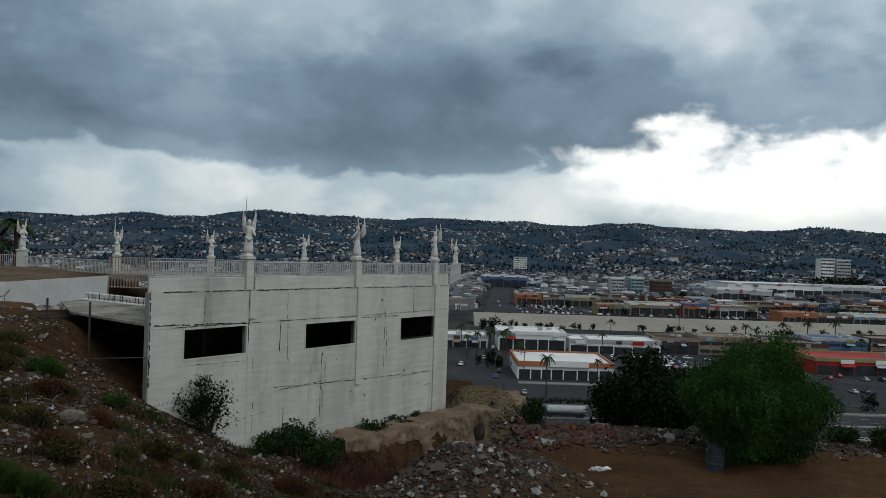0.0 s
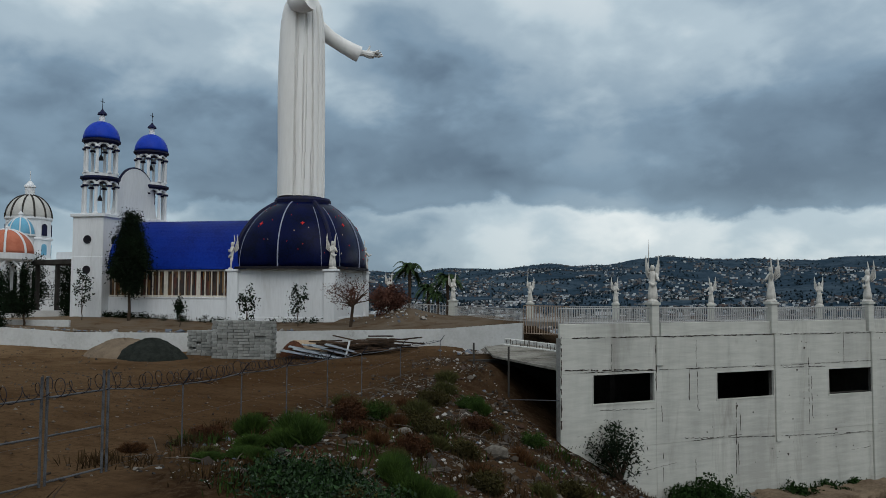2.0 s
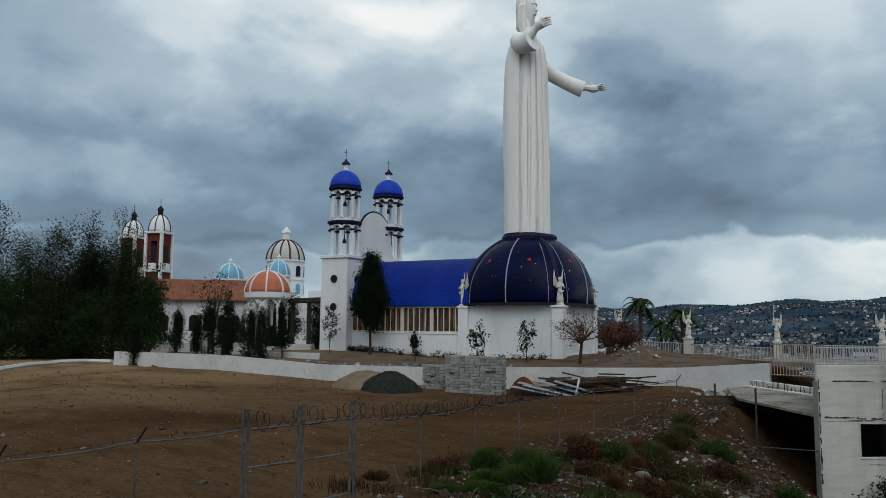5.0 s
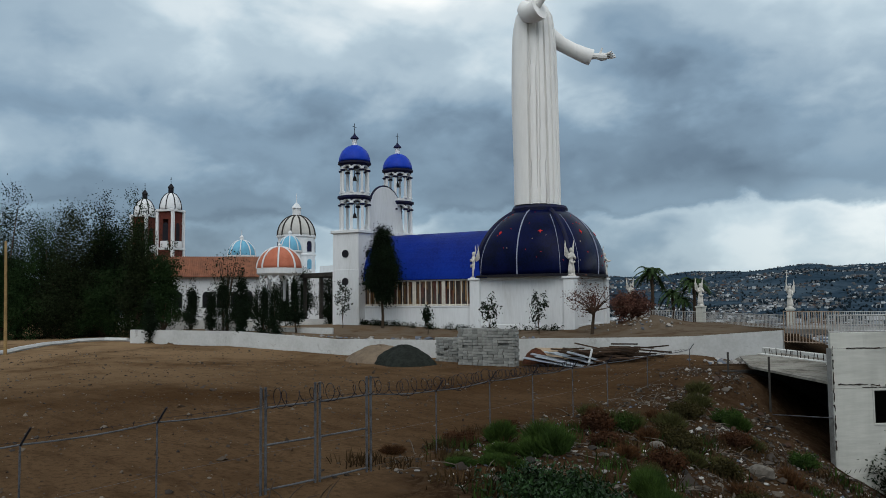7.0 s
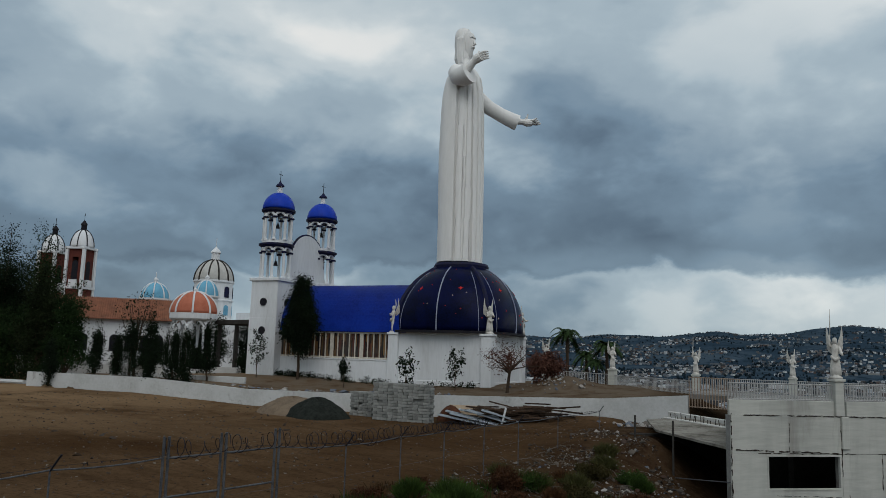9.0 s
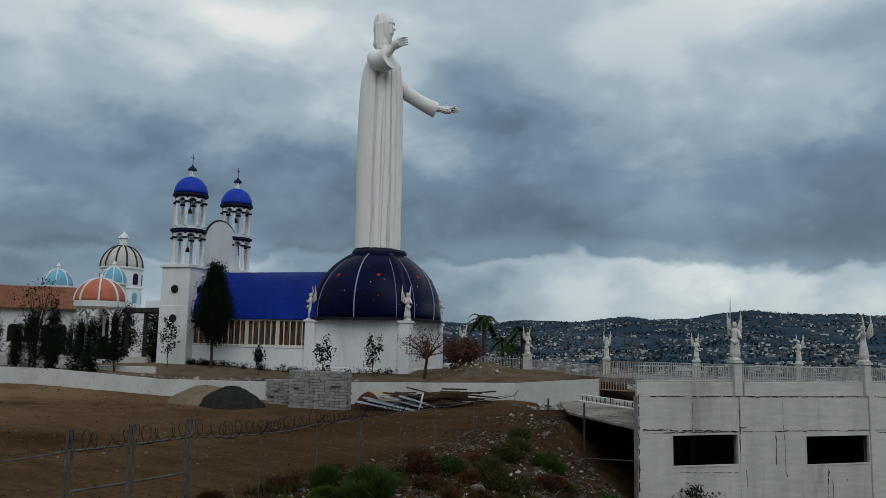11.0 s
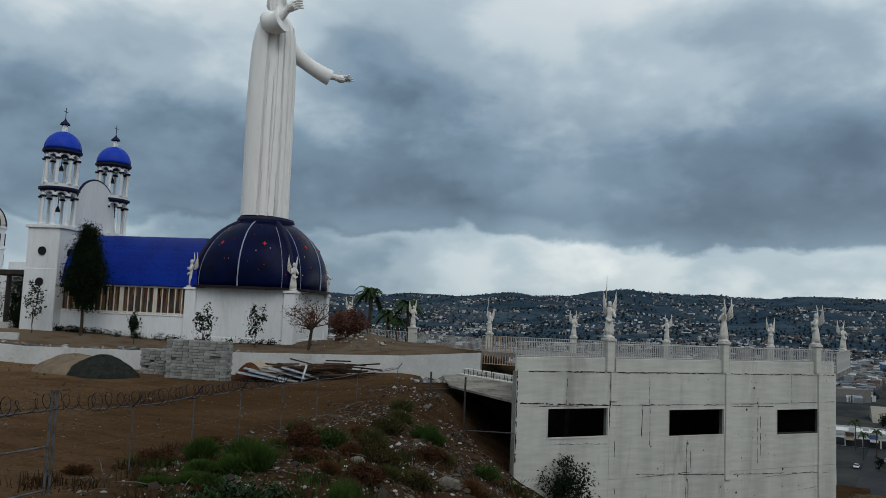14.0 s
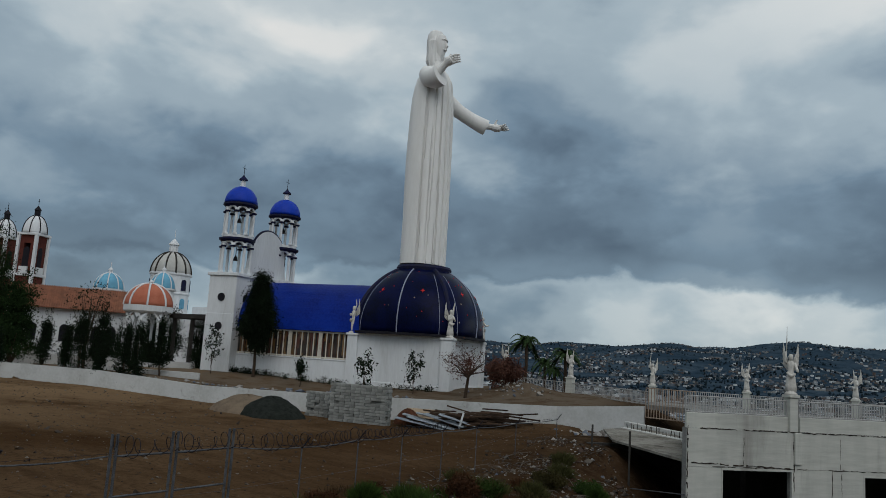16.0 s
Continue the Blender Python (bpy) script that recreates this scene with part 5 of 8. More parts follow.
def conifer(x, y, high, wide, label, seed, name="cypress", leaf=None):
    return tree(name, x, y, ground_z(x, y), high, (wide * 0.68, wide * 0.68), high * 0.1, label, "tree", leaf or LEAFDARK, 40, 90, 0.09, seed, taper=0.8, limbs=2, trunk=0.09, group="dark slender trees")


PEPPER = surface("pepper_leaf", (0.028, 0.076, 0.013), (0.008, 0.024, 0.005), 0.75, 0.7, 3, 0.0, island=0.4)
# tall dark tree beside the chapel tower
tree("ficus_tree", -57.1, 44.3, ground_z(-57.1, 44.3), 8.6, (1.62, 1.5), 2.3, "tall dark green tree with a bare thin trunk", leaf=LEAFDARK, per=170, clumps=200, size=0.10, seed=3, taper=0.35, hollow=0.05, trunk=0.13)
for i, (x, y, h, w) in enumerate(((-44.8, 46.0, 3.5, 0.72), (-41.7, 48.7, 3.2, 0.85), (-51.0, 44.6, 2.6, 0.4), (-60.6, 42.2, 4.6, 0.6))):
    tree("sapling", x, y, ground_z(x, y), h, (w, w * 0.9), 0.7, "young sparse green sapling planted before the white wall", "sapling", LEAFDARK, 14, 26, 0.13, 20 + i, limbs=4, trunk=0.04, hollow=0.3, group="young saplings")
tree("red_leaf_tree", -37.0, 49.6, ground_z(-37.0, 49.6), 3.7, (1.95, 1.6), 1.9, "small bent tree with thin reddish brown leaves", leaf=LEAFRED, per=24, clumps=80, size=0.07, seed=31, limbs=18, trunk=0.12, lump=0.8, lean=0.5, hollow=0.6)
tree("brown_bush", -36.6, 54.4, ground_z(-36.6, 54.4), 2.1, (1.6, 1.3), 0.1, "rounded bush of dry rusty brown twigs", "bush", LEAFRED, 50, 110, 0.10, 33, limbs=4, trunk=0.06)


def palm(x, y, z, high, reach, seed, fronds=16, group="palms by the railing"):
    top = thing("palm_tree", Matrix.Translation((x, y, z)), "palm tree with drooping feathery fronds", "palm", group)
    rng = random.Random(seed)
    bm = bmesh.new()
    tube(bm, [(0, 0, -0.5), (0.06, 0.03, high * 0.5), (0, 0, high)], [0.2, 0.15, 0.14], 8)
    part("trunk", bm, BARK, top)
    verts, faces = [], []
    for i in range(fronds):
        a = 2 * math.pi * i / fronds + rng.uniform(-0.2, 0.2)
        lift = rng.uniform(0.1, 1.15)
        L = reach * rng.uniform(0.8, 1.1)
        spine = []
        for k in range(8):
            t = k / 7
            r = L * t * (0.95 if lift < 0.7 else 0.7)
            spine.append(Vector((r * math.cos(a), r * math.sin(a), high + L * (lift * t - 1.05 * t * t))))
        side = Vector((-math.sin(a), math.cos(a), 0))
        for k in range(1, 8):
            p, q = spine[k - 1], spine[k]
            for s in (-1, 1):
                for u in (0.0, 0.33, 0.66):
                    b = p.lerp(q, u)
                    w = 0.34 * L * (1 - (k + u) / 8.2) ** 0.6
                    tip = b + side * s * w + (q - p) * 0.9 - Vector((0, 0, 0.35 * w))
                    n = len(verts)
                    verts += [b, b + (q - p) * 0.45, tip]
                    faces.append((n, n + 1, n + 2))
    soup("crown", [tuple(v) for v in verts], faces, PALMLEAF, top)
    return top


PALMLEAF = surface("palm_leaf", (0.030, 0.055, 0.018), (0.016, 0.030, 0.010), 0.7, 0.6, 6, 0.1, island=0.4)
palm(-39.4, 62.2, 2.2, 4.6, 2.1, 1, 20)
palm(-34.6, 61.2, 2.0, 3.7, 1.9, 2, 20)
palm(-37.4, 62.4, 2.0, 2.9, 1.6, 3)
palm(-35.8, 61.4, 2.0, 2.3, 1.4, 4)

# the dark belt of trees beside the old churches
BELTLEAVES = [surface("belt_leaf_" + n, a, b, 0.9, 0.6, 6, 0.0, island=0.5, spec=0.02) for n, a, b in (("deep", (0.010, 0.019, 0.009), (0.004, 0.008, 0.004)), ("green", (0.020, 0.038, 0.013), (0.008, 0.017, 0.007)), ("olive", (0.020, 0.028, 0.012), (0.008, 0.012, 0.006)))]
rnd = random.Random(21)
for i, (x, y, h, w, c) in enumerate(((-84, 18.5, 12.2, 3.0, 3), (-80, 23.5, 12.0, 3.0, 3), (-85, 23.0, 12.5, 3.2, 3), (-81, 26.9, 14.0, 1.9, 2), (-84, 28.5, 11.8, 2.6, 3), (-78, 29.5, 10.5, 2.4, 2.5), (-90, 15.5, 12, 3.6, 2), (-72, 27.0, 9.3, 1.9, 1.5), (-70, 28.6, 8.2, 1.6, 1.2), (-88, 32, 14, 2.8, 3), (-77, 25.5, 6.0, 2.4, 0.4), (-78, 21.5, 5.6, 2.8, 0.3), (-80, 17.5, 6.0, 3.0, 0.3), (-83, 14.0, 6.5, 3.0, 0.3), (-82, 19.5, 8.5, 3.0, 0.4), (-82, 25.0, 8.0, 2.8, 0.4))):
    x, y, h, w = x * 1.16, y * 1.16, h * 1.08, w * 1.16
    tree("eucalyptus_tree", x, y, ground_z(x, y), h, (w, w), c * 0.5, "tall dark evergreen tree in a dense belt", leaf=BELTLEAVES[(0, 2, 1)[i % 3] if i < 10 else 1 + i % 2], per=130, clumps=130 if i < 10 else 170, size=0.12, seed=40 + i, hollow=0.35, lump=0.75, limbs=9, trunk=0.22, taper=0.3 if w > 2.5 else 0.7, group="belt of dark trees")
for i, (x, y, h, w) in enumerate(((-68.3, 30.6, 5.0, 0.8), (-66.3, 31.6, 4.4, 0.6), (-64.6, 32.0, 6.6, 1.1), (-62.9, 32.8, 3.7, 0.62), (-61.0, 34.0, 4.6, 1.4), (-59.8, 34.4, 4.9, 0.9), (-71.5, 28.0, 4.0, 0.9), (-60.2, 36.8, 5.2, 0.9), (-66.0, 34.5, 5.4, 1.0))):
    conifer(x, y, h, w, "slender dark green garden tree behind the low wall", 60 + i)
tree("bare_tree", -66.8, 33.4, ground_z(-66.8, 33.4), 7.6, (1.8, 1.7), 2.0, "thin-leaved tree with bare branches", leaf=LEAFDARK, per=9, clumps=70, size=0.11, seed=80, limbs=16, trunk=0.13, hollow=0.6)

# at the hall and on the lower platform
x, y = -10.2, 32.2
tree("wild_tobacco", x, y, ground_z(x, y) - 0.2, 2.15, (1.6, 1.0), 0.2, "scraggy wild shrub growing against the pale wall", "shrub", LEAFDARK, 46, 70, 0.075, 91, limbs=22, trunk=0.06, lean=0.9, hollow=0.35, lump=0.9)
for i, (x, y, h, w) in enumerate(((-6.6, 36.4, 1.5, 1.1), (-7.4, 35.2, 1.1, 1.0), (-5.6, 35.3, 0.9, 1.2), (-3.6, 40.2, 0.8, 0.8), (-2.3, 42.3, 0.7, 0.9), (-1.2, 44.4, 0.6, 0.6), (5.4, 43.4, 1.5, 0.6), (24.6, 41.6, 1.1, 0.9), (26.3, 42.6, 1.3, 1.0), (22.6, 42.4, 0.8, 0.8))):
    tree("weed_bush", x, y, ground_z(x, y), h, (w, w), 0.02, "dense low weed bush at the wall's foot", "bush", LEAF, 40, 60, 0.08, 100 + i, limbs=2, trunk=0.02, hollow=0.2, group="weed bushes")
pepper = tree("pepper_tree", 16.1, 38.6, ground_z(16.1, 38.6), 5.4, (3.1, 2.9), 0.4, "broad round green pepper tree with weeping foliage", leaf=PEPPER, per=620, clumps=340, size=0.052, seed=7, hollow=0.15, limbs=8, trunk=0.26, lump=0.24)
# hanging sprays: narrow leaves strung down from the crown's outside
drop = np.random.RandomState(71)
heads = crown_points(1500, 3.3, 3.1, 2.5, 0.5, 7, 0.0, 0.8, 0.24)
strand, along = np.repeat(np.arange(1500), 34), np.tile(np.linspace(0, 1, 34), 1500)
long = np.repeat(0.2 + 0.5 * drop.rand(1500), 34)
out = heads[strand, :2] / np.maximum(0.3, np.linalg.norm(heads[strand, :2], axis=1))[:, None]
c = heads[strand] + np.concatenate([out * (0.28 * np.sin(along * 2.2) * long)[:, None], (-(along ** 1.4) * long + 0.12 * np.sin(along * 3))[:, None]], 1)
c[:, 2] = np.maximum(c[:, 2], 0.15)
q, f = leaf_cloud(c, 1, 0.035, 0.055, 72, -1.2)
tagged(soup("hanging_sprays", q.tolist(), f.tolist(), PEPPER, pepper, "fine weeping leaf sprays"), kind="stuff")
for i, (x, y, h, w) in enumerate(((11.6, 47.5, 5.2, 2.0), (13.4, 49.0, 6.2, 2.2), (14.8, 46.5, 4.4, 1.6), (12.2, 45.4, 3.6, 1.5))):
    tree("dark_tree", x, y, ground_z(x, y), h, (w, w), 0.2, "dark dense tree on the edge of the slope", leaf=LEAFDARK, per=70, clumps=130, size=0.16, seed=120 + i, hollow=0.3, limbs=4, trunk=0.16, group="trees on the slope edge")

BOULDER = surface("broken_concrete", (0.15, 0.135, 0.115), (0.08, 0.07, 0.06), 0.95, 2, 9, 0.6)
# dark trees behind the gazebo and before the arcade
for i, (x, y, h, w) in enumerate(((-95.5, 57.5, 7.0, 2.0), (-98.0, 60.5, 8.0, 2.4), (-92.0, 62.5, 7.2, 2.2), (-87.5, 63.5, 7.0, 2.0), (-99.5, 55.5, 6.0, 1.8), (-83.5, 57.2, 4.4, 1.3), (-88.5, 52.5, 3.6, 0.9), (-93.0, 48.6, 4.6, 1.2))):
    tree("garden_tree", x, y, ground_z(x, y) - 0.1, h, (w, w), 0.5, "dark leafy garden tree beside the gazebo", leaf=LEAFDARK, per=70, clumps=110, size=0.13, seed=140 + i, hollow=0.25, limbs=5, trunk=0.12, group="dark garden trees")
# ---- loose ground cover: rubble, rubbish, weeds ----
RUBBLE = palette("rubble", [(0.03, 0.022, 0.016), (0.06, 0.053, 0.044), (0.018, 0.012, 0.009), (0.11, 0.10, 0.088), (0.028, 0.017, 0.012), (0.012, 0.01, 0.008), (0.045, 0.036, 0.027), (0.26, 0.25, 0.24), (0.045, 0.02, 0.013), (0.028, 0.022, 0.018)])

BANKRUBBLE = palette("bank_rubble", [(0.022, 0.014, 0.009), (0.05, 0.038, 0.028), (0.014, 0.01, 0.007), (0.085, 0.07, 0.056), (0.03, 0.018, 0.012), (0.01, 0.008, 0.006), (0.04, 0.03, 0.021), (0.22, 0.20, 0.175), (0.05, 0.024, 0.014), (0.12, 0.10, 0.08)])


def stones(name, xs, ys, sizes, seed, material, label, category, lift=0.15):
    rng = np.random.RandomState(seed)
    n = len(xs)
    oct_v = np.array([(1, 0, 0), (0, 1, 0), (-1, 0, 0), (0, -1, 0), (0, 0, 1), (0, 0, -1), (0.7, 0.7, 0.55), (-0.7, -0.6, 0.6)], float)
    oct_f = [(0, 6, 4), (0, 1, 6), (1, 4, 6), (1, 2, 4), (2, 7, 4), (2, 3, 7), (3, 4, 7), (3, 0, 4), (1, 0, 5), (2, 1, 5), (3, 2, 5), (0, 3, 5)]
    v = oct_v[None] * (1 + 0.35 * rng.normal(size=(n, 8, 1)).clip(-1.2, 1.2)) * (0.5 + rng.rand(n, 1, 3) * (1.0, 1.0, 0.6))
    a = rng.rand(n) * 6.283
    ca, sa = np.cos(a)[:, None], np.sin(a)[:, None]
    v = np.stack([v[..., 0] * ca - v[..., 1] * sa, v[..., 0] * sa + v[..., 1] * ca, v[..., 2]], -1) * sizes[:, None, None]
    v[..., 0] += xs[:, None]
    v[..., 1] += ys[:, None]
    v[..., 2] += (height(xs, ys) + sizes * lift)[:, None]
    f = (np.arange(n)[:, None, None] * 8 + np.array(oct_f)[None]).reshape(-1, 3)
    ob = soup(name, v.reshape(-1, 3).tolist(), f.tolist(), material)
    return tagged(ob, label, category, kind="stuff")


rng = np.random.RandomState(77)
# on the bank: denser down the slope
n = 30000
u = rng.rand(n)
ys = 13 + 32 * rng.rand(n) ** 0.8
s = 18 * rng.rand(n) ** 0.65
xs = crest_x(ys) + s - 0.6
lx = (xs + 11.86) * 0.602 + (ys - 30.8) * 0.798
ly = -(xs + 11.86) * 0.798 + (ys - 30.8) * 0.602
keep = ((ly < -0.15) | (lx < -0.4)) & (waves(xs, ys, 5, 9) > -0.75 + 0.5 * rng.rand(n))
stones("bank_rubble", xs[keep], ys[keep], np.exp(rng.normal(-3.55, 0.6, n))[keep].clip(0.01, 0.22), 5, BANKRUBBLE, "broken rubble and litter strewn down the earth bank", "rubble")
# the heap and the strewn edge of the platform
n = 14000
xs = np.r_[rng.normal(1.0, 2.3, n // 2), rng.uniform(3, 24, n // 2)]
ys = np.r_[rng.normal(33.2, 2.0, n // 2), 42.2 + rng.normal(0, 1.1, n // 2)]
stones("platform_rubble", xs, ys, np.exp(rng.normal(-2.95, 0.55, n)).clip(0.02, 0.28), 6, RUBBLE, "heaped broken concrete and stones on the platform", "rubble")
n = 1600
xs, ys = rng.normal(7.0, 1.8, n), 41.5 + rng.normal(0, 0.9, n)
BRICKS = palette("brick_waste", [(0.085, 0.024, 0.016), (0.05, 0.017, 0.012), (0.10, 0.035, 0.022), (0.03, 0.015, 0.011), (0.06, 0.05, 0.042)])
stones("brick_waste", xs, ys, np.exp(rng.normal(-2.3, 0.35, n)).clip(0.04, 0.25), 8, BRICKS, "spilled red brick waste on the platform's edge", "brick waste", 0.4)
# pebbles, clods and scraps over the yard
YARDBITS = palette("yard_bits", [(0.05, 0.032, 0.018), (0.03, 0.018, 0.011), (0.11, 0.085, 0.062), (0.06, 0.038, 0.022), (0.02, 0.013, 0.009), (0.045, 0.03, 0.02), (0.035, 0.022, 0.013), (0.055, 0.036, 0.021), (0.15, 0.125, 0.10)])
n = 6000
xs, ys = rng.uniform(-66, -17, n), rng.uniform(4, 44, n)
ok = (xs < crest_x(ys) + 1) & (ys < np.interp(xs, [-74, -53, -36, -21], [27, 36, 43, 47]) - 0.6)
stones("yard_pebbles", xs[ok], ys[ok], np.exp(rng.normal(-3.5, 0.5, n))[ok].clip(0.012, 0.13), 10, YARDBITS, "scattered pebbles and scraps on the bare yard", "pebbles", 0.1)


def blades(name, xs, ys, high, seed, material, label, wide=0.02):
    rng = np.random.RandomState(seed)
    n = len(xs)
    z = height(xs, ys)
    a, t = rng.rand(n) * 6.283, rng.normal(0, 0.45, n)
    h = high * (0.5 + rng.rand(n))
    b = np.stack([xs, ys, z - 0.02], -1)
    side = np.stack([np.cos(a), np.sin(a), 0 * a], -1) * wide
    tip = b + np.stack([np.cos(a + 1.57) * t * h, np.sin(a + 1.57) * t * h, h], -1)
    mid = (b + tip) / 2 + np.stack([0 * a, 0 * a, 0.12 * h], -1)
    v = np.stack([b - side, b + side, mid + side * 0.7, tip, mid - side * 0.7], 1).reshape(-1, 3)
    f = np.arange(5 * n).reshape(n, 5)
    ob = soup(name, v.tolist(), f.tolist(), material)
    return tagged(ob, label, "weeds", kind="stuff")


GRASS = surface("weed_green", (0.032, 0.062, 0.011), (0.017, 0.032, 0.008), 0.8, 0.5, 5, 0.0, island=0.4)
DRY = surface("dry_weed", (0.055, 0.033, 0.014), (0.024, 0.015, 0.007), 0.85, 0.5, 5, 0.0, island=0.4)


def clumped(spots, per, spread, seed):
    rng = np.random.RandomState(seed)
    c = np.repeat(np.asarray(spots, float), per, axis=0)
    p = c + rng.normal(size=c.shape) * spread
    return p[:, 0], p[:, 1]


def grass_mound(x, y, r, h, n, seed, material, label):
    """A rounded tuft of fine arching blades that fan out from its foot."""
    rng = np.random.RandomState(seed)
    a, q = rng.rand(n) * 6.283, np.sqrt(rng.rand(n))
    bx, by = x + 0.55 * r * q * np.cos(a), y + 0.55 * r * q * np.sin(a)
    base = np.stack([bx, by, height(bx, by) - 0.03], -1)
    a2 = a + rng.normal(0, 0.9, n)
    out = r * (0.25 + 0.75 * q) * (0.5 + 0.5 * rng.rand(n))
    rise = h * np.sqrt(np.clip(1 - (0.85 * q) ** 2, 0.1, 1)) * (0.65 + 0.45 * rng.rand(n))
    tip = base + np.stack([np.cos(a2) * out * 0.7, np.sin(a2) * out * 0.7, rise], -1)
    bend = base + np.stack([np.cos(a2) * out * 0.22, np.sin(a2) * out * 0.22, rise * 0.62], -1)
    b = rng.rand(n) * 6.283
    side = np.stack([np.cos(b), np.sin(b), 0 * b], -1) * (0.004 + 0.004 * rng.rand(n))[:, None]
    v = np.stack([base - side, base + side, bend + side, tip, bend - side], 1).reshape(-1, 3)
    ob = soup("grass_tuft", v.tolist(), np.arange(5 * n).reshape(n, 5).tolist(), material)
    return tagged(ob, label, "grass tuft", "grass tufts on the bank")


FRESH = surface("fresh_grass", (0.040, 0.072, 0.014), (0.018, 0.036, 0.008), 0.8, 1.5, 9, 0.0, island=0.35)
OLIVEGRASS = surface("olive_grass", (0.060, 0.062, 0.020), (0.032, 0.030, 0.012), 0.8, 1.5, 9, 0.0, island=0.35)
RUSTGRASS = surface("rust_grass", (0.080, 0.038, 0.016), (0.040, 0.020, 0.010), 0.8, 1.5, 9, 0.0, island=0.35)
TUFTS = {"g": (FRESH, "rounded tuft of fresh green feathery grass"), "o": (OLIVEGRASS, "tuft of dull olive grass on the rubble bank"), "r": (RUSTGRASS, "tuft of dead rust-brown grass on the bank")}
mounds = [(-17.4, 18.2, 0.60, 0.75, "g"), (-15.2, 17.7, 0.75, 0.95, "g"), (-14.5, 17.4, 0.7, 0.8, "g"), (-14.9, 16.9, 0.6, 0.55, "g"), (-15.7, 16.4, 0.55, 0.4, "g"), (-15.2, 15.6, 0.5, 0.35, "g"), (-15.8, 14.9, 0.5, 0.25, "g"), (-14.6, 15.6, 0.5, 0.35, "g"), (-16.4, 15.4, 0.45, 0.22, "o"),
          (-11.3, 17.2, 0.5, 0.6, "g"), (-11.0, 16.7, 0.5, 0.6, "g"), (-10.5, 16.5, 0.5, 0.55, "g"), (-10.0, 16.3, 0.55, 0.6, "g"), (-9.4, 16.4, 0.55, 0.6, "g"), (-8.8, 16.6, 0.5, 0.5, "g"), (-11.8, 18.0, 0.45, 0.5, "o"),
          (-18.6, 24.6, 0.6, 0.6, "o"), (-17.9, 24.0, 0.5, 0.7, "r"), (-16.5, 22.9, 0.6, 0.7, "o"), (-15.6, 22.8, 0.7, 0.75, "o"), (-15.3, 24.9, 0.7, 0.7, "o"), (-16.2, 25.4, 0.5, 0.5, "r"), (-14.4, 22.0, 0.5, 0.5, "r"), (-18.5, 17.7, 0.5, 0.35, "r"), (-18.7, 14.8, 0.5, 0.3, "r"), (-18.0, 16.2, 0.5, 0.3, "o"), (-19.2, 20.6, 0.4, 0.35, "r"),
          (-17.9, 31.6, 0.7, 0.7, "o"), (-16.9, 29.8, 0.7, 0.6, "o"), (-14.6, 28.6, 0.6, 0.6, "g"), (-13.0, 26.4, 0.6, 0.5, "o"), (-12.2, 21.0, 0.5, 0.5, "o"), (-10.2, 20.0, 0.5, 0.45, "r"), (-9.0, 22.0, 0.5, 0.5, "o"), (-7.6, 19.2, 0.5, 0.45, "r"), (-10.8, 24.4, 0.55, 0.5, "r"), (-8.2, 25.4, 0.5, 0.5, "o"), (-6.6, 23.0, 0.5, 0.4, "o"), (-13.4, 19.4, 0.45, 0.45, "r")]
for i, (x, y, r, h, c) in enumerate(mounds):
    grass_mound(x, y, r, h, 2600 if c == "g" else 1100, 500 + i, *TUFTS[c])
spots = np.random.RandomState(14)
p = np.stack([spots.uniform(-22, -4, 300), spots.uniform(13, 40, 300)], -1)
p = p[[(HALL.inverted() @ Vector((a, b, 0))).y < -1.0 and a > crest_x(b) - 0.5 for a, b in p]]
x, y = clumped(p[::6], 90, 0.35, 15)
blades("dark_weeds", x, y, 0.26, 16, GRASS, "low dark green weeds scattered on the bank")
x, y = clumped(p[::2], 60, 0.3, 5)
blades("dry_weeds", x, y, 0.26, 6, DRY, "dry brown and rusty weeds among the rubble")
x, y = clumped([(-4.2, 33.5), (-3.0, 34.5), (-2.2, 35.2), (-4.9, 34.6), (-1.4, 36.0), (-3.4, 36.0)], 700, 0.6, 8)
blades("rust_weeds", x, y, 0.5, 9, LEAFRED, "rust coloured dead weeds below the wall")
u = np.linspace(4.5, 19.5, 2600)
q = np.array([(HALL @ Vector((a, -0.5 - 0.5 * b, 0)))[:2] for a, b in zip(u, np.random.RandomState(6).rand(2600))])
blades("wall_foot_grass", q[:, 0], q[:, 1], 0.28, 12, GRASS, "thin green grass along the foot of the wall")
# rounded feathery weed bushes on the crest of the bank
FEATHER = surface("feathery_weed", (0.028, 0.054, 0.010), (0.013, 0.026, 0.006), 0.85, 0.6, 5, 0.0, island=0.3)
OLIVE = surface("olive_weed", (0.040, 0.034, 0.011), (0.020, 0.017, 0.007), 0.85, 0.6, 5, 0.0, island=0.3)
RUSTWEED = surface("rust_weed", (0.055, 0.024, 0.011), (0.026, 0.012, 0.007), 0.85, 0.6, 5, 0.0, island=0.3)
kindly = {"g": (FEATHER, "rounded feathery green weed bush on the bank"), "o": (OLIVE, "dull olive weed bush on the rubble bank"), "r": (RUSTWEED, "dead rust-brown weed bush on the rubble bank")}
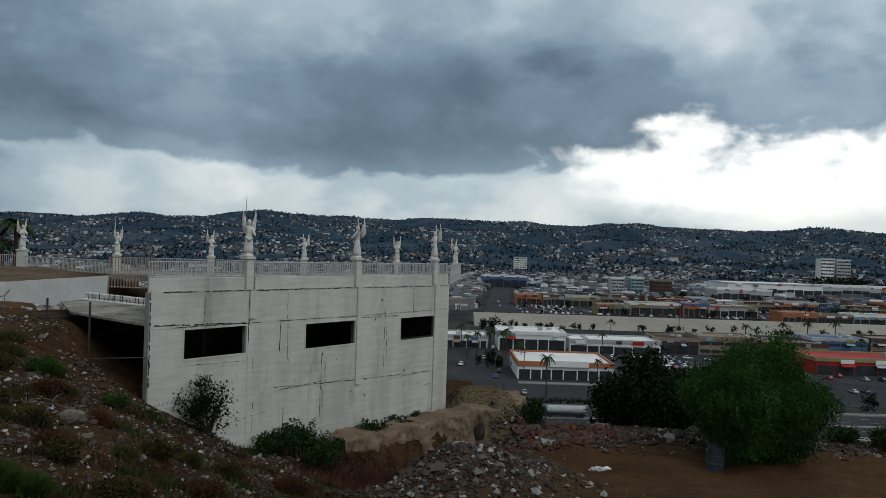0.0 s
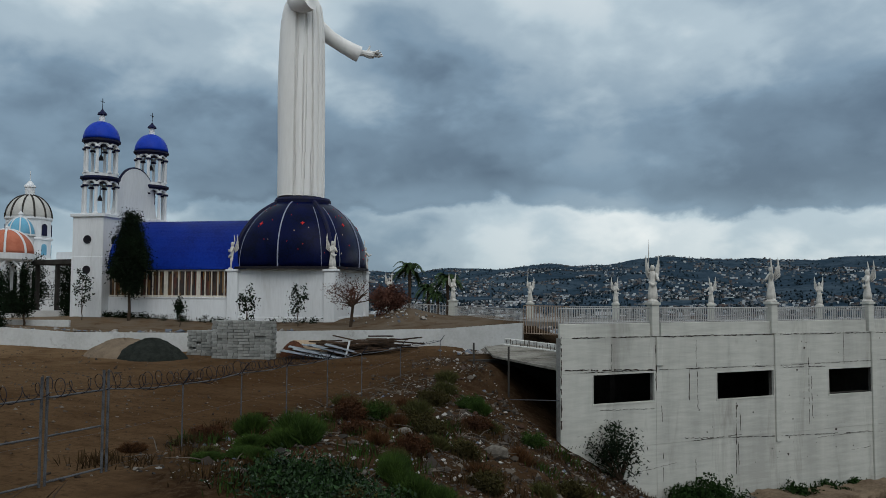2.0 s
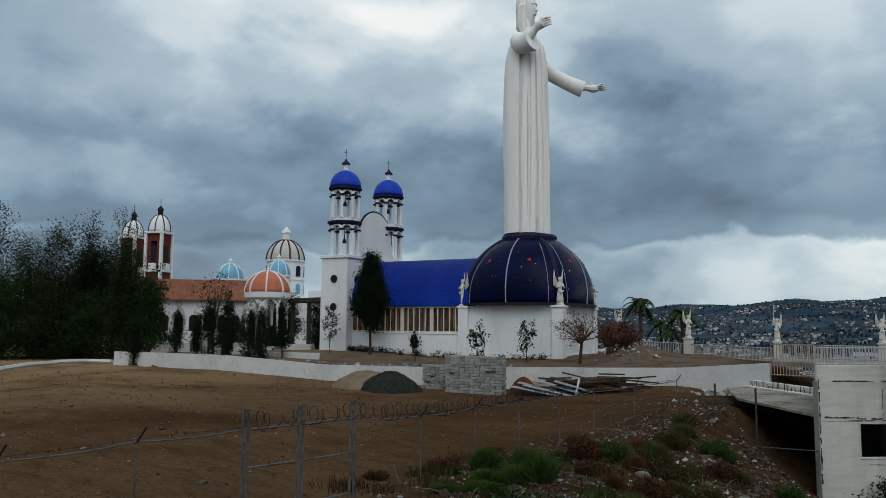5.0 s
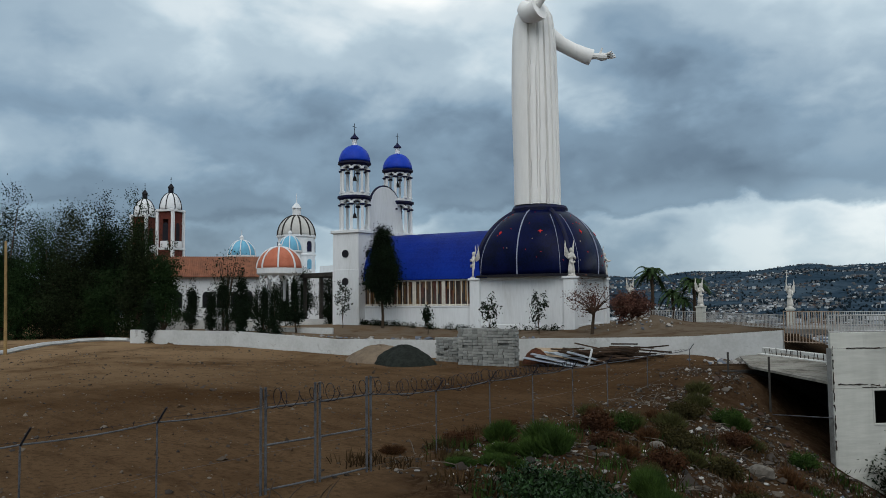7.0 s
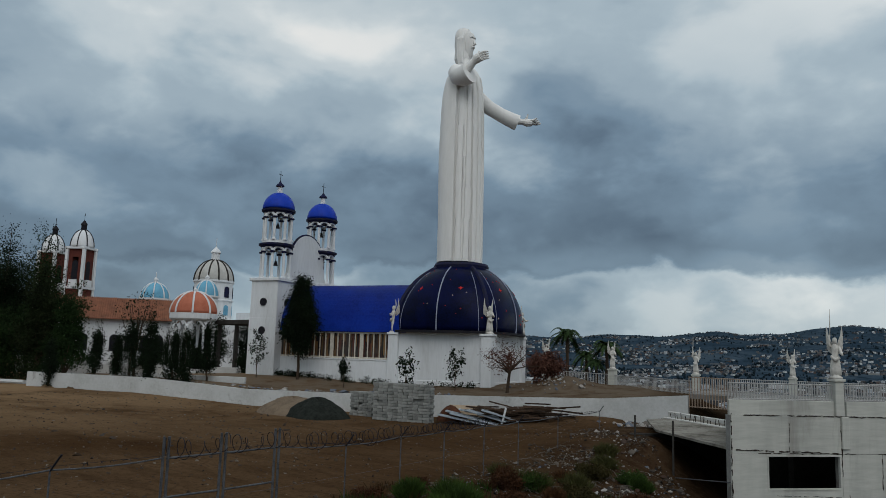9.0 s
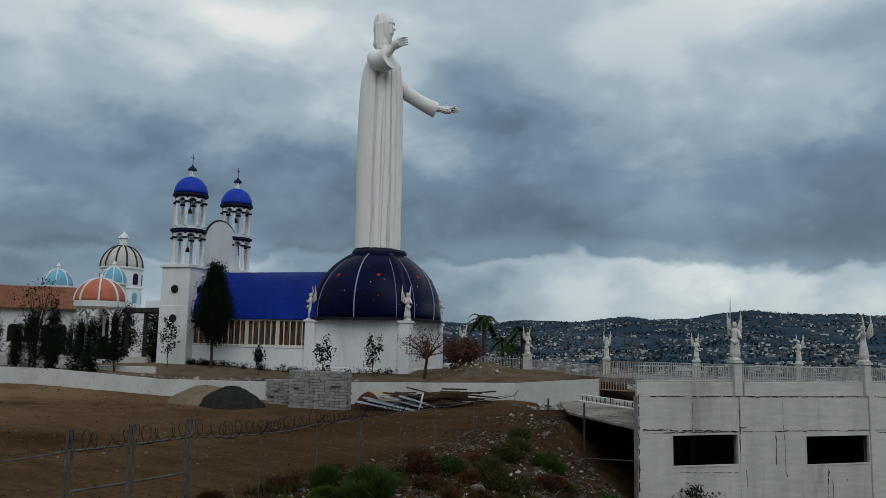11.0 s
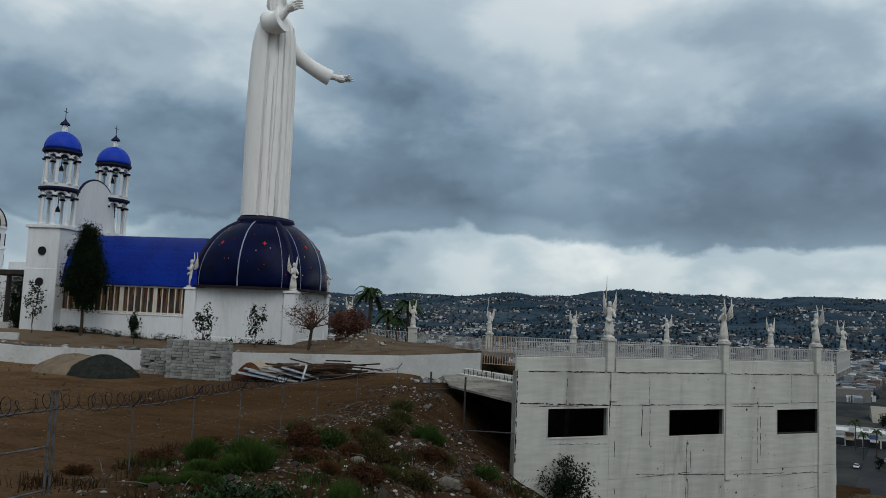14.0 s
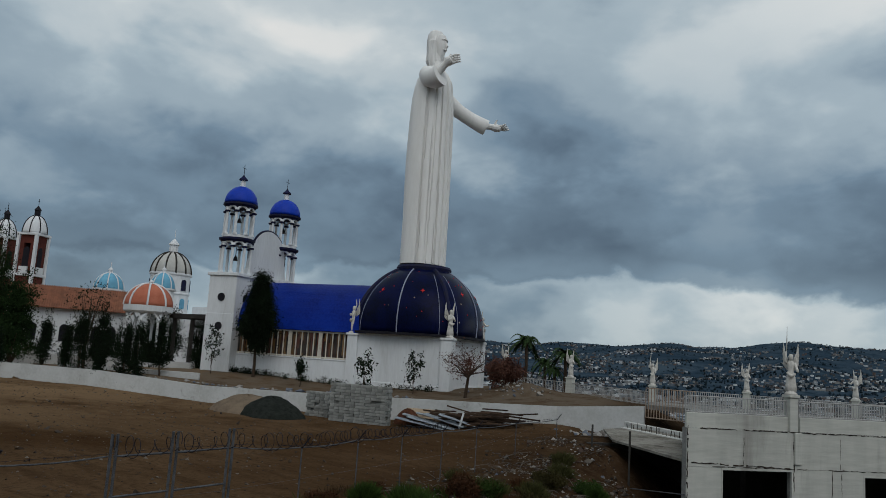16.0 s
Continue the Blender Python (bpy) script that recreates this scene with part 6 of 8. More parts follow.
for i, (x, y, h, w, c) in enumerate(((-15.5, 18.0, 0.75, 0.55, "g"), (-16.7, 18.1, 0.6, 0.45, "g"), (-15.0, 17.3, 0.5, 0.5, "g"), (-10.8, 16.6, 0.6, 0.45, "g"), (-16.3, 21.9, 0.6, 0.5, "r"), (-15.6, 22.6, 0.5, 0.45, "g"), (-14.1, 23.0, 0.55, 0.6, "o"), (-13.2, 22.2, 0.45, 0.5, "o"), (-14.9, 20.4, 0.4, 0.5, "r"), (-12.4, 19.8, 0.45, 0.5, "r"), (-11.6, 21.6, 0.4, 0.45, "o"), (-16.2, 27.5, 0.6, 0.6, "o"), (-15.3, 29.0, 0.5, 0.6, "g"), (-13.3, 25.8, 0.45, 0.5, "r"), (-9.6, 19.2, 0.45, 0.5, "o"), (-8.8, 23.9, 0.5, 0.5, "o"), (-11.9, 27.9, 0.5, 0.5, "g"), (-18.6, 19.8, 0.35, 0.4, "r"), (-18.0, 17.0, 0.35, 0.45, "r"), (-10.2, 13.9, 0.4, 0.5, "o"), (-7.6, 18.0, 0.5, 0.5, "o"), (-6.6, 21.2, 0.5, 0.6, "r"), (-7.2, 26.4, 0.5, 0.6, "o"), (-5.6, 29.0, 0.5, 0.6, "r"), (-5.2, 24.6, 0.4, 0.6, "g"))):
    if c == "g" and y < 19:
        continue
    tree("weed_bush", x, y, ground_z(x, y) - 0.05, h, (w, w), 0.0, kindly[c][1], "bush", kindly[c][0], 70, 60, 0.045, 300 + i, limbs=2, trunk=0.012, hollow=0.15, group="weed bushes on the bank", lump=0.2)
# creeping plants over the dumped heap in front
c = np.random.RandomState(31)
px, py = c.normal(-11.3, 0.95, 1500), c.normal(14.2, 0.6, 1500)
q, f = leaf_cloud(np.stack([px, py, height(px, py) + 0.04 + 0.34 * c.rand(1500) ** 2], -1), 7, 0.11, 0.062, 32, 0.8)
BROADLEAF = surface("broad_leaf", (0.018, 0.040, 0.012), (0.006, 0.015, 0.006), 0.45, 1.5, 8, 0.0, island=0.7, spec=0.12)
tagged(soup("creeping_plants", q.tolist(), f.tolist(), BROADLEAF), "broad-leaved creeping plants over dumped waste", "creepers", kind="stuff")
# pale scraps and dead sticks strewn on the bank
n = 1500
ys = rng.uniform(13, 40, n)
xs = crest_x(ys) + 1.2 + 12 * rng.rand(n)
ok = ((xs + 11.86) * 0.798 - (ys - 30.8) * 0.602 > 0.3) | ((xs + 11.86) * 0.602 + (ys - 30.8) * 0.798 < -0.5)
SCRAP = palette("pale_scraps", [(0.42, 0.41, 0.39), (0.26, 0.25, 0.24), (0.18, 0.16, 0.14), (0.12, 0.14, 0.18), (0.33, 0.30, 0.27)])
stones("bank_litter", xs[ok], ys[ok], np.exp(rng.normal(-3.3, 0.45, n))[ok].clip(0.02, 0.12), 12, SCRAP, "pale scraps of rubbish and plaster on the bank", "litter", 0.25)
bm = bmesh.new()
stick = random.Random(61)
for i in range(150):
    y = stick.uniform(13.5, 32)
    x = float(crest_x(y)) + stick.uniform(0, 9)
    if (x + 11.86) * 0.602 + (y - 30.8) * 0.798 > -0.8:
        continue
    a, l = stick.uniform(0, 6.28), stick.uniform(0.3, 1.3)
    p, q = Vector((x, y, ground_z(x, y) + 0.05)), Vector((x + l * math.cos(a), y + l * math.sin(a), 0))
    q.z = ground_z(q.x, q.y) + stick.uniform(0.04, 0.25)
    tube(bm, [p, p.lerp(q, 0.5) + Vector((0, 0, 0.06)), q], [0.018, 0.014, 0.005], 5)
tagged(part("dead_sticks", bm, surface("grey_stick", (0.13, 0.11, 0.09), (0.06, 0.05, 0.04), 0.9, 3, 15, 0.2)), "grey dead sticks lying about on the bank", "sticks", kind="stuff")
for x, y, s in ((-11.3, 23.4, 0.42), (-13.6, 21.3, 0.25), (-9.2, 26.0, 0.22), (-8.9, 22.4, 0.28)):
    bm = bmesh.new()
    bmesh.ops.create_icosphere(bm, subdivisions=2, radius=1)
    for v in bm.verts:
        v.co = Vector((v.co.x * 1.1, v.co.y * 0.8, v.co.z * 0.55)) * s * (1 + 0.25 * noise.noise(v.co * 1.7 + Vector((x, y, 0))))
    ob = part("boulder", bm, BOULDER)
    ob.matrix_world = Matrix.Translation((x, y, ground_z(x, y) + s * 0.15))
    tagged(ob, "pale broken lump of concrete lying on the bank", "boulder", "boulders on the bank")
# broken pale lumps by the wall's end and stones on the garden mound
rng = np.random.RandomState(88)
xs, ys = np.r_[rng.normal(-21.0, 1.6, 160), rng.normal(-35.2, 1.6, 60), rng.uniform(-62, -38, 150)], np.r_[rng.normal(43.6, 1.0, 160), rng.normal(53.2, 1.0, 60), rng.uniform(0.9, 2.2, 150)]
ys[220:] += np.interp(xs[220:], [-62.7, -53.5, -44, -36.6], [32.4, 36.5, 41.0, 43.8])
stones("pale_lumps", xs, ys, np.exp(rng.normal(-2.5, 0.55, 370)).clip(0.04, 0.35), 89, SCRAP, "pale broken stones and plaster lumps by the wall", "stones", 0.3)
# low dark plants along the foot of the chapel
c = np.random.RandomState(66)
spot = c.uniform(-17, 4.5, 46)
u, v = np.repeat(spot, 9) + c.normal(0, 0.28, 46 * 9), -5.0 - np.repeat(c.rand(46), 9) * 0.5 - 0.3 * c.rand(46 * 9)
px, py = DOME.x + u * math.cos(NAVE) - v * math.sin(NAVE), DOME.y + u * math.sin(NAVE) + v * math.cos(NAVE)
q, f = leaf_cloud(np.stack([px, py, height(px, py) + 0.05 + 0.4 * c.rand(len(px)) ** 2], -1), 9, 0.12, 0.075, 67, 0.6)
tagged(soup("wall_foot_plants", q.tolist(), f.tolist(), LEAFDARK), "low dark plants along the foot of the chapel wall", "plants", kind="stuff")
for (x0, y0), (x1, y1) in (((-69.5, 32.6), (-63.5, 35.6)), ((-63.4, 35.65), (-57.5, 39.0))):
    bm = bmesh.new()
    long = math.hypot(x1 - x0, y1 - y0)
    box(bm, 0, -0.14, -0.4, long, 0.14, 0.32, 0.03)
    ob = part("garden_kerb", bm, WALLPAINT)
    ob.matrix_world = Matrix.Translation((x0, y0, max(ground_z(x0, y0), ground_z(x1, y1)))) @ Matrix.Rotation(math.atan2(y1 - y0, x1 - x0), 4, "Z")
    tagged(ob, "low whitewashed kerb along the garden bed", "kerb", "garden kerbs")
# dead branches by the fence
brush = thing("dead_brush", Matrix.Translation((-14.6, 7.6, ground_z(-14.6, 7.6))), "heap of dark dead branches by the fence", "brushwood")
rnd = random.Random(15)
for i in range(60):
    bm = bmesh.new()
    a = rnd.uniform(0, 6.28)
    s = Vector((rnd.gauss(0, 0.8), rnd.gauss(0, 0.9), rnd.uniform(0, 0.2)))
    e = s + Vector((math.cos(a) * rnd.uniform(0.4, 1.1), math.sin(a) * rnd.uniform(0.4, 1.1), rnd.uniform(-0.05, 0.6)))
    tube(bm, [s, s.lerp(e, 0.5) + Vector((0, 0, 0.08)), e], [0.022, 0.016, 0.006], 5)
    part("branch", bm, BARK, brush)

# ---- the older churches behind the garden ----
def ribbed_dome(name_part, parent, at, r, z0, rise, material, rib_material, ribs=8, n=32):
    prof = [(r * math.cos(t), z0 + rise * math.sin(t)) for t in np.linspace(0, 1.45, 12)]
    bm = bmesh.new()
    lathe(bm, prof, n, at)
    part(name_part, bm, material, parent, smooth=True)
    for i in range(ribs):
        a = 2 * math.pi * i / ribs + 0.2
        bm = bmesh.new()
        tube(bm, [(at[0] + (q + 0.04) * math.cos(a), at[1] + (q + 0.04) * math.sin(a), at[2] + z) for q, z in prof], 0.035 * r + 0.03, 5)
        part("rib", bm, rib_material, parent)


def lantern(parent, at, z, r, h, material):
    bm = bmesh.new()
    lathe(bm, [(r, z), (r, z + h * 0.5), (r * 1.25, z + h * 0.52), (r * 1.1, z + h * 0.62), (r * 0.2, z + h * 0.9)], 10, at)
    rod(bm, (at[0], at[1], z + h * 0.85), (at[0], at[1], z + h * 1.5), 0.05, n=5)
    rod(bm, (at[0] - 0.3, at[1] + 0.2, z + h * 1.3), (at[0] + 0.3, at[1] - 0.2, z + h * 1.3), 0.045, n=5)
    part("lantern", bm, material, parent)


GREYDOME = surface("weathered_dome", (0.50, 0.49, 0.46), (0.40, 0.39, 0.37), 0.7, 0.6, 6, 0.1)


def white_church():
    top = thing("white_church", Matrix.Translation((-115.4, 70.7, 0)), "white church with ribbed grey dome and blue windows", "church")
    bm = bmesh.new()
    lathe(bm, [(3.6, 8.5), (3.6, 9.3), (3.25, 9.4), (3.25, 12.2), (3.45, 12.3), (3.45, 12.5), (3.2, 12.6), (3.2, 15.3), (3.45, 15.5), (3.45, 15.8)], 16)
    box(bm, -9, -5, 0, 9, 9, 9.0)
    box(bm, 3.5, 2.5, 9.0, 9, 8.5, 10.4)
    part("drum", bm, WHITE, top)
    ribbed_dome("dome", top, (0, 0, 0), 3.3, 15.7, 3.7, GREYDOME, DARKANDSHADE, 12)
    lantern(top, (0, 0, 0), 19.2, 0.72, 2.7, WHITE)
    for i in range(16):
        a = 2 * math.pi * (i + 0.5) / 16
        if i % 2:
            continue
        for z0, h in ((9.9, 1.9), (12.9, 2.1)):
            bm = bmesh.new()
            pts = [(-0.38, 0), (0.38, 0), (0.38, h * 0.7)] + [(0.38 * math.cos(t), h * 0.7 + 0.38 * math.sin(t)) for t in np.linspace(0.4, 2.74, 5)] + [(-0.38, h * 0.7)]
            f = [bm.verts.new((3.10, u * 1.25, z0 + v)) for u, v in pts]
            g = [bm.verts.new((3.27, u * 1.25, z0 + v)) for u, v in pts]
            bm.faces.new(g)
            for j in range(len(pts)):
                k = (j + 1) % len(pts)
                bm.faces.new((f[j], f[k], g[k], g[j]))
            bmesh.ops.transform(bm, matrix=Matrix.Rotation(a, 4, "Z"), verts=bm.verts[:])
            part("window", bm, NAVYTRIM if z0 > 12 else PALEBLUE, top)
    return top


white_church()


def old_tower(x, y):
    top = thing("brick_tower", Matrix.Translation((x, y, 0)), "red brick bell tower with white corners and pale cupola", "tower", "brick towers")
    bm = bmesh.new()
    box(bm, -2.1, -2.1, 0, 2.1, 2.1, 13.0)
    for z0, z1 in ((13.3, 19.6),):
        box(bm, -1.9, -1.9, z0, -0.75, 1.9, z1)
        box(bm, 0.75, -1.9, z0, 1.9, 1.9, z1)
        box(bm, -0.75, -1.9, z1 - 1.3, 0.75, 1.9, z1)
        box(bm, -0.75, -1.9, z0, 0.75, 1.9, z0 + 1.2)
    part("shaft", bm, BRICKRED, top)
    for sx in (-1, 1):
        for sy in (-1, 1):
            bm = bmesh.new()
            box(bm, sx * 2.05 - 0.32, sy * 2.05 - 0.32, 0, sx * 2.05 + 0.32, sy * 2.05 + 0.32, 19.8, 0.03)
            part("corner_post", bm, WHITE, top)
    for z in (13.0, 19.6):
        bm = bmesh.new()
        box(bm, -2.45, -2.45, z, 2.45, 2.45, z + 0.4, 0.05)
        part("cornice", bm, WHITE, top)
    for a in range(4):
        bm = bmesh.new()
        pts = [(-0.6, 9.6), (0.6, 9.6), (0.6, 11.4)] + [(0.6 * math.cos(t), 11.4 + 0.6 * math.sin(t)) for t in np.linspace(0.3, 2.84, 6)] + [(-0.6, 11.4)]
        f = [bm.verts.new((u, -2.08, v)) for u, v in pts]
        g = [bm.verts.new((u, -2.16, v)) for u, v in pts]
        bm.faces.new(g)
        for j in range(len(pts)):
            k = (j + 1) % len(pts)
            bm.faces.new((f[j], f[k], g[k], g[j]))
        bmesh.ops.transform(bm, matrix=Matrix.Rotation(a * math.pi / 2, 4, "Z"), verts=bm.verts[:])
        part("window", bm, BLACK, top)
        # black panel set over the arch, painting the shade of the open belfry
        bm = bmesh.new()
        pts = [(-0.72, 14.2), (0.72, 14.2), (0.72, 17.0)] + [(0.72 * math.cos(t), 17.0 + 0.72 * math.sin(t)) for t in np.linspace(0.3, 2.84, 6)] + [(-0.72, 17.0)]
        f = [bm.verts.new((u, -1.85, v)) for u, v in pts]
        g = [bm.verts.new((u, -1.97, v)) for u, v in pts]
        bm.faces.new(g)
        for j in range(len(pts)):
            k = (j + 1) % len(pts)
            bm.faces.new((f[j], f[k], g[k], g[j]))
        bmesh.ops.transform(bm, matrix=Matrix.Rotation(a * math.pi / 2, 4, "Z"), verts=bm.verts[:])
        part("belfry_opening", bm, BLACK, top)
        bm = bmesh.new()
        box(bm, -0.95, -2.5, 13.4, 0.95, -1.98, 14.5, 0.03)
        bmesh.ops.transform(bm, matrix=Matrix.Rotation(a * math.pi / 2, 4, "Z"), verts=bm.verts[:])
        part("balcony", bm, WHITE, top)
    ribbed_dome("cupola", top, (0, 0, 0), 2.6, 20.0, 3.0, WHITE, BLACK, 8, 24)
    lantern(top, (0, 0, 0), 22.8, 0.6, 2.0, BLACK)
    return top


t1 = old_tower(-128.5, 54.6)
t1.matrix_world = Matrix.Translation((-128.9, 53.8, 0.4)) @ Matrix.Rotation(radians(32), 4, "Z") @ Matrix.Diagonal((0.74, 0.74, 1.0, 1.0))
copy_thing(t1, Matrix.Translation((-137.8, 52.7, 0.2)) @ Matrix.Rotation(radians(32), 4, "Z"))


def parish_house():
    top = thing("parish_house", Matrix.Translation((-106, 52, 0)) @ Matrix.Rotation(radians(62), 4, "Z"), "long white house with orange tiled roof and arcade", "house")
    bm = bmesh.new()
    box(bm, -9, 0, 0.5, 6, 7, 8.2)
    part("wall", bm, WHITE, top)
    bm = bmesh.new()
    vs = [bm.verts.new(v) for v in ((-9.6, -0.9, 8.1), (6.6, -0.9, 8.1), (6.6, 3.5, 11.3), (-9.6, 3.5, 11.3), (-9.6, 7.9, 8.1), (6.6, 7.9, 8.1))]
    bm.faces.new((vs[0], vs[1], vs[2], vs[3]))
    bm.faces.new((vs[3], vs[2], vs[5], vs[4]))
    bm.faces.new((vs[0], vs[3], vs[4]))
    bm.faces.new((vs[1], vs[5], vs[2]))
    bm.faces.new((vs[0], vs[4], vs[5], vs[1]))
    roof = part("roof", bm, TILE, top)
    for i in range(54):
        bm = bmesh.new()
        x = -9.5 + i * 0.3
        tube(bm, [(x, -0.9, 8.16), (x, 3.5, 11.36)], 0.08, 5)
        part("tile_row", bm, TILE, roof)
    for i in range(7):
        bm = bmesh.new()
        x = -8 + i * 2.0
        pts = [(-0.6, 3.6), (0.6, 3.6), (0.6, 5.4)] + [(0.6 * math.cos(t), 5.4 + 0.6 * math.sin(t)) for t in np.linspace(0.3, 2.84, 6)] + [(-0.6, 5.4)]
        f = [bm.verts.new((x + u, 0.05, v)) for u, v in pts]
        g = [bm.verts.new((x + u, -0.06, v)) for u, v in pts]
        bm.faces.new(g)
        for j in range(len(pts)):
            k = (j + 1) % len(pts)
            bm.faces.new((f[j], f[k], g[k], g[j]))
        bmesh.ops.recalc_face_normals(bm, faces=bm.faces[:])
        part("window", bm, BLACK, top)


parish_house()
for x, y, z, r, lab in ((-111.1, 58.0, 8.4, 2.05, "pale blue cupola over a white lantern drum"), (-107.4, 64.6, 9.2, 1.8, "pale blue cupola over a white lantern drum")):
    top = thing("blue_cupola", Matrix.Translation((x, y, 0)), lab, "cupola", "pale blue cupolas")
    bm = bmesh.new()
    lathe(bm, [(r, 0.5), (r, z + 3.0), (r + 0.25, z + 3.1), (r + 0.25, z + 3.35)], 20)
    part("drum", bm, WHITE, top)
    ribbed_dome("dome", top, (0, 0, 0), r + 0.05, z + 3.3, 2.5, PALEBLUE, WHITE, 8, 24)
    lantern(top, (0, 0, 0), z + 5.6, 0.3, 1.2, WHITE)


def gazebo():
    top = thing("garden_gazebo", Matrix.Translation((-91, 53.1, 1.8)) @ Matrix.Diagonal((0.9, 0.9, 1.0, 1.0)), "white arched gazebo under an orange ribbed dome", "gazebo")
    r = 3.0
    for i in range(8):
        a = 2 * math.pi * i / 8
        bm = bmesh.new()
        lathe(bm, [(0.3, 0), (0.3, 0.4), (0.2, 0.5), (0.18, 5.0), (0.3, 5.1), (0.3, 5.4)], 10, (r * math.cos(a), r * math.sin(a), 0))
        part("column", bm, WHITE, top)
        b = a + math.pi / 4
        bm = bmesh.new()
        tube(bm, [(r * ((1 - t) * math.cos(a) + t * math.cos(b)), r * ((1 - t) * math.sin(a) + t * math.sin(b)), 5.35 + 0.95 * math.sin(math.pi * t)) for t in np.linspace(0, 1, 9)], 0.13, 6)
        part("arch", bm, WHITE, top)
    bm = bmesh.new()
    lathe(bm, [(r + 0.1, 6.2), (r + 0.35, 6.4), (r + 0.35, 7.1), (r, 7.15)], 32)
    part("ring_beam", bm, WHITE, top)
    bm = bmesh.new()
    lathe(bm, [(r + 0.6, -1.9), (r + 0.6, 0.0), (0.1, 0.02)], 32)
    part("plinth", bm, WHITE, top)
    ribbed_dome("dome", top, (0, 0, 0), r + 0.3, 7.1, 2.9, ORANGE, WHITE, 8)
    lantern(top, (0, 0, 0), 9.8, 0.25, 0.8, WHITE)


gazebo()
for (x0, y0), (x1, y1), h in (((-98, 44), (-84, 57), 1.7), ((-84, 57), (-74, 60), 1.6), ((-108, 38), (-98, 44), 2.4)):
    p, q = Vector((x0, y0)), Vector((x1, y1))
    bm = bmesh.new()
    box(bm, 0, -0.2, 0, (q - p).length, 0.2, h, 0.03)
    ob = part("garden_wall", bm, WALLPAINT)
    ob.matrix_world = Matrix.Translation((x0, y0, ground_z(x0, y0) - 0.3)) @ Matrix.Rotation(math.atan2(y1 - y0, x1 - x0), 4, "Z")
    tagged(ob, "white garden wall before the old churches", "wall", "garden walls")
# dark canopy between chapel and gazebo
top = thing("dark_canopy", Matrix.Translation((-83, 60, 0)), "flat dark-roofed open canopy on posts, backed by a shade-dark panel", "canopy")
bm = bmesh.new()
box(bm, -7.5, -4, 7.6, 6, 4, 8.2, 0.05)
part("roof", bm, DARKANDSHADE, top)
# back panel added in dark colour, for the black shade under the roof
bm = bmesh.new()
box(bm, -7.5, 3.7, 0.5, 6, 3.95, 7.6)
part("back_wall", bm, DARKANDSHADE, top)
for x in (-7.0, -3, 1, 5.5):
    for y in (-3.5, 3.5):
        bm = bmesh.new()
        box(bm, x - 0.2, y - 0.2, 0.5, x + 0.2, y + 0.2, 7.6)
        part("post", bm, DARKANDSHADE, top)
# wooden lamp pole and kerb stones at the yard's end
bm = bmesh.new()
rod(bm, (-68.6, 15.4, -0.5), (-68.6, 15.2, 9.6), 0.14, 0.09, n=10)
tagged(part("utility_pole", bm, surface("pole_wood", (0.30, 0.20, 0.09), (0.2, 0.13, 0.06), 0.9, 2, 12, 0.3)), "plain tan wooden utility pole", "pole")
bm = bmesh.new()
line = [Vector(p) for p in ((-66.5, 12.0), (-70.0, 16.0), (-75.0, 19.8), (-79.5, 24.0), (-80.5, 27.0), (-76.5, 28.6))]
spine = [a.lerp(b, t) for a, b in zip(line, line[1:]) for t in (0.0, 0.25, 0.5, 0.75)]
tube(bm, [(v.x, v.y, ground_z(v.x, v.y) + 0.14) for v in spine], 0.24, 6)
tagged(part("kerb", bm, WALLPAINT), "curved white kerb at the end of the yard", "kerb", kind="structure")

# ---- eroded bluff of pale earth at the hall's corner ----
def earth_bluff():
    path = [Vector(p) for p in ((-4.6, 37.4), (-2.4, 39.6), (-0.4, 41.6), (1.4, 43.0), (3.2, 43.6), (4.6, 44.6), (5.2, 46.8), (5.0, 49.5))]
    cum = [0.0]
    for a, b in zip(path, path[1:]):
        cum.append(cum[-1] + (b - a).length)
    n, m = 240, 26
    verts, faces = [], []
    for i in range(n + 1):
        t = cum[-1] * i / n
        k = max(j for j in range(len(cum) - 1) if cum[j] <= t)
        f = (t - cum[k]) / (cum[k + 1] - cum[k])
        p, d = path[k].lerp(path[k + 1], f), (path[k + 1] - path[k]).normalized()
        out = Vector((d.y, -d.x))
        high = -4.75 + 0.35 * noise.noise(Vector((t * 0.5, 3, 0))) + 0.45 * max(0, min(1, (t - 6) / 4))
        for j in range(m + 1):
            h = j / m
            bulge = 0.55 * (1 - h) ** 1.5 + 0.30 * noise.noise(Vector((t * 0.9, h * 2.5, 1))) + 0.16 * noise.noise(Vector((t * 3, h * 6, 7))) + 0.12 * noise.noise(Vector((t * 8, h * 9, 2))) + 0.06 * noise.noise(Vector((t * 19, h * 24, 5)))
            back = 1.6 * max(0.0, h - 0.78) / 0.22
            z = -6.9 + (high + 6.9) * min(1.0, h / 0.78) + 0.1 * noise.noise(Vector((t * 2, h * 9, 4)))
            q = p + out * (bulge - back)
            verts.append((q.x, q.y, z))
    for i in range(n):
        for j in range(m):
            a = i * (m + 1) + j
            faces.append((a, a + m + 1, a + m + 2, a + 1))
    ob = soup("earth_bluff", verts, faces, TANEARTH, smooth=True)
    tagged(ob, "small eroded cliff of pale tan earth", "bluff", kind="structure")
    # solid lump whose dark colour stands for shade in a washed-out hollow
    bm = bmesh.new()
    bmesh.ops.create_icosphere(bm, subdivisions=2, radius=1)
    for v in bm.verts:
        v.co = Vector((v.co.x * 0.34, v.co.y * 0.3, v.co.z * 0.62)) * (1 + 0.2 * noise.noise(v.co * 2))
    hole = part("hollow", bm, CRACK)
    hole.matrix_world = Matrix.Translation((2.35, 43.05, -5.55))
    tagged(hole, "dark lump painted as the shaded hollow in the earth cliff", "hollow")


earth_bluff()

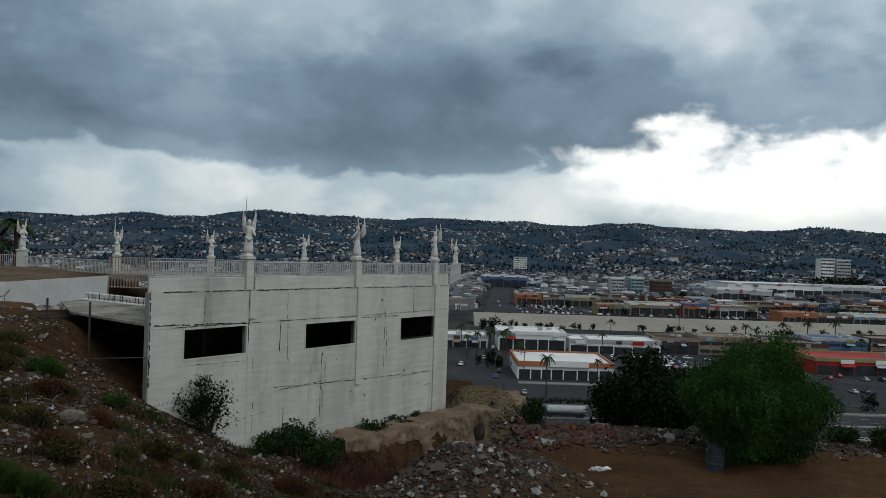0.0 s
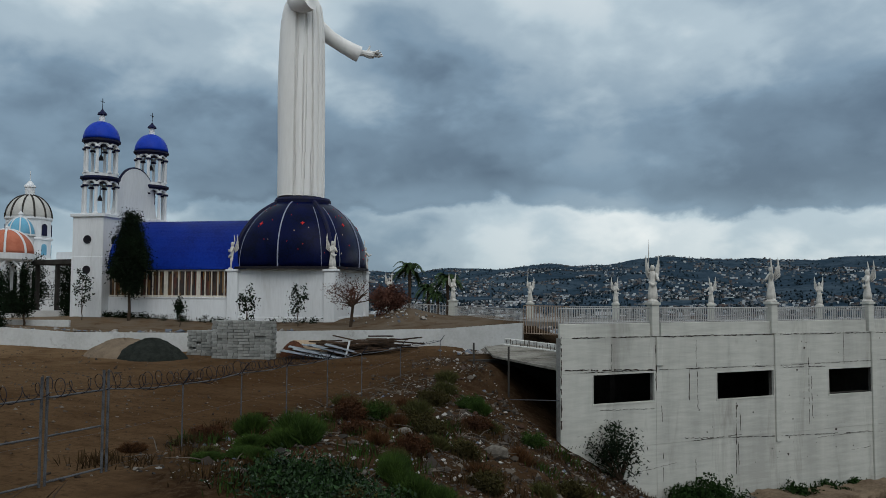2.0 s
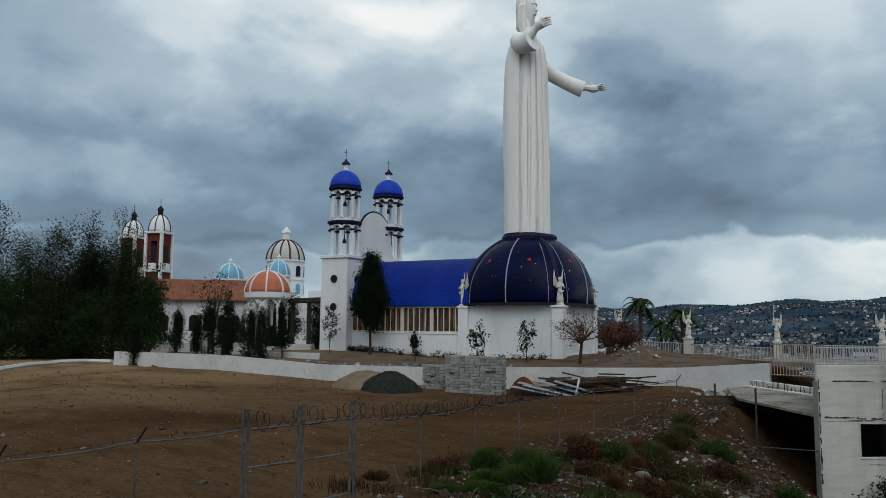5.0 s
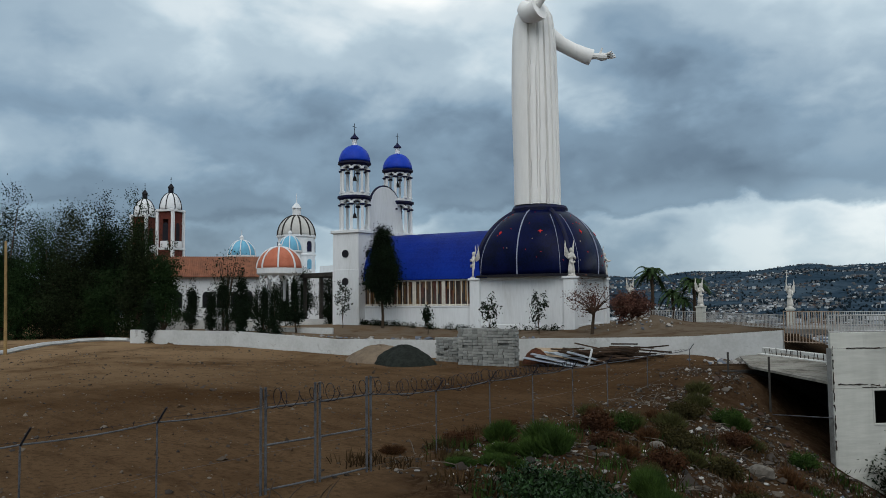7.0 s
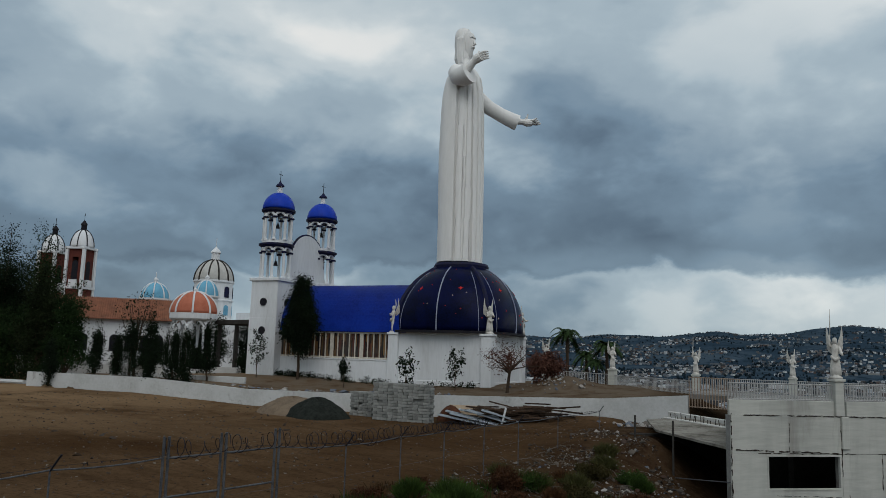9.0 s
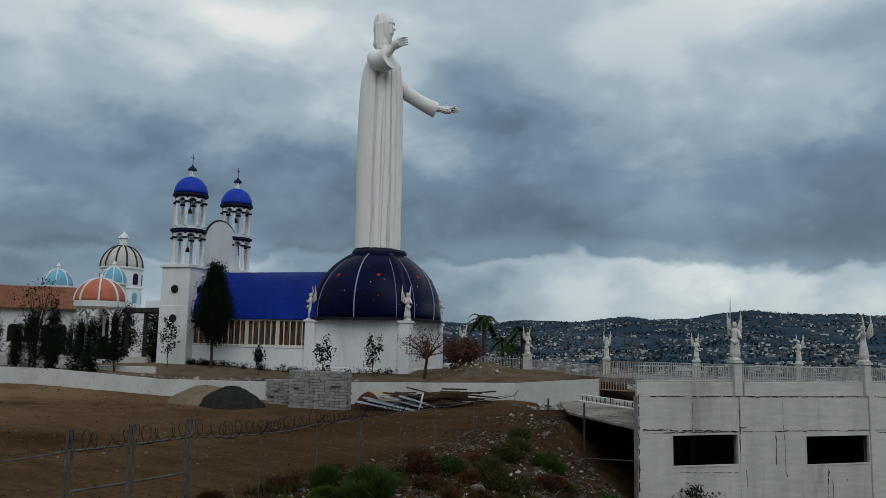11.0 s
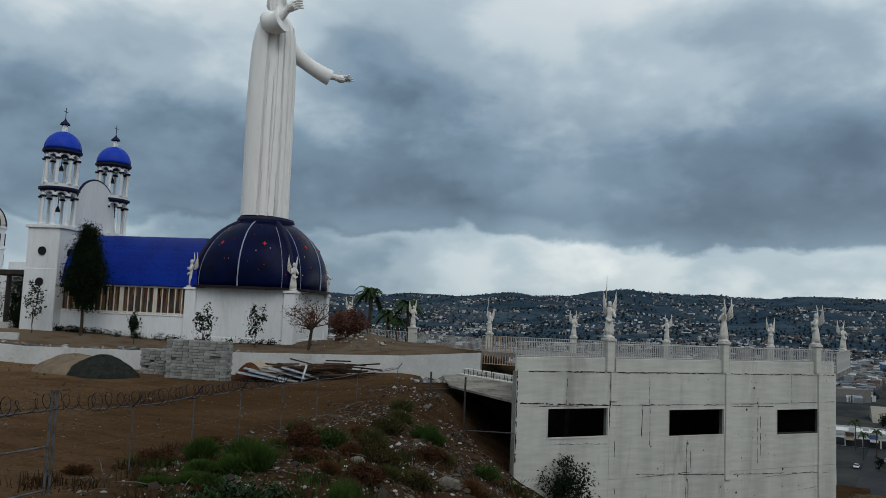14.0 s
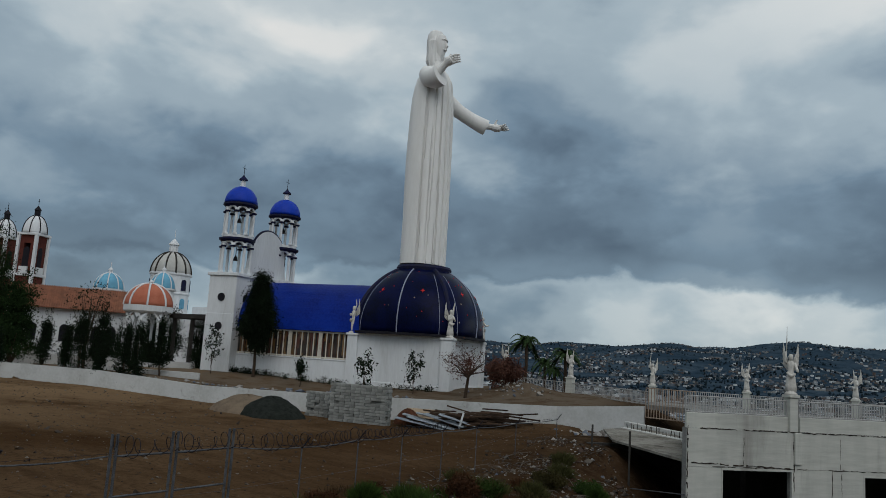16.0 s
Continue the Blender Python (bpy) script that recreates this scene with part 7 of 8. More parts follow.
# ---- the valley town ----
ASPHALT = surface("asphalt", (0.038, 0.040, 0.044), (0.024, 0.025, 0.028), 0.9, 0.05, 0.6, 0.1)
BANK = surface("channel_concrete", (0.27, 0.25, 0.215), (0.20, 0.185, 0.16), 0.9, 0.03, 0.4, 0.1)
GLASS = surface("dark_glass", (0.02, 0.025, 0.03), (0.03, 0.035, 0.04), 0.15, 0.3, 2, 0.0, spec=0.6)
PAINT = {
    "white": surface("facade_white", (0.66, 0.66, 0.64), (0.55, 0.55, 0.53), 0.7, 0.1, 1, 0.05),
    "orange": surface("facade_orange", (0.36, 0.14, 0.07), (0.25, 0.10, 0.055), 0.6, 0.1, 1, 0.05),
    "red": surface("facade_red", (0.32, 0.025, 0.02), (0.22, 0.02, 0.018), 0.6, 0.1, 1, 0.05),
    "tan": surface("facade_tan", (0.24, 0.19, 0.14), (0.16, 0.13, 0.10), 0.8, 0.1, 1, 0.05),
    "brown": surface("facade_brown", (0.085, 0.05, 0.04), (0.055, 0.035, 0.03), 0.8, 0.1, 1, 0.05),
    "blue": surface("facade_blue", (0.07, 0.13, 0.26), (0.05, 0.09, 0.18), 0.7, 0.1, 1, 0.05),
    "teal": surface("facade_teal", (0.20, 0.30, 0.31), (0.15, 0.22, 0.23), 0.7, 0.1, 1, 0.05),
    "grey": surface("facade_grey", (0.36, 0.37, 0.38), (0.28, 0.29, 0.30), 0.7, 0.1, 1, 0.05),
    "yellow": surface("facade_yellow", (0.27, 0.22, 0.11), (0.2, 0.16, 0.09), 0.7, 0.1, 1, 0.05),
}


def slab(name, x0, y0, x1, y1, z, material, label, category):
    bm = bmesh.new()
    box(bm, x0, y0, z - 0.5, x1, y1, z)
    return tagged(part(name, bm, material), label, category, kind="structure")


slab("road", -200, 214, 420, 246, VALLEY + 0.12, ASPHALT, "wide grey asphalt boulevard on the valley floor", "road")
slab("parking_lot", 24, 262, 420, 480, VALLEY + 0.10, ASPHALT, "large asphalt parking lot before the shops", "parking lot")
bm = bmesh.new()
quad = ((4, 246.5), (20, 246.5), (120, 1330), (92, 1330))
lo = [bm.verts.new((x, y, VALLEY - 0.4)) for x, y in quad]
hi = [bm.verts.new((x, y, VALLEY + 0.2)) for x, y in quad]
bm.faces.new(lo[::-1])
bm.faces.new(hi)
for i in range(4):
    bm.faces.new((lo[i], lo[(i + 1) % 4], hi[(i + 1) % 4], hi[i]))
tagged(part("side_road", bm, ASPHALT), "straight grey road running away into the town", "road", kind="structure")
slab("far_parking_lot", 60, 560, 620, 720, VALLEY + 0.10, ASPHALT, "far asphalt lot full of parked cars", "parking lot")
bm = bmesh.new()
prof = [(505, VALLEY - 0.5), (533, VALLEY + 7.0), (538, VALLEY + 7.0), (545, VALLEY - 0.5)]
a = [bm.verts.new((22, y, z)) for y, z in prof]
b = [bm.verts.new((700, y - 12, z)) for y, z in prof]
for i in range(3):
    bm.faces.new((a[i], b[i], b[i + 1], a[i + 1]))
bm.faces.new(a)
bm.faces.new(b[::-1])
bmesh.ops.recalc_face_normals(bm, faces=bm.faces[:])
tagged(part("river_embankment", bm, BANK), "long pale concrete river embankment", "embankment", kind="structure")
bm = bmesh.new()
box(bm, -200, 520, VALLEY - 0.5, 2, 540, VALLEY + 5.5)
tagged(part("river_embankment_2", bm, BANK), "pale concrete river embankment beyond the bridge", "embankment", kind="structure")


def shop(name, x, y, w, d, h, wall, trim, label, bays=6, storeys=1, category="shop building", group=""):
    """A flat-roofed commercial building, front towards -y: body, fascia, roof parapet, glazed bays."""
    top = thing(name, Matrix.Translation((x, y, VALLEY)), label, category, group)
    bm = bmesh.new()
    box(bm, -w / 2, 0, -0.5, w / 2, d, h)
    part("body", bm, PAINT[wall], top)
    bm = bmesh.new()
    t = 0.5
    for q in ((-w / 2 - 0.3, -0.4, w / 2 + 0.3, t), (-w / 2 - 0.3, d - t, w / 2 + 0.3, d + 0.3), (-w / 2 - 0.3, t, -w / 2 + t, d - t), (w / 2 - t, t, w / 2 + 0.3, d - t)):
        box(bm, q[0], q[1], h - 1.1, q[2], q[3], h + 0.7)
    part("fascia", bm, PAINT[trim], top)
    pick = random.Random(int(x * 7 + y))
    sh = (h - 1.2) / storeys
    for s in range(storeys):
        left = -w / 2 + 0.4
        for i in range(bays):
            bw = (w - 0.8) / bays * (pick.uniform(0.75, 1.25) if i < bays - 1 else 1)
            right = w / 2 - 0.4 if i == bays - 1 else min(left + bw, w / 2 - 1.5)
            bm = bmesh.new()
            box(bm, left + 0.25, -0.08, s * sh + (0.3 * sh if storeys > 1 else 0.1), right - 0.25, 0.05, s * sh + pick.uniform(0.66, 0.8) * sh)
            part("pane", bm, GLASS, top)
            left = right
    # sign boards over the bays, and plant on the roof
    if storeys < 3 and name != "restaurant":
        for i in range(max(2, bays // 2)):
            u = -w / 2 + w * (i + pick.uniform(0.25, 0.75)) / max(2, bays // 2)
            half = min(pick.uniform(1.2, 3.2), w / 2 - abs(u) - 0.2)
            if half < 0.6:
                continue
            bm = bmesh.new()
            box(bm, u - half, -0.62, h - 1.9 + pick.uniform(0, 0.5), u + half, -0.42, h - 0.3 + pick.uniform(0, 0.6))
            part("sign_board", bm, PAINT[pick.choice(("white", "red", "blue", "yellow", "white", "brown", "teal"))], top)
            if pick.random() < 0.6:
                bm = bmesh.new()
                vs = [bm.verts.new(v) for v in ((u - half, -0.1, h - 2.0), (u + half, -0.1, h - 2.0), (u + half, -2.4, h - 2.9), (u - half, -2.4, h - 2.9), (u - half, -0.1, h - 2.2), (u + half, -0.1, h - 2.2), (u + half, -2.4, h - 3.1), (u - half, -2.4, h - 3.1))]
                for q in ((0, 1, 2, 3), (7, 6, 5, 4), (3, 2, 6, 7), (0, 3, 7, 4), (1, 5, 6, 2)):
                    bm.faces.new([vs[j] for j in q])
                part("awning", bm, PAINT[pick.choice(("brown", "tan", "red", "grey", "teal"))], top)
        for i in range(3):
            u, v = pick.uniform(-w / 2 + 2, w / 2 - 2), pick.uniform(3, d - 3)
            bm = bmesh.new()
            box(bm, u - 1.2, v - 1, h, u + 1.2, v + 1, h + pick.uniform(0.9, 1.8), 0.05)
            part("roof_unit", bm, PAINT["grey"], top)
    return top


shop("restaurant", 49.5, 300, 38, 34, 6.4, "white", "orange", "low white restaurant with an orange roof band", 8)
bm = bmesh.new()
box(bm, -7, -1, 5.2, 9, 14, 7.6)
part("roof_box", bm, PAINT["white"], bpy.data.objects["restaurant"])
shop("glass_front_store", 46, 384, 34, 26, 9.5, "white", "white", "white store with a tall glass entrance front", 5)
shop("white_store", 88, 384, 46, 24, 6.5, "white", "grey", "long low white store with blue stripe", 6)
shop("white_store", 12, 392, 24, 22, 6.0, "white", "grey", "long low white store with blue stripe", 4)
shop("brown_store", 122, 392, 22, 22, 7.5, "brown", "tan", "brown brick store with awnings", 4)
shop("tan_shop_arcade", 148, 392, 30, 22, 9.0, "tan", "tan", "tan two-storey shop arcade", 5, 2)
shop("tan_store", 185, 396, 34, 22, 6.5, "tan", "brown", "low tan store with a dark roof edge", 5)
shop("blue_store", 214, 408, 30, 20, 8.5, "blue", "grey", "two-storey blue-fronted corner store", 4, 2)
shop("tan_store", 248, 408, 34, 20, 9.0, "tan", "brown", "low tan store with a dark roof edge", 5, 2)
shop("red_store", 196, 336, 60, 26, 7.0, "red", "yellow", "red-fronted store with a yellow band", 7)
shop("white_store", 262, 340, 34, 26, 7.0, "white", "red", "white store with a red band", 5)
rnd = random.Random(4)
x = 70
names = ["orange", "tan", "yellow", "tan", "brown", "orange", "teal", "white", "tan", "orange", "blue", "tan", "brown", "yellow", "orange", "teal", "grey", "tan"]
for i, c in enumerate(names):
    w = rnd.uniform(20, 40)
    shop("strip_mall_unit", x + w / 2, 724 + rnd.uniform(-4, 8), w - 1, 30, rnd.uniform(8, 12.5), c, rnd.choice(["tan", "orange", "brown", "white", "grey"]), c + " painted unit of a long shopping strip", 5, group="shopping strip units")
    x += w
x = 130
for i, c in enumerate(["yellow", "tan", "orange", "grey", "orange", "brown", "teal", "orange", "tan", "grey"]):
    w = rnd.uniform(22, 46)
    shop("strip_mall_unit", x + w / 2, 600 + rnd.uniform(-3, 3) + (40 if x < 230 else 0), w - 1, 24, rnd.uniform(7, 11), c, rnd.choice(["tan", "orange", "white", "blue"]), c + " painted unit of a long shopping strip", 5, group="shopping strip units")
    x += w
shop("apartment_block", 205, 890, 15, 18, 24, "grey", "white", "plain pale apartment block with rows of windows", 5, 6, "apartments", "apartment blocks")
shop("apartment_block", 228, 890, 15, 18, 25, "teal", "white", "plain pale apartment block with rows of windows", 5, 6, "apartments", "apartment blocks")
shop("apartment_block", 262, 905, 22, 18, 22, "brown", "tan", "brown five-storey apartment block", 5, 5, "apartments", "apartment blocks")
shop("warehouse", 420, 960, 120, 70, 20, "white", "grey", "long pale warehouse with a low roof", 10, 1, "warehouse", "warehouses")
shop("warehouse", 560, 1000, 130, 70, 18, "grey", "white", "long pale warehouse with a low roof", 10, 1, "warehouse", "warehouses")
shop("warehouse", 330, 830, 60, 40, 17, "grey", "white", "long pale warehouse with a low roof", 8, 1, "warehouse", "warehouses")
shop("blue_roof_store", 88, 1080, 62, 40, 16, "blue", "white", "big store with a blue front", 6, 1)
shop("white_tower_block", 708, 1400, 25, 20, 57, "white", "grey", "white slab-shaped tower block", 5, 9, "tower block", "tower blocks")
shop("white_tower_block", 738, 1400, 25, 20, 55, "grey", "white", "white slab-shaped tower block", 5, 9, "tower block", "tower blocks")
shop("hospital", 172, 1690, 28, 24, 29, "white", "grey", "white many-storeyed building on the slope", 5, 6, "hospital")
bpy.data.objects["hospital"].location.z = ground_z(172, 1690) - 1.5


def tanker():
    top = thing("tanker_truck", Matrix.Translation((38.5, 231, VALLEY + 0.12)), "grey tanker lorry parked on the boulevard", "lorry")
    bm = bmesh.new()
    tube(bm, [(-6, 0, 2.5), (-5.8, 0, 2.5), (5.8, 0, 2.5), (6, 0, 2.5)], [0.7, 1.15, 1.15, 0.7], 16)
    part("tank", bm, PAINT["grey"], top)
    bm = bmesh.new()
    box(bm, -8.6, -1.2, 0.7, -6.4, 1.2, 3.4, 0.12)
    part("cab", bm, DARKANDSHADE, top)
    bm = bmesh.new()
    box(bm, -8, -1.1, 0.8, 6, 1.1, 1.25)
    part("chassis", bm, BLACK, top)
    for x in (-7.6, -4.9, 3.6, 4.8):
        for y in (-1.15, 1.15):
            bm = bmesh.new()
            rod(bm, (x, y - 0.15, 0.52), (x, y + 0.15, 0.52), 0.52, n=14)
            part("wheel", bm, BLACK, top)


tanker()
CARPAINT = {c: surface("car_" + c, v, tuple(q * 0.9 for q in v), 0.3, 1, 5, 0.0, spec=0.5) for c, v in (("white", (0.7, 0.7, 0.7)), ("silver", (0.35, 0.36, 0.38)), ("black", (0.02, 0.02, 0.022)), ("red", (0.3, 0.02, 0.02)), ("blue", (0.04, 0.07, 0.2)))}


def car(paint):
    top = thing("parked_car", Matrix.Translation((0, -900, VALLEY)), paint + " car parked on asphalt", "car", "parked cars")
    bm = bmesh.new()
    side = [(-2.2, 0.35), (2.2, 0.35), (2.25, 0.7), (1.5, 0.92), (-1.9, 0.98), (-2.25, 0.75)]
    a = [bm.verts.new((x, -0.88, z)) for x, z in side]
    b = [bm.verts.new((x, 0.88, z)) for x, z in side]
    bm.faces.new(a)
    bm.faces.new(b[::-1])
    for i in range(6):
        j = (i + 1) % 6
        bm.faces.new((a[i], b[i], b[j], a[j]))
    bmesh.ops.recalc_face_normals(bm, faces=bm.faces[:])
    part("body", bm, CARPAINT[paint], top)
    bm = bmesh.new()
    lo = [bm.verts.new((x, y, 0.93)) for x, y in ((-1.7, -0.8), (1.0, -0.8), (1.0, 0.8), (-1.7, 0.8))]
    hi = [bm.verts.new((x, y, 1.45)) for x, y in ((-1.3, -0.65), (0.4, -0.65), (0.4, 0.65), (-1.3, 0.65))]
    bm.faces.new(hi)
    for i in range(4):
        j = (i + 1) % 4
        bm.faces.new((lo[i], lo[j], hi[j], hi[i]))
    part("cabin", bm, GLASS, top)
    bm = bmesh.new()
    box(bm, -1.25, -0.62, 1.45, 0.35, 0.62, 1.49)
    part("roof", bm, CARPAINT[paint], top)
    for x in (-1.4, 1.4):
        for y in (-0.8, 0.8):
            bm = bmesh.new()
            rod(bm, (x, y - 0.1, 0.33), (x, y + 0.1, 0.33), 0.33, n=10)
            part("wheel", bm, BLACK, top)
    return top


rnd = random.Random(9)
kinds = list(CARPAINT)
spots = []
for r in range(5):
    for i in range(7):
        spots.append((94 + i * 3.4 + rnd.uniform(-0.4, 0.4), 338 + r * 8.5, 90))
for i in range(26):
    spots.append((74 + i * 9.5, 372 + rnd.uniform(-2, 2), rnd.choice((0, 90))))
for i in range(16):
    spots.append((150 + i * 7.5, 322 + rnd.choice((0, 7)), 90))
for i in range(16):
    spots.append((11 + rnd.choice((0, 7)) + i * 3.2, 262 + i * 26, 84))
for i in range(230):
    spots.append((75 + rnd.random() * 480, 632 + rnd.choice((0, 12, 24, 36, 48, 60, 72, 82)), 90))
rnd.shuffle(spots)
spots = [s for s in spots if rnd.random() < 0.85]
protos = {c: None for c in kinds}
for x, y, a in spots:
    c = rnd.choice(("white", "white", "silver", "silver", "black", "black", "red", "blue"))
    m = Matrix.Translation((x, y, VALLEY + 0.16)) @ Matrix.Rotation(radians(a), 4, "Z")
    if protos[c] is None:
        protos[c] = car(c)
        protos[c].matrix_world = m
    else:
        copy_thing(protos[c], m)

p0 = palm(60.5, 292, VALLEY, 9.0, 2.6, 11, 14, "palms along the boulevard")
for i, (x, y) in enumerate(((12, 352), (17, 360), (24, 372), (10, 380), (30, 352), (22, 340), (27, 330), (80, 376), (64, 402), (98, 440), (172, 430), (196, 436), (212, 440), (228, 440), (246, 436), (34, 322), (206, 372))):
    m = Matrix.Translation((x, y, VALLEY)) @ Matrix.Rotation(i * 1.3, 4, "Z") @ Matrix.Scale(1.15 + 0.08 * (i % 7), 4)
    copy_thing(p0, m)
for i, (x, y, h) in enumerate(((68.5, 262, 15), (176, 250, 13), (33, 300, 11), (150, 480, 20), (268, 560, 22), (400, 560, 20))):
    bm = bmesh.new()
    rod(bm, (x, y, VALLEY - 0.5), (x, y, VALLEY + h), 0.22, 0.16, n=8)
    rod(bm, (x - 1.2, y, VALLEY + h - 0.6), (x + 1.2, y, VALLEY + h - 0.6), 0.08, n=6)
    tagged(part("street_pole", bm, BARK), "tall dark street pole with a crossarm", "pole", "street poles")


def far_town():
    rng = np.random.RandomState(3)
    n = 62000
    az = np.radians(rng.uniform(-40, 62, n))
    d = np.exp(rng.uniform(math.log(640), math.log(3700), n))
    x, y = -np.sin(az) * d, np.cos(az) * d
    hilly = d > 1500
    field = waves(x, y, 520, 11) + 0.5 * waves(x, y, 190, 12)
    keep = np.where(hilly, field > -0.25 + 0.45 * (d - 1500) / 2200, field > -0.9)
    keep &= ~((y > 540) & (y < 780) & (x > 40) & (x < 640)) & ~((np.abs(x - (12 + 0.092 * (y - 262))) < 26) & (y < 1340)) & (y > 580 - 400 * (x < -80))
    x, y, d = x[keep], y[keep], d[keep]
    n = len(x)
    w, l = rng.uniform(2.6, 6.0, n) * (1 + (rng.rand(n) < 0.03) * 2.5), rng.uniform(3, 7, n)
    h = rng.uniform(3, 6.5, n) * (1 + (rng.rand(n) < 0.05) * 0.8)
    big = d < 1500
    w, l = np.where(big, w * 1.25, w), np.where(big, l * 1.25, l)
    small = np.where(d > 1500, 0.62, 0.85)
    w, l, h = w * small, l * small, h * np.where(d > 1500, 0.72, 1.0)
    a = rng.choice([0.0, 0.12, -0.2, 0.5], n) + rng.normal(0, 0.05, n)
    z = height(x, y)
    corner = np.array([(-1, -1), (1, -1), (1, 1), (-1, 1)], float)
    ca, sa = np.cos(a)[:, None], np.sin(a)[:, None]
    cx, cy = corner[None, :, 0] * w[:, None], corner[None, :, 1] * l[:, None]
    px, py = x[:, None] + cx * ca - cy * sa, y[:, None] + cx * sa + cy * ca
    lo = np.stack([px, py, np.repeat((z - 3)[:, None], 4, 1)], -1)
    hi = np.stack([px, py, np.repeat((z + h)[:, None], 4, 1)], -1)
    v = np.concatenate([lo, hi], 1).reshape(-1, 3)
    f = (np.arange(n)[:, None, None] * 8 + np.array([(4, 5, 6, 7), (0, 1, 5, 4), (1, 2, 6, 5), (2, 3, 7, 6), (3, 0, 4, 7)])[None]).reshape(-1, 4)
    ob = soup("far_houses", v.tolist(), f.tolist(), TOWN)
    tagged(ob, "thousands of small flat-roofed houses over valley and hills", "town", kind="stuff")


far_town()


# foliage colour shifted to blue, painting the haze of distance
HAZELEAF = surface("hazed_foliage", (0.010, 0.020, 0.027), (0.006, 0.012, 0.018), 0.9, 0.1, 1, 0.0, island=0.4)


def far_trees():
    rng = np.random.RandomState(5)
    n = 40000
    az = np.radians(rng.uniform(-40, 62, n))
    d = np.exp(rng.uniform(math.log(300), math.log(3850), n))
    x, y = -np.sin(az) * d, np.cos(az) * d
    keep = (waves(x, y, 260, 15) > -0.3 + 0.3 * (d < 1400)) & ~((y > 205) & (y < 560) & (x > -8)) & ~((np.abs(x - (12 + 0.092 * (y - 262))) < 18) & (y < 1340)) & ~((y > 560) & (y < 725) & (x > 60) & (x < 620)) & (d > np.where(x < 60, 620, 240))
    x, y, d = x[keep], y[keep], d[keep]
    n = len(x)
    r = rng.uniform(1.2, 3.4, n) * np.clip(d / 1500, 0.9, 1.15)
    r = np.where(d > 3300, r * 0.6, r)
    base_v = np.array([(1, 0, 0), (0.3, 0.95, 0.1), (-0.8, 0.6, 0), (-0.8, -0.6, 0.1), (0.3, -0.95, 0), (0.5, 0.3, 0.8), (-0.4, 0.4, 0.9), (-0.1, -0.6, 0.75), (0, 0, -0.9), (0, 0, 1.15)])
    base_f = [(0, 1, 5), (1, 2, 6), (2, 3, 6), (3, 4, 7), (4, 0, 7), (0, 5, 7), (1, 6, 5), (3, 7, 6), (5, 6, 9), (6, 7, 9), (7, 5, 9), (1, 0, 8), (2, 1, 8), (3, 2, 8), (4, 3, 8), (0, 4, 8)]
    v = base_v[None] * (1 + 0.3 * rng.normal(size=(n, 10, 1))) * r[:, None, None]
    v[..., 0] += x[:, None]
    v[..., 1] += y[:, None]
    v[..., 2] += (height(x, y) + r * 0.75)[:, None]
    f = (np.arange(n)[:, None, None] * 10 + np.array(base_f)[None]).reshape(-1, 3)
    ob = soup("far_woods", v.reshape(-1, 3).tolist(), f.tolist(), HAZELEAF)
    tagged(ob, "dark scattered trees between the houses and on the hills", "woods", kind="stuff")


far_trees()


def blob_trees(name, x, y, r, seed, label):
    """Small rough crowns of three lumps each, on short stems, joined."""
    rng = np.random.RandomState(seed)
    pts = np.stack([x, y, VALLEY + r * 1.5], -1)
    c = np.repeat(pts, 14, axis=0) + rng.normal(size=(len(x) * 14, 3)) * np.repeat(r, 14)[:, None] * (0.42, 0.42, 0.45)
    c = np.repeat(c, 16, axis=0) + rng.normal(size=(len(x) * 224, 3)) * np.repeat(r, 224)[:, None] * 0.2
    c[:, 2] = np.maximum(c[:, 2], VALLEY + 0.2)
    q, f = leaf_cloud(c, 1, 0.02, 0.20 * float(np.mean(r)), seed + 1)
    tagged(soup(name, q.tolist(), f.tolist(), LEAFDARK), label, "trees", kind="stuff")


rng = np.random.RandomState(44)
x = np.r_[rng.uniform(20, 330, 34), rng.uniform(26, 420, 60), rng.uniform(60, 560, 60), rng.uniform(70, 600, 110), rng.uniform(100, 620, 90), rng.uniform(14, 44, 16)]
y = np.r_[rng.normal(254, 2.5, 34), rng.uniform(484, 502, 60), rng.normal(554, 3, 60), rng.choice([626, 650, 674, 698], 110) + rng.normal(0, 1.5, 110), rng.uniform(770, 880, 90), rng.uniform(318, 380, 16)]
r = rng.uniform(1.2, 2.7, len(x)) * np.where(y > 600, 1.35, 1.0)
blob_trees("valley_trees", x, y, r, 45, "small dark street trees between the shops and car parks")


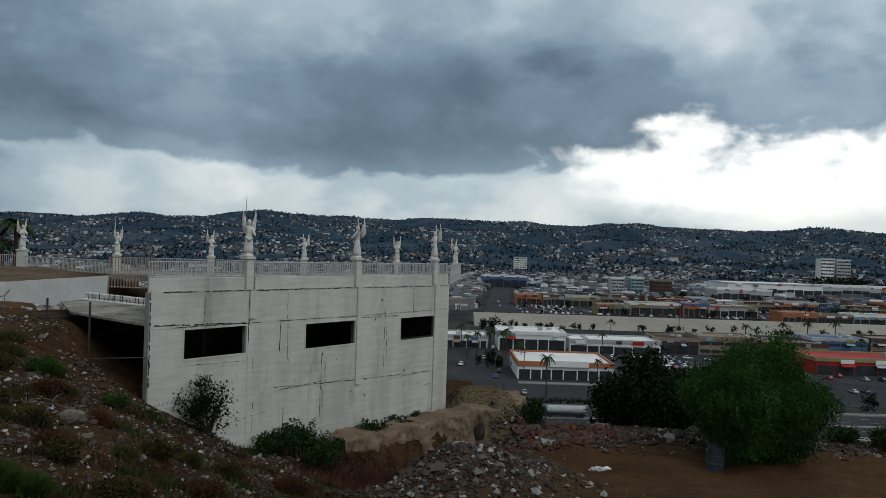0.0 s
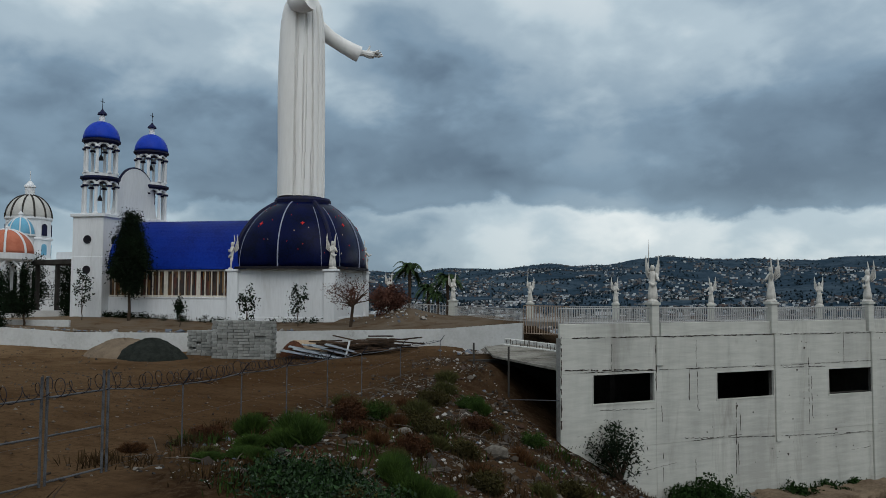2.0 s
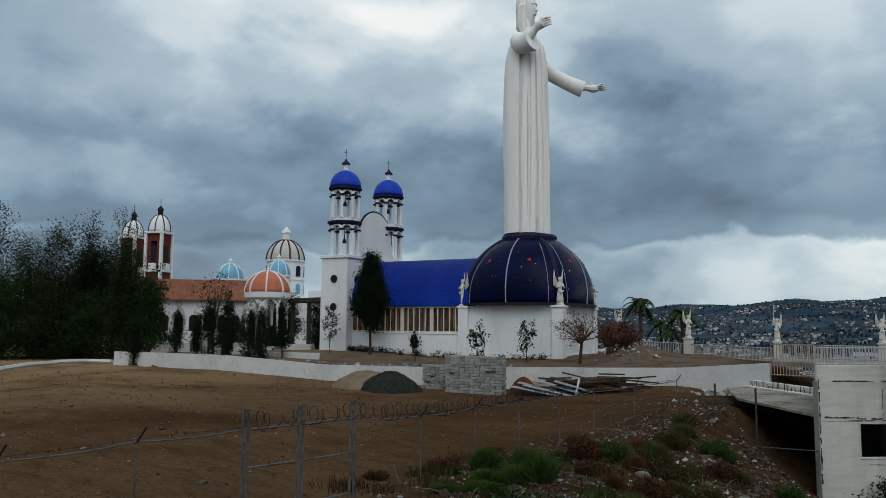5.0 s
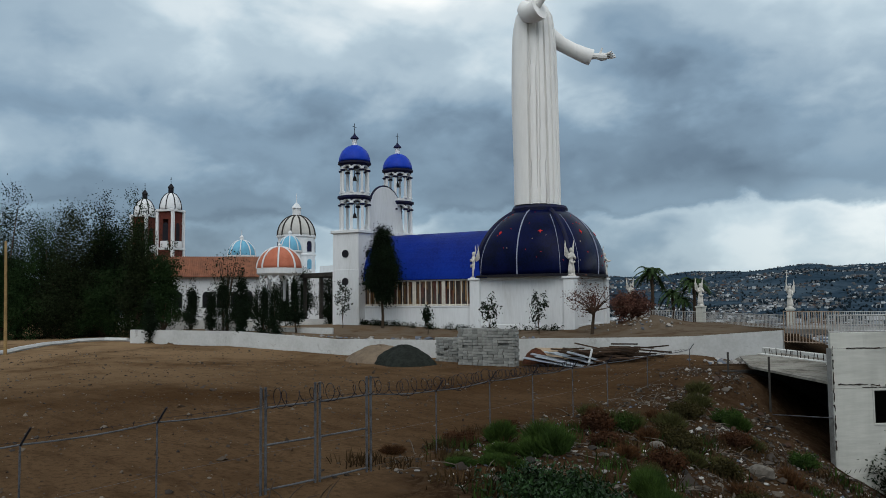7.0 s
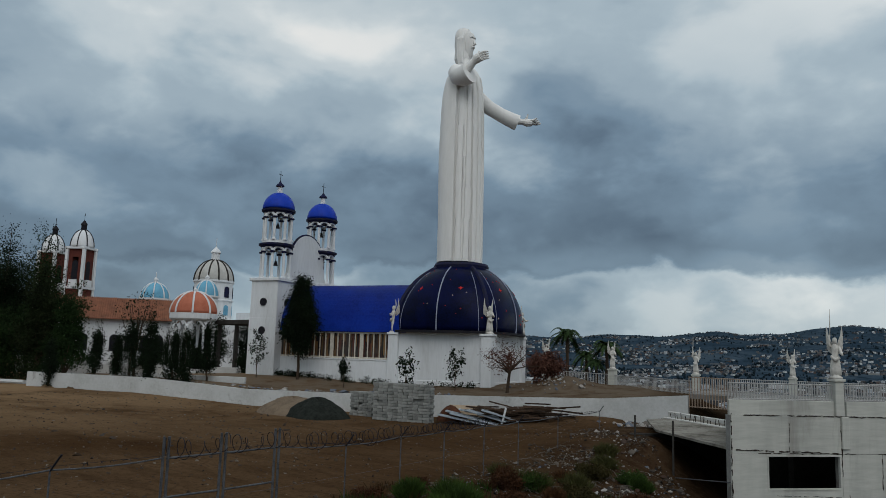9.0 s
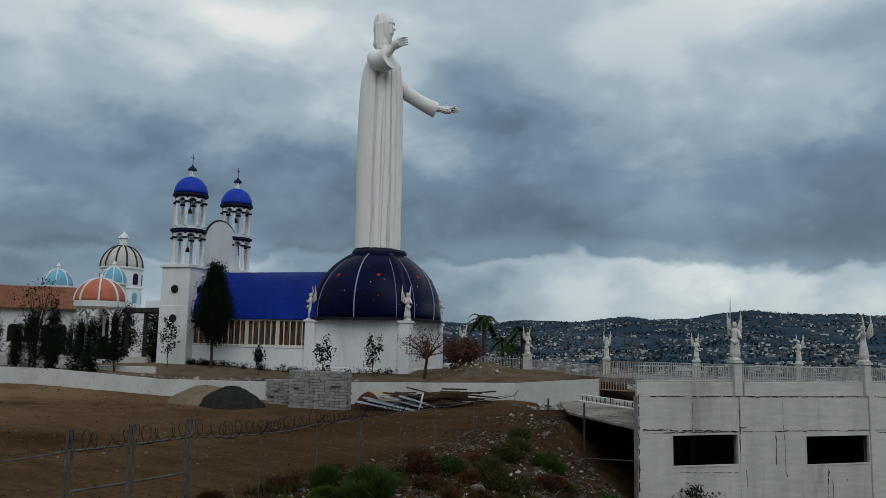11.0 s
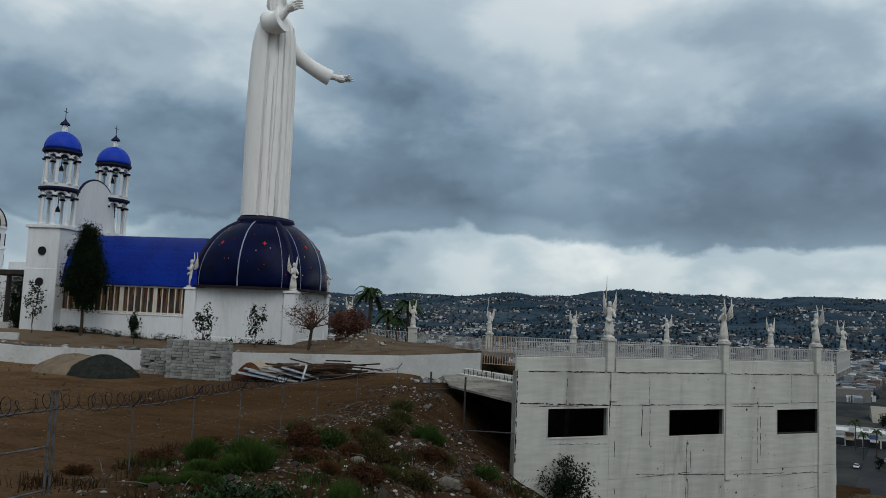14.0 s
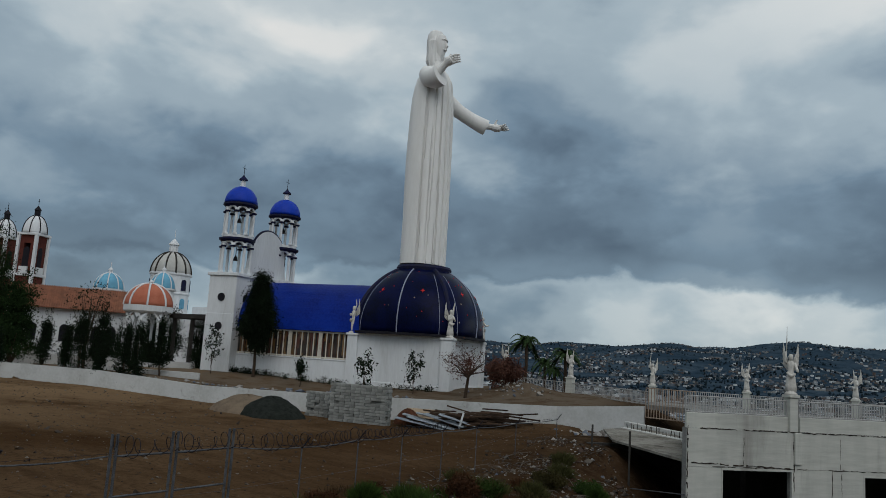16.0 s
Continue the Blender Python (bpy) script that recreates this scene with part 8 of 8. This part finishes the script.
def far_cars():
    """The rest of the parked cars in the far lots, joined."""
    rng = np.random.RandomState(8)
    n = 620
    x, y = rng.uniform(66, 600, n), rng.choice([630, 640, 654, 664, 678, 688, 702, 712], n) + rng.normal(0, 0.5, n)
    a = np.array([(-0.95, -2.2, 0.3), (0.95, -2.2, 0.3), (0.95, 2.2, 0.3), (-0.95, 2.2, 0.3), (-0.95, -2.2, 0.95), (0.95, -2.2, 0.95), (0.95, 2.2, 0.95), (-0.95, 2.2, 0.95), (-0.75, -1.2, 1.5), (0.75, -1.2, 1.5), (0.75, 1.4, 1.5), (-0.75, 1.4, 1.5)])
    f = np.array([(0, 1, 5, 4), (1, 2, 6, 5), (2, 3, 7, 6), (3, 0, 4, 7), (4, 5, 9, 8), (5, 6, 10, 9), (6, 7, 11, 10), (7, 4, 8, 11), (8, 9, 10, 11)])
    v = a[None] + np.stack([x, y, np.full(n, VALLEY + 0.1)], -1)[:, None, :]
    ff = (np.arange(n)[:, None, None] * 12 + f[None]).reshape(-1, 4)
    FLEET = palette("car_paints", [(0.55, 0.56, 0.57), (0.02, 0.02, 0.022), (0.25, 0.26, 0.28), (0.04, 0.05, 0.08), (0.6, 0.6, 0.6), (0.12, 0.02, 0.02), (0.03, 0.03, 0.03)], 0.35)
    tagged(soup("far_parked_cars", v.reshape(-1, 3).tolist(), ff.tolist(), FLEET), "rows of small parked cars in the far lots", "cars", kind="stuff")


far_cars()

rng = np.random.RandomState(52)
x = np.r_[rng.uniform(520, 790, 46), rng.uniform(150, 420, 40)]
y = np.r_[rng.uniform(1180, 1360, 46), rng.uniform(800, 880, 40)]
blob_trees("valley_groves", x, y, np.r_[rng.uniform(4.5, 8.5, 46), rng.uniform(2.5, 4.5, 40)], 53, "dark groves of tall trees among the warehouses")
x = np.array([690, 702, 716, 728, 744, 756, 768, 676.0])
blob_trees("tower_grove", x, 1376 + 6 * np.sin(x), np.full(8, 9.5), 59, "dark tall trees before the tower blocks")
x = np.r_[rng.uniform(-70, -4, 34), rng.uniform(-150, 10, 70), rng.uniform(26, 42, 10)]
y = np.r_[rng.uniform(300, 515, 34), rng.uniform(560, 940, 70), rng.uniform(400, 500, 10)]
blob_trees("roadside_trees", x, y, rng.uniform(1.6, 3.4, 114), 63, "dark bushy trees beside the side road")
# pavements, kerbs and lane lines of the boulevard
PAVE = surface("pavement_concrete", (0.20, 0.195, 0.185), (0.13, 0.127, 0.12), 0.9, 0.2, 2, 0.1)
LINE = surface("road_paint", (0.42, 0.42, 0.40), (0.28, 0.28, 0.27), 0.8, 0.5, 3, 0.05)
for y0, y1 in ((206, 213.5), (229, 231.0), (246.6, 250)):
    slab("pavement", 24, y0, 330, y1, VALLEY + 0.32, PAVE, "pale raised concrete pavement along the boulevard", "pavement")
slab("pavement", -2, 252, 2.2, 500, VALLEY + 0.32, PAVE, "pale raised concrete pavement beside the side road", "pavement")
slab("pavement", 30, 288, 74, 293, VALLEY + 0.32, PAVE, "pale raised concrete pavement before the restaurant", "pavement")
top = thing("lane_marking", Matrix(), "worn white dashed lane lines on asphalt", "road marking", kind="structure")
for y in (219.5, 224.5, 236.5, 241.5):
    for i in range(26):
        bm = bmesh.new()
        box(bm, 26 + i * 9, y - 0.09, VALLEY + 0.12, 29 + i * 9, y + 0.09, VALLEY + 0.13)
        part("dash", bm, LINE, top)
for r in range(4):
    for i in range(14):
        bm = bmesh.new()
        x0 = 92 + i * 3.4
        box(bm, x0, 334 + r * 8.5 - 2.5, VALLEY + 0.10, x0 + 0.14, 334 + r * 8.5 + 2.5, VALLEY + 0.115)
        part("bay_line", bm, LINE, top)
# low hedge and fence posts between boulevard and restaurant
x = np.linspace(28, 120, 90)
blob_trees("verge_hedge", x, 251.5 + 0.6 * np.sin(x), 0.55 + 0.35 * np.abs(np.sin(x * 1.7)), 57, "low dark hedge along the boulevard")
for i, (x, y, a) in enumerate(((62, 221, 0), (108, 240, 0), (146, 238, 0), (171, 222, 0), (196, 238, 0), (78, 283, 90), (82, 284, 90), (30, 268, 84), (22, 300, 84), (96, 276, 0), (122, 268, 0), (140, 280, 90), (158, 290, 90), (163, 291, 90))):
    c = kinds[(i * 3) % 5]
    copy_thing(protos[c], Matrix.Translation((x, y, VALLEY + 0.16)) @ Matrix.Rotation(radians(a), 4, "Z"))

# dumped things on the platform's edge
def barrel(x, y):
    top = thing("dumped_barrel", Matrix.Translation((x, y, ground_z(x, y))) @ Matrix.Rotation(0.12, 4, "X"), "dented blue-grey barrel dumped under the tree", "barrel")
    bm = bmesh.new()
    lathe(bm, [(0.05, 0.0), (0.40, 0.0), (0.42, 0.03), (0.40, 0.06), (0.41, 0.40), (0.44, 0.43), (0.41, 0.46), (0.41, 0.80), (0.44, 0.83), (0.41, 0.86), (0.40, 1.18), (0.43, 1.21), (0.38, 1.22), (0.36, 1.17), (0.05, 1.17)], 24)
    part("drum", bm, surface("barrel_paint", (0.05, 0.06, 0.075), (0.03, 0.035, 0.04), 0.6, 2, 9, 0.1), top)
    bm = bmesh.new()
    rod(bm, (0.2, 0, 1.16), (0.2, 0, 1.21), 0.05, n=10)
    part("bung", bm, BLACK, top)


barrel(13.5, 37.0)
for i, (x, y, s, c) in enumerate(((7.6, 36.0, 0.36, "grey"), (8.1, 36.4, 0.22, "white"), (2.3, 38.1, 0.15, "yellow"), (24.2, 43.2, 0.4, "grey"))):
    bm = bmesh.new()
    bmesh.ops.create_icosphere(bm, subdivisions=3, radius=1)
    for v in bm.verts:
        v.co = Vector((v.co.x, v.co.y * 0.7, max(-0.3, v.co.z * 0.45))) * s * (1 + 0.45 * noise.noise(v.co * 2.3 + Vector((x, y, 0))))
    ob = part("plastic_bag", bm, PAINT[c])
    ob.matrix_world = Matrix.Translation((x, y, ground_z(x, y) + 0.12 * s))
    tagged(ob, "crumpled " + c + " plastic bag lying on rubble", "rubbish bag", "rubbish bags")

for i, (x, y, a) in enumerate(((3, 330, 84), (14, 352, 84), (9, 420, 84), (28, 520, 84), (36, 600, 84), (33, 660, 84), (50, 760, 84), (47, 700, 84))):
    copy_thing(protos[kinds[i % 3]], Matrix.Translation((x + 6, y, VALLEY + 0.22)) @ Matrix.Rotation(radians(a), 4, "Z"))
# tall palm before the restaurant
copy_thing(p0, Matrix.Translation((37, 264, VALLEY)) @ Matrix.Rotation(0.8, 4, "Z") @ Matrix.Scale(1.5, 4))
for i, (x, y) in enumerate(((-12, 330), (-16, 352), (-8, 366), (-14, 392), (-22, 410), (-10, 430), (-19, 372))):
    copy_thing(p0, Matrix.Translation((x, y, VALLEY)) @ Matrix.Rotation(i * 1.7, 4, "Z") @ Matrix.Scale(1.2 + 0.07 * (i % 5), 4))
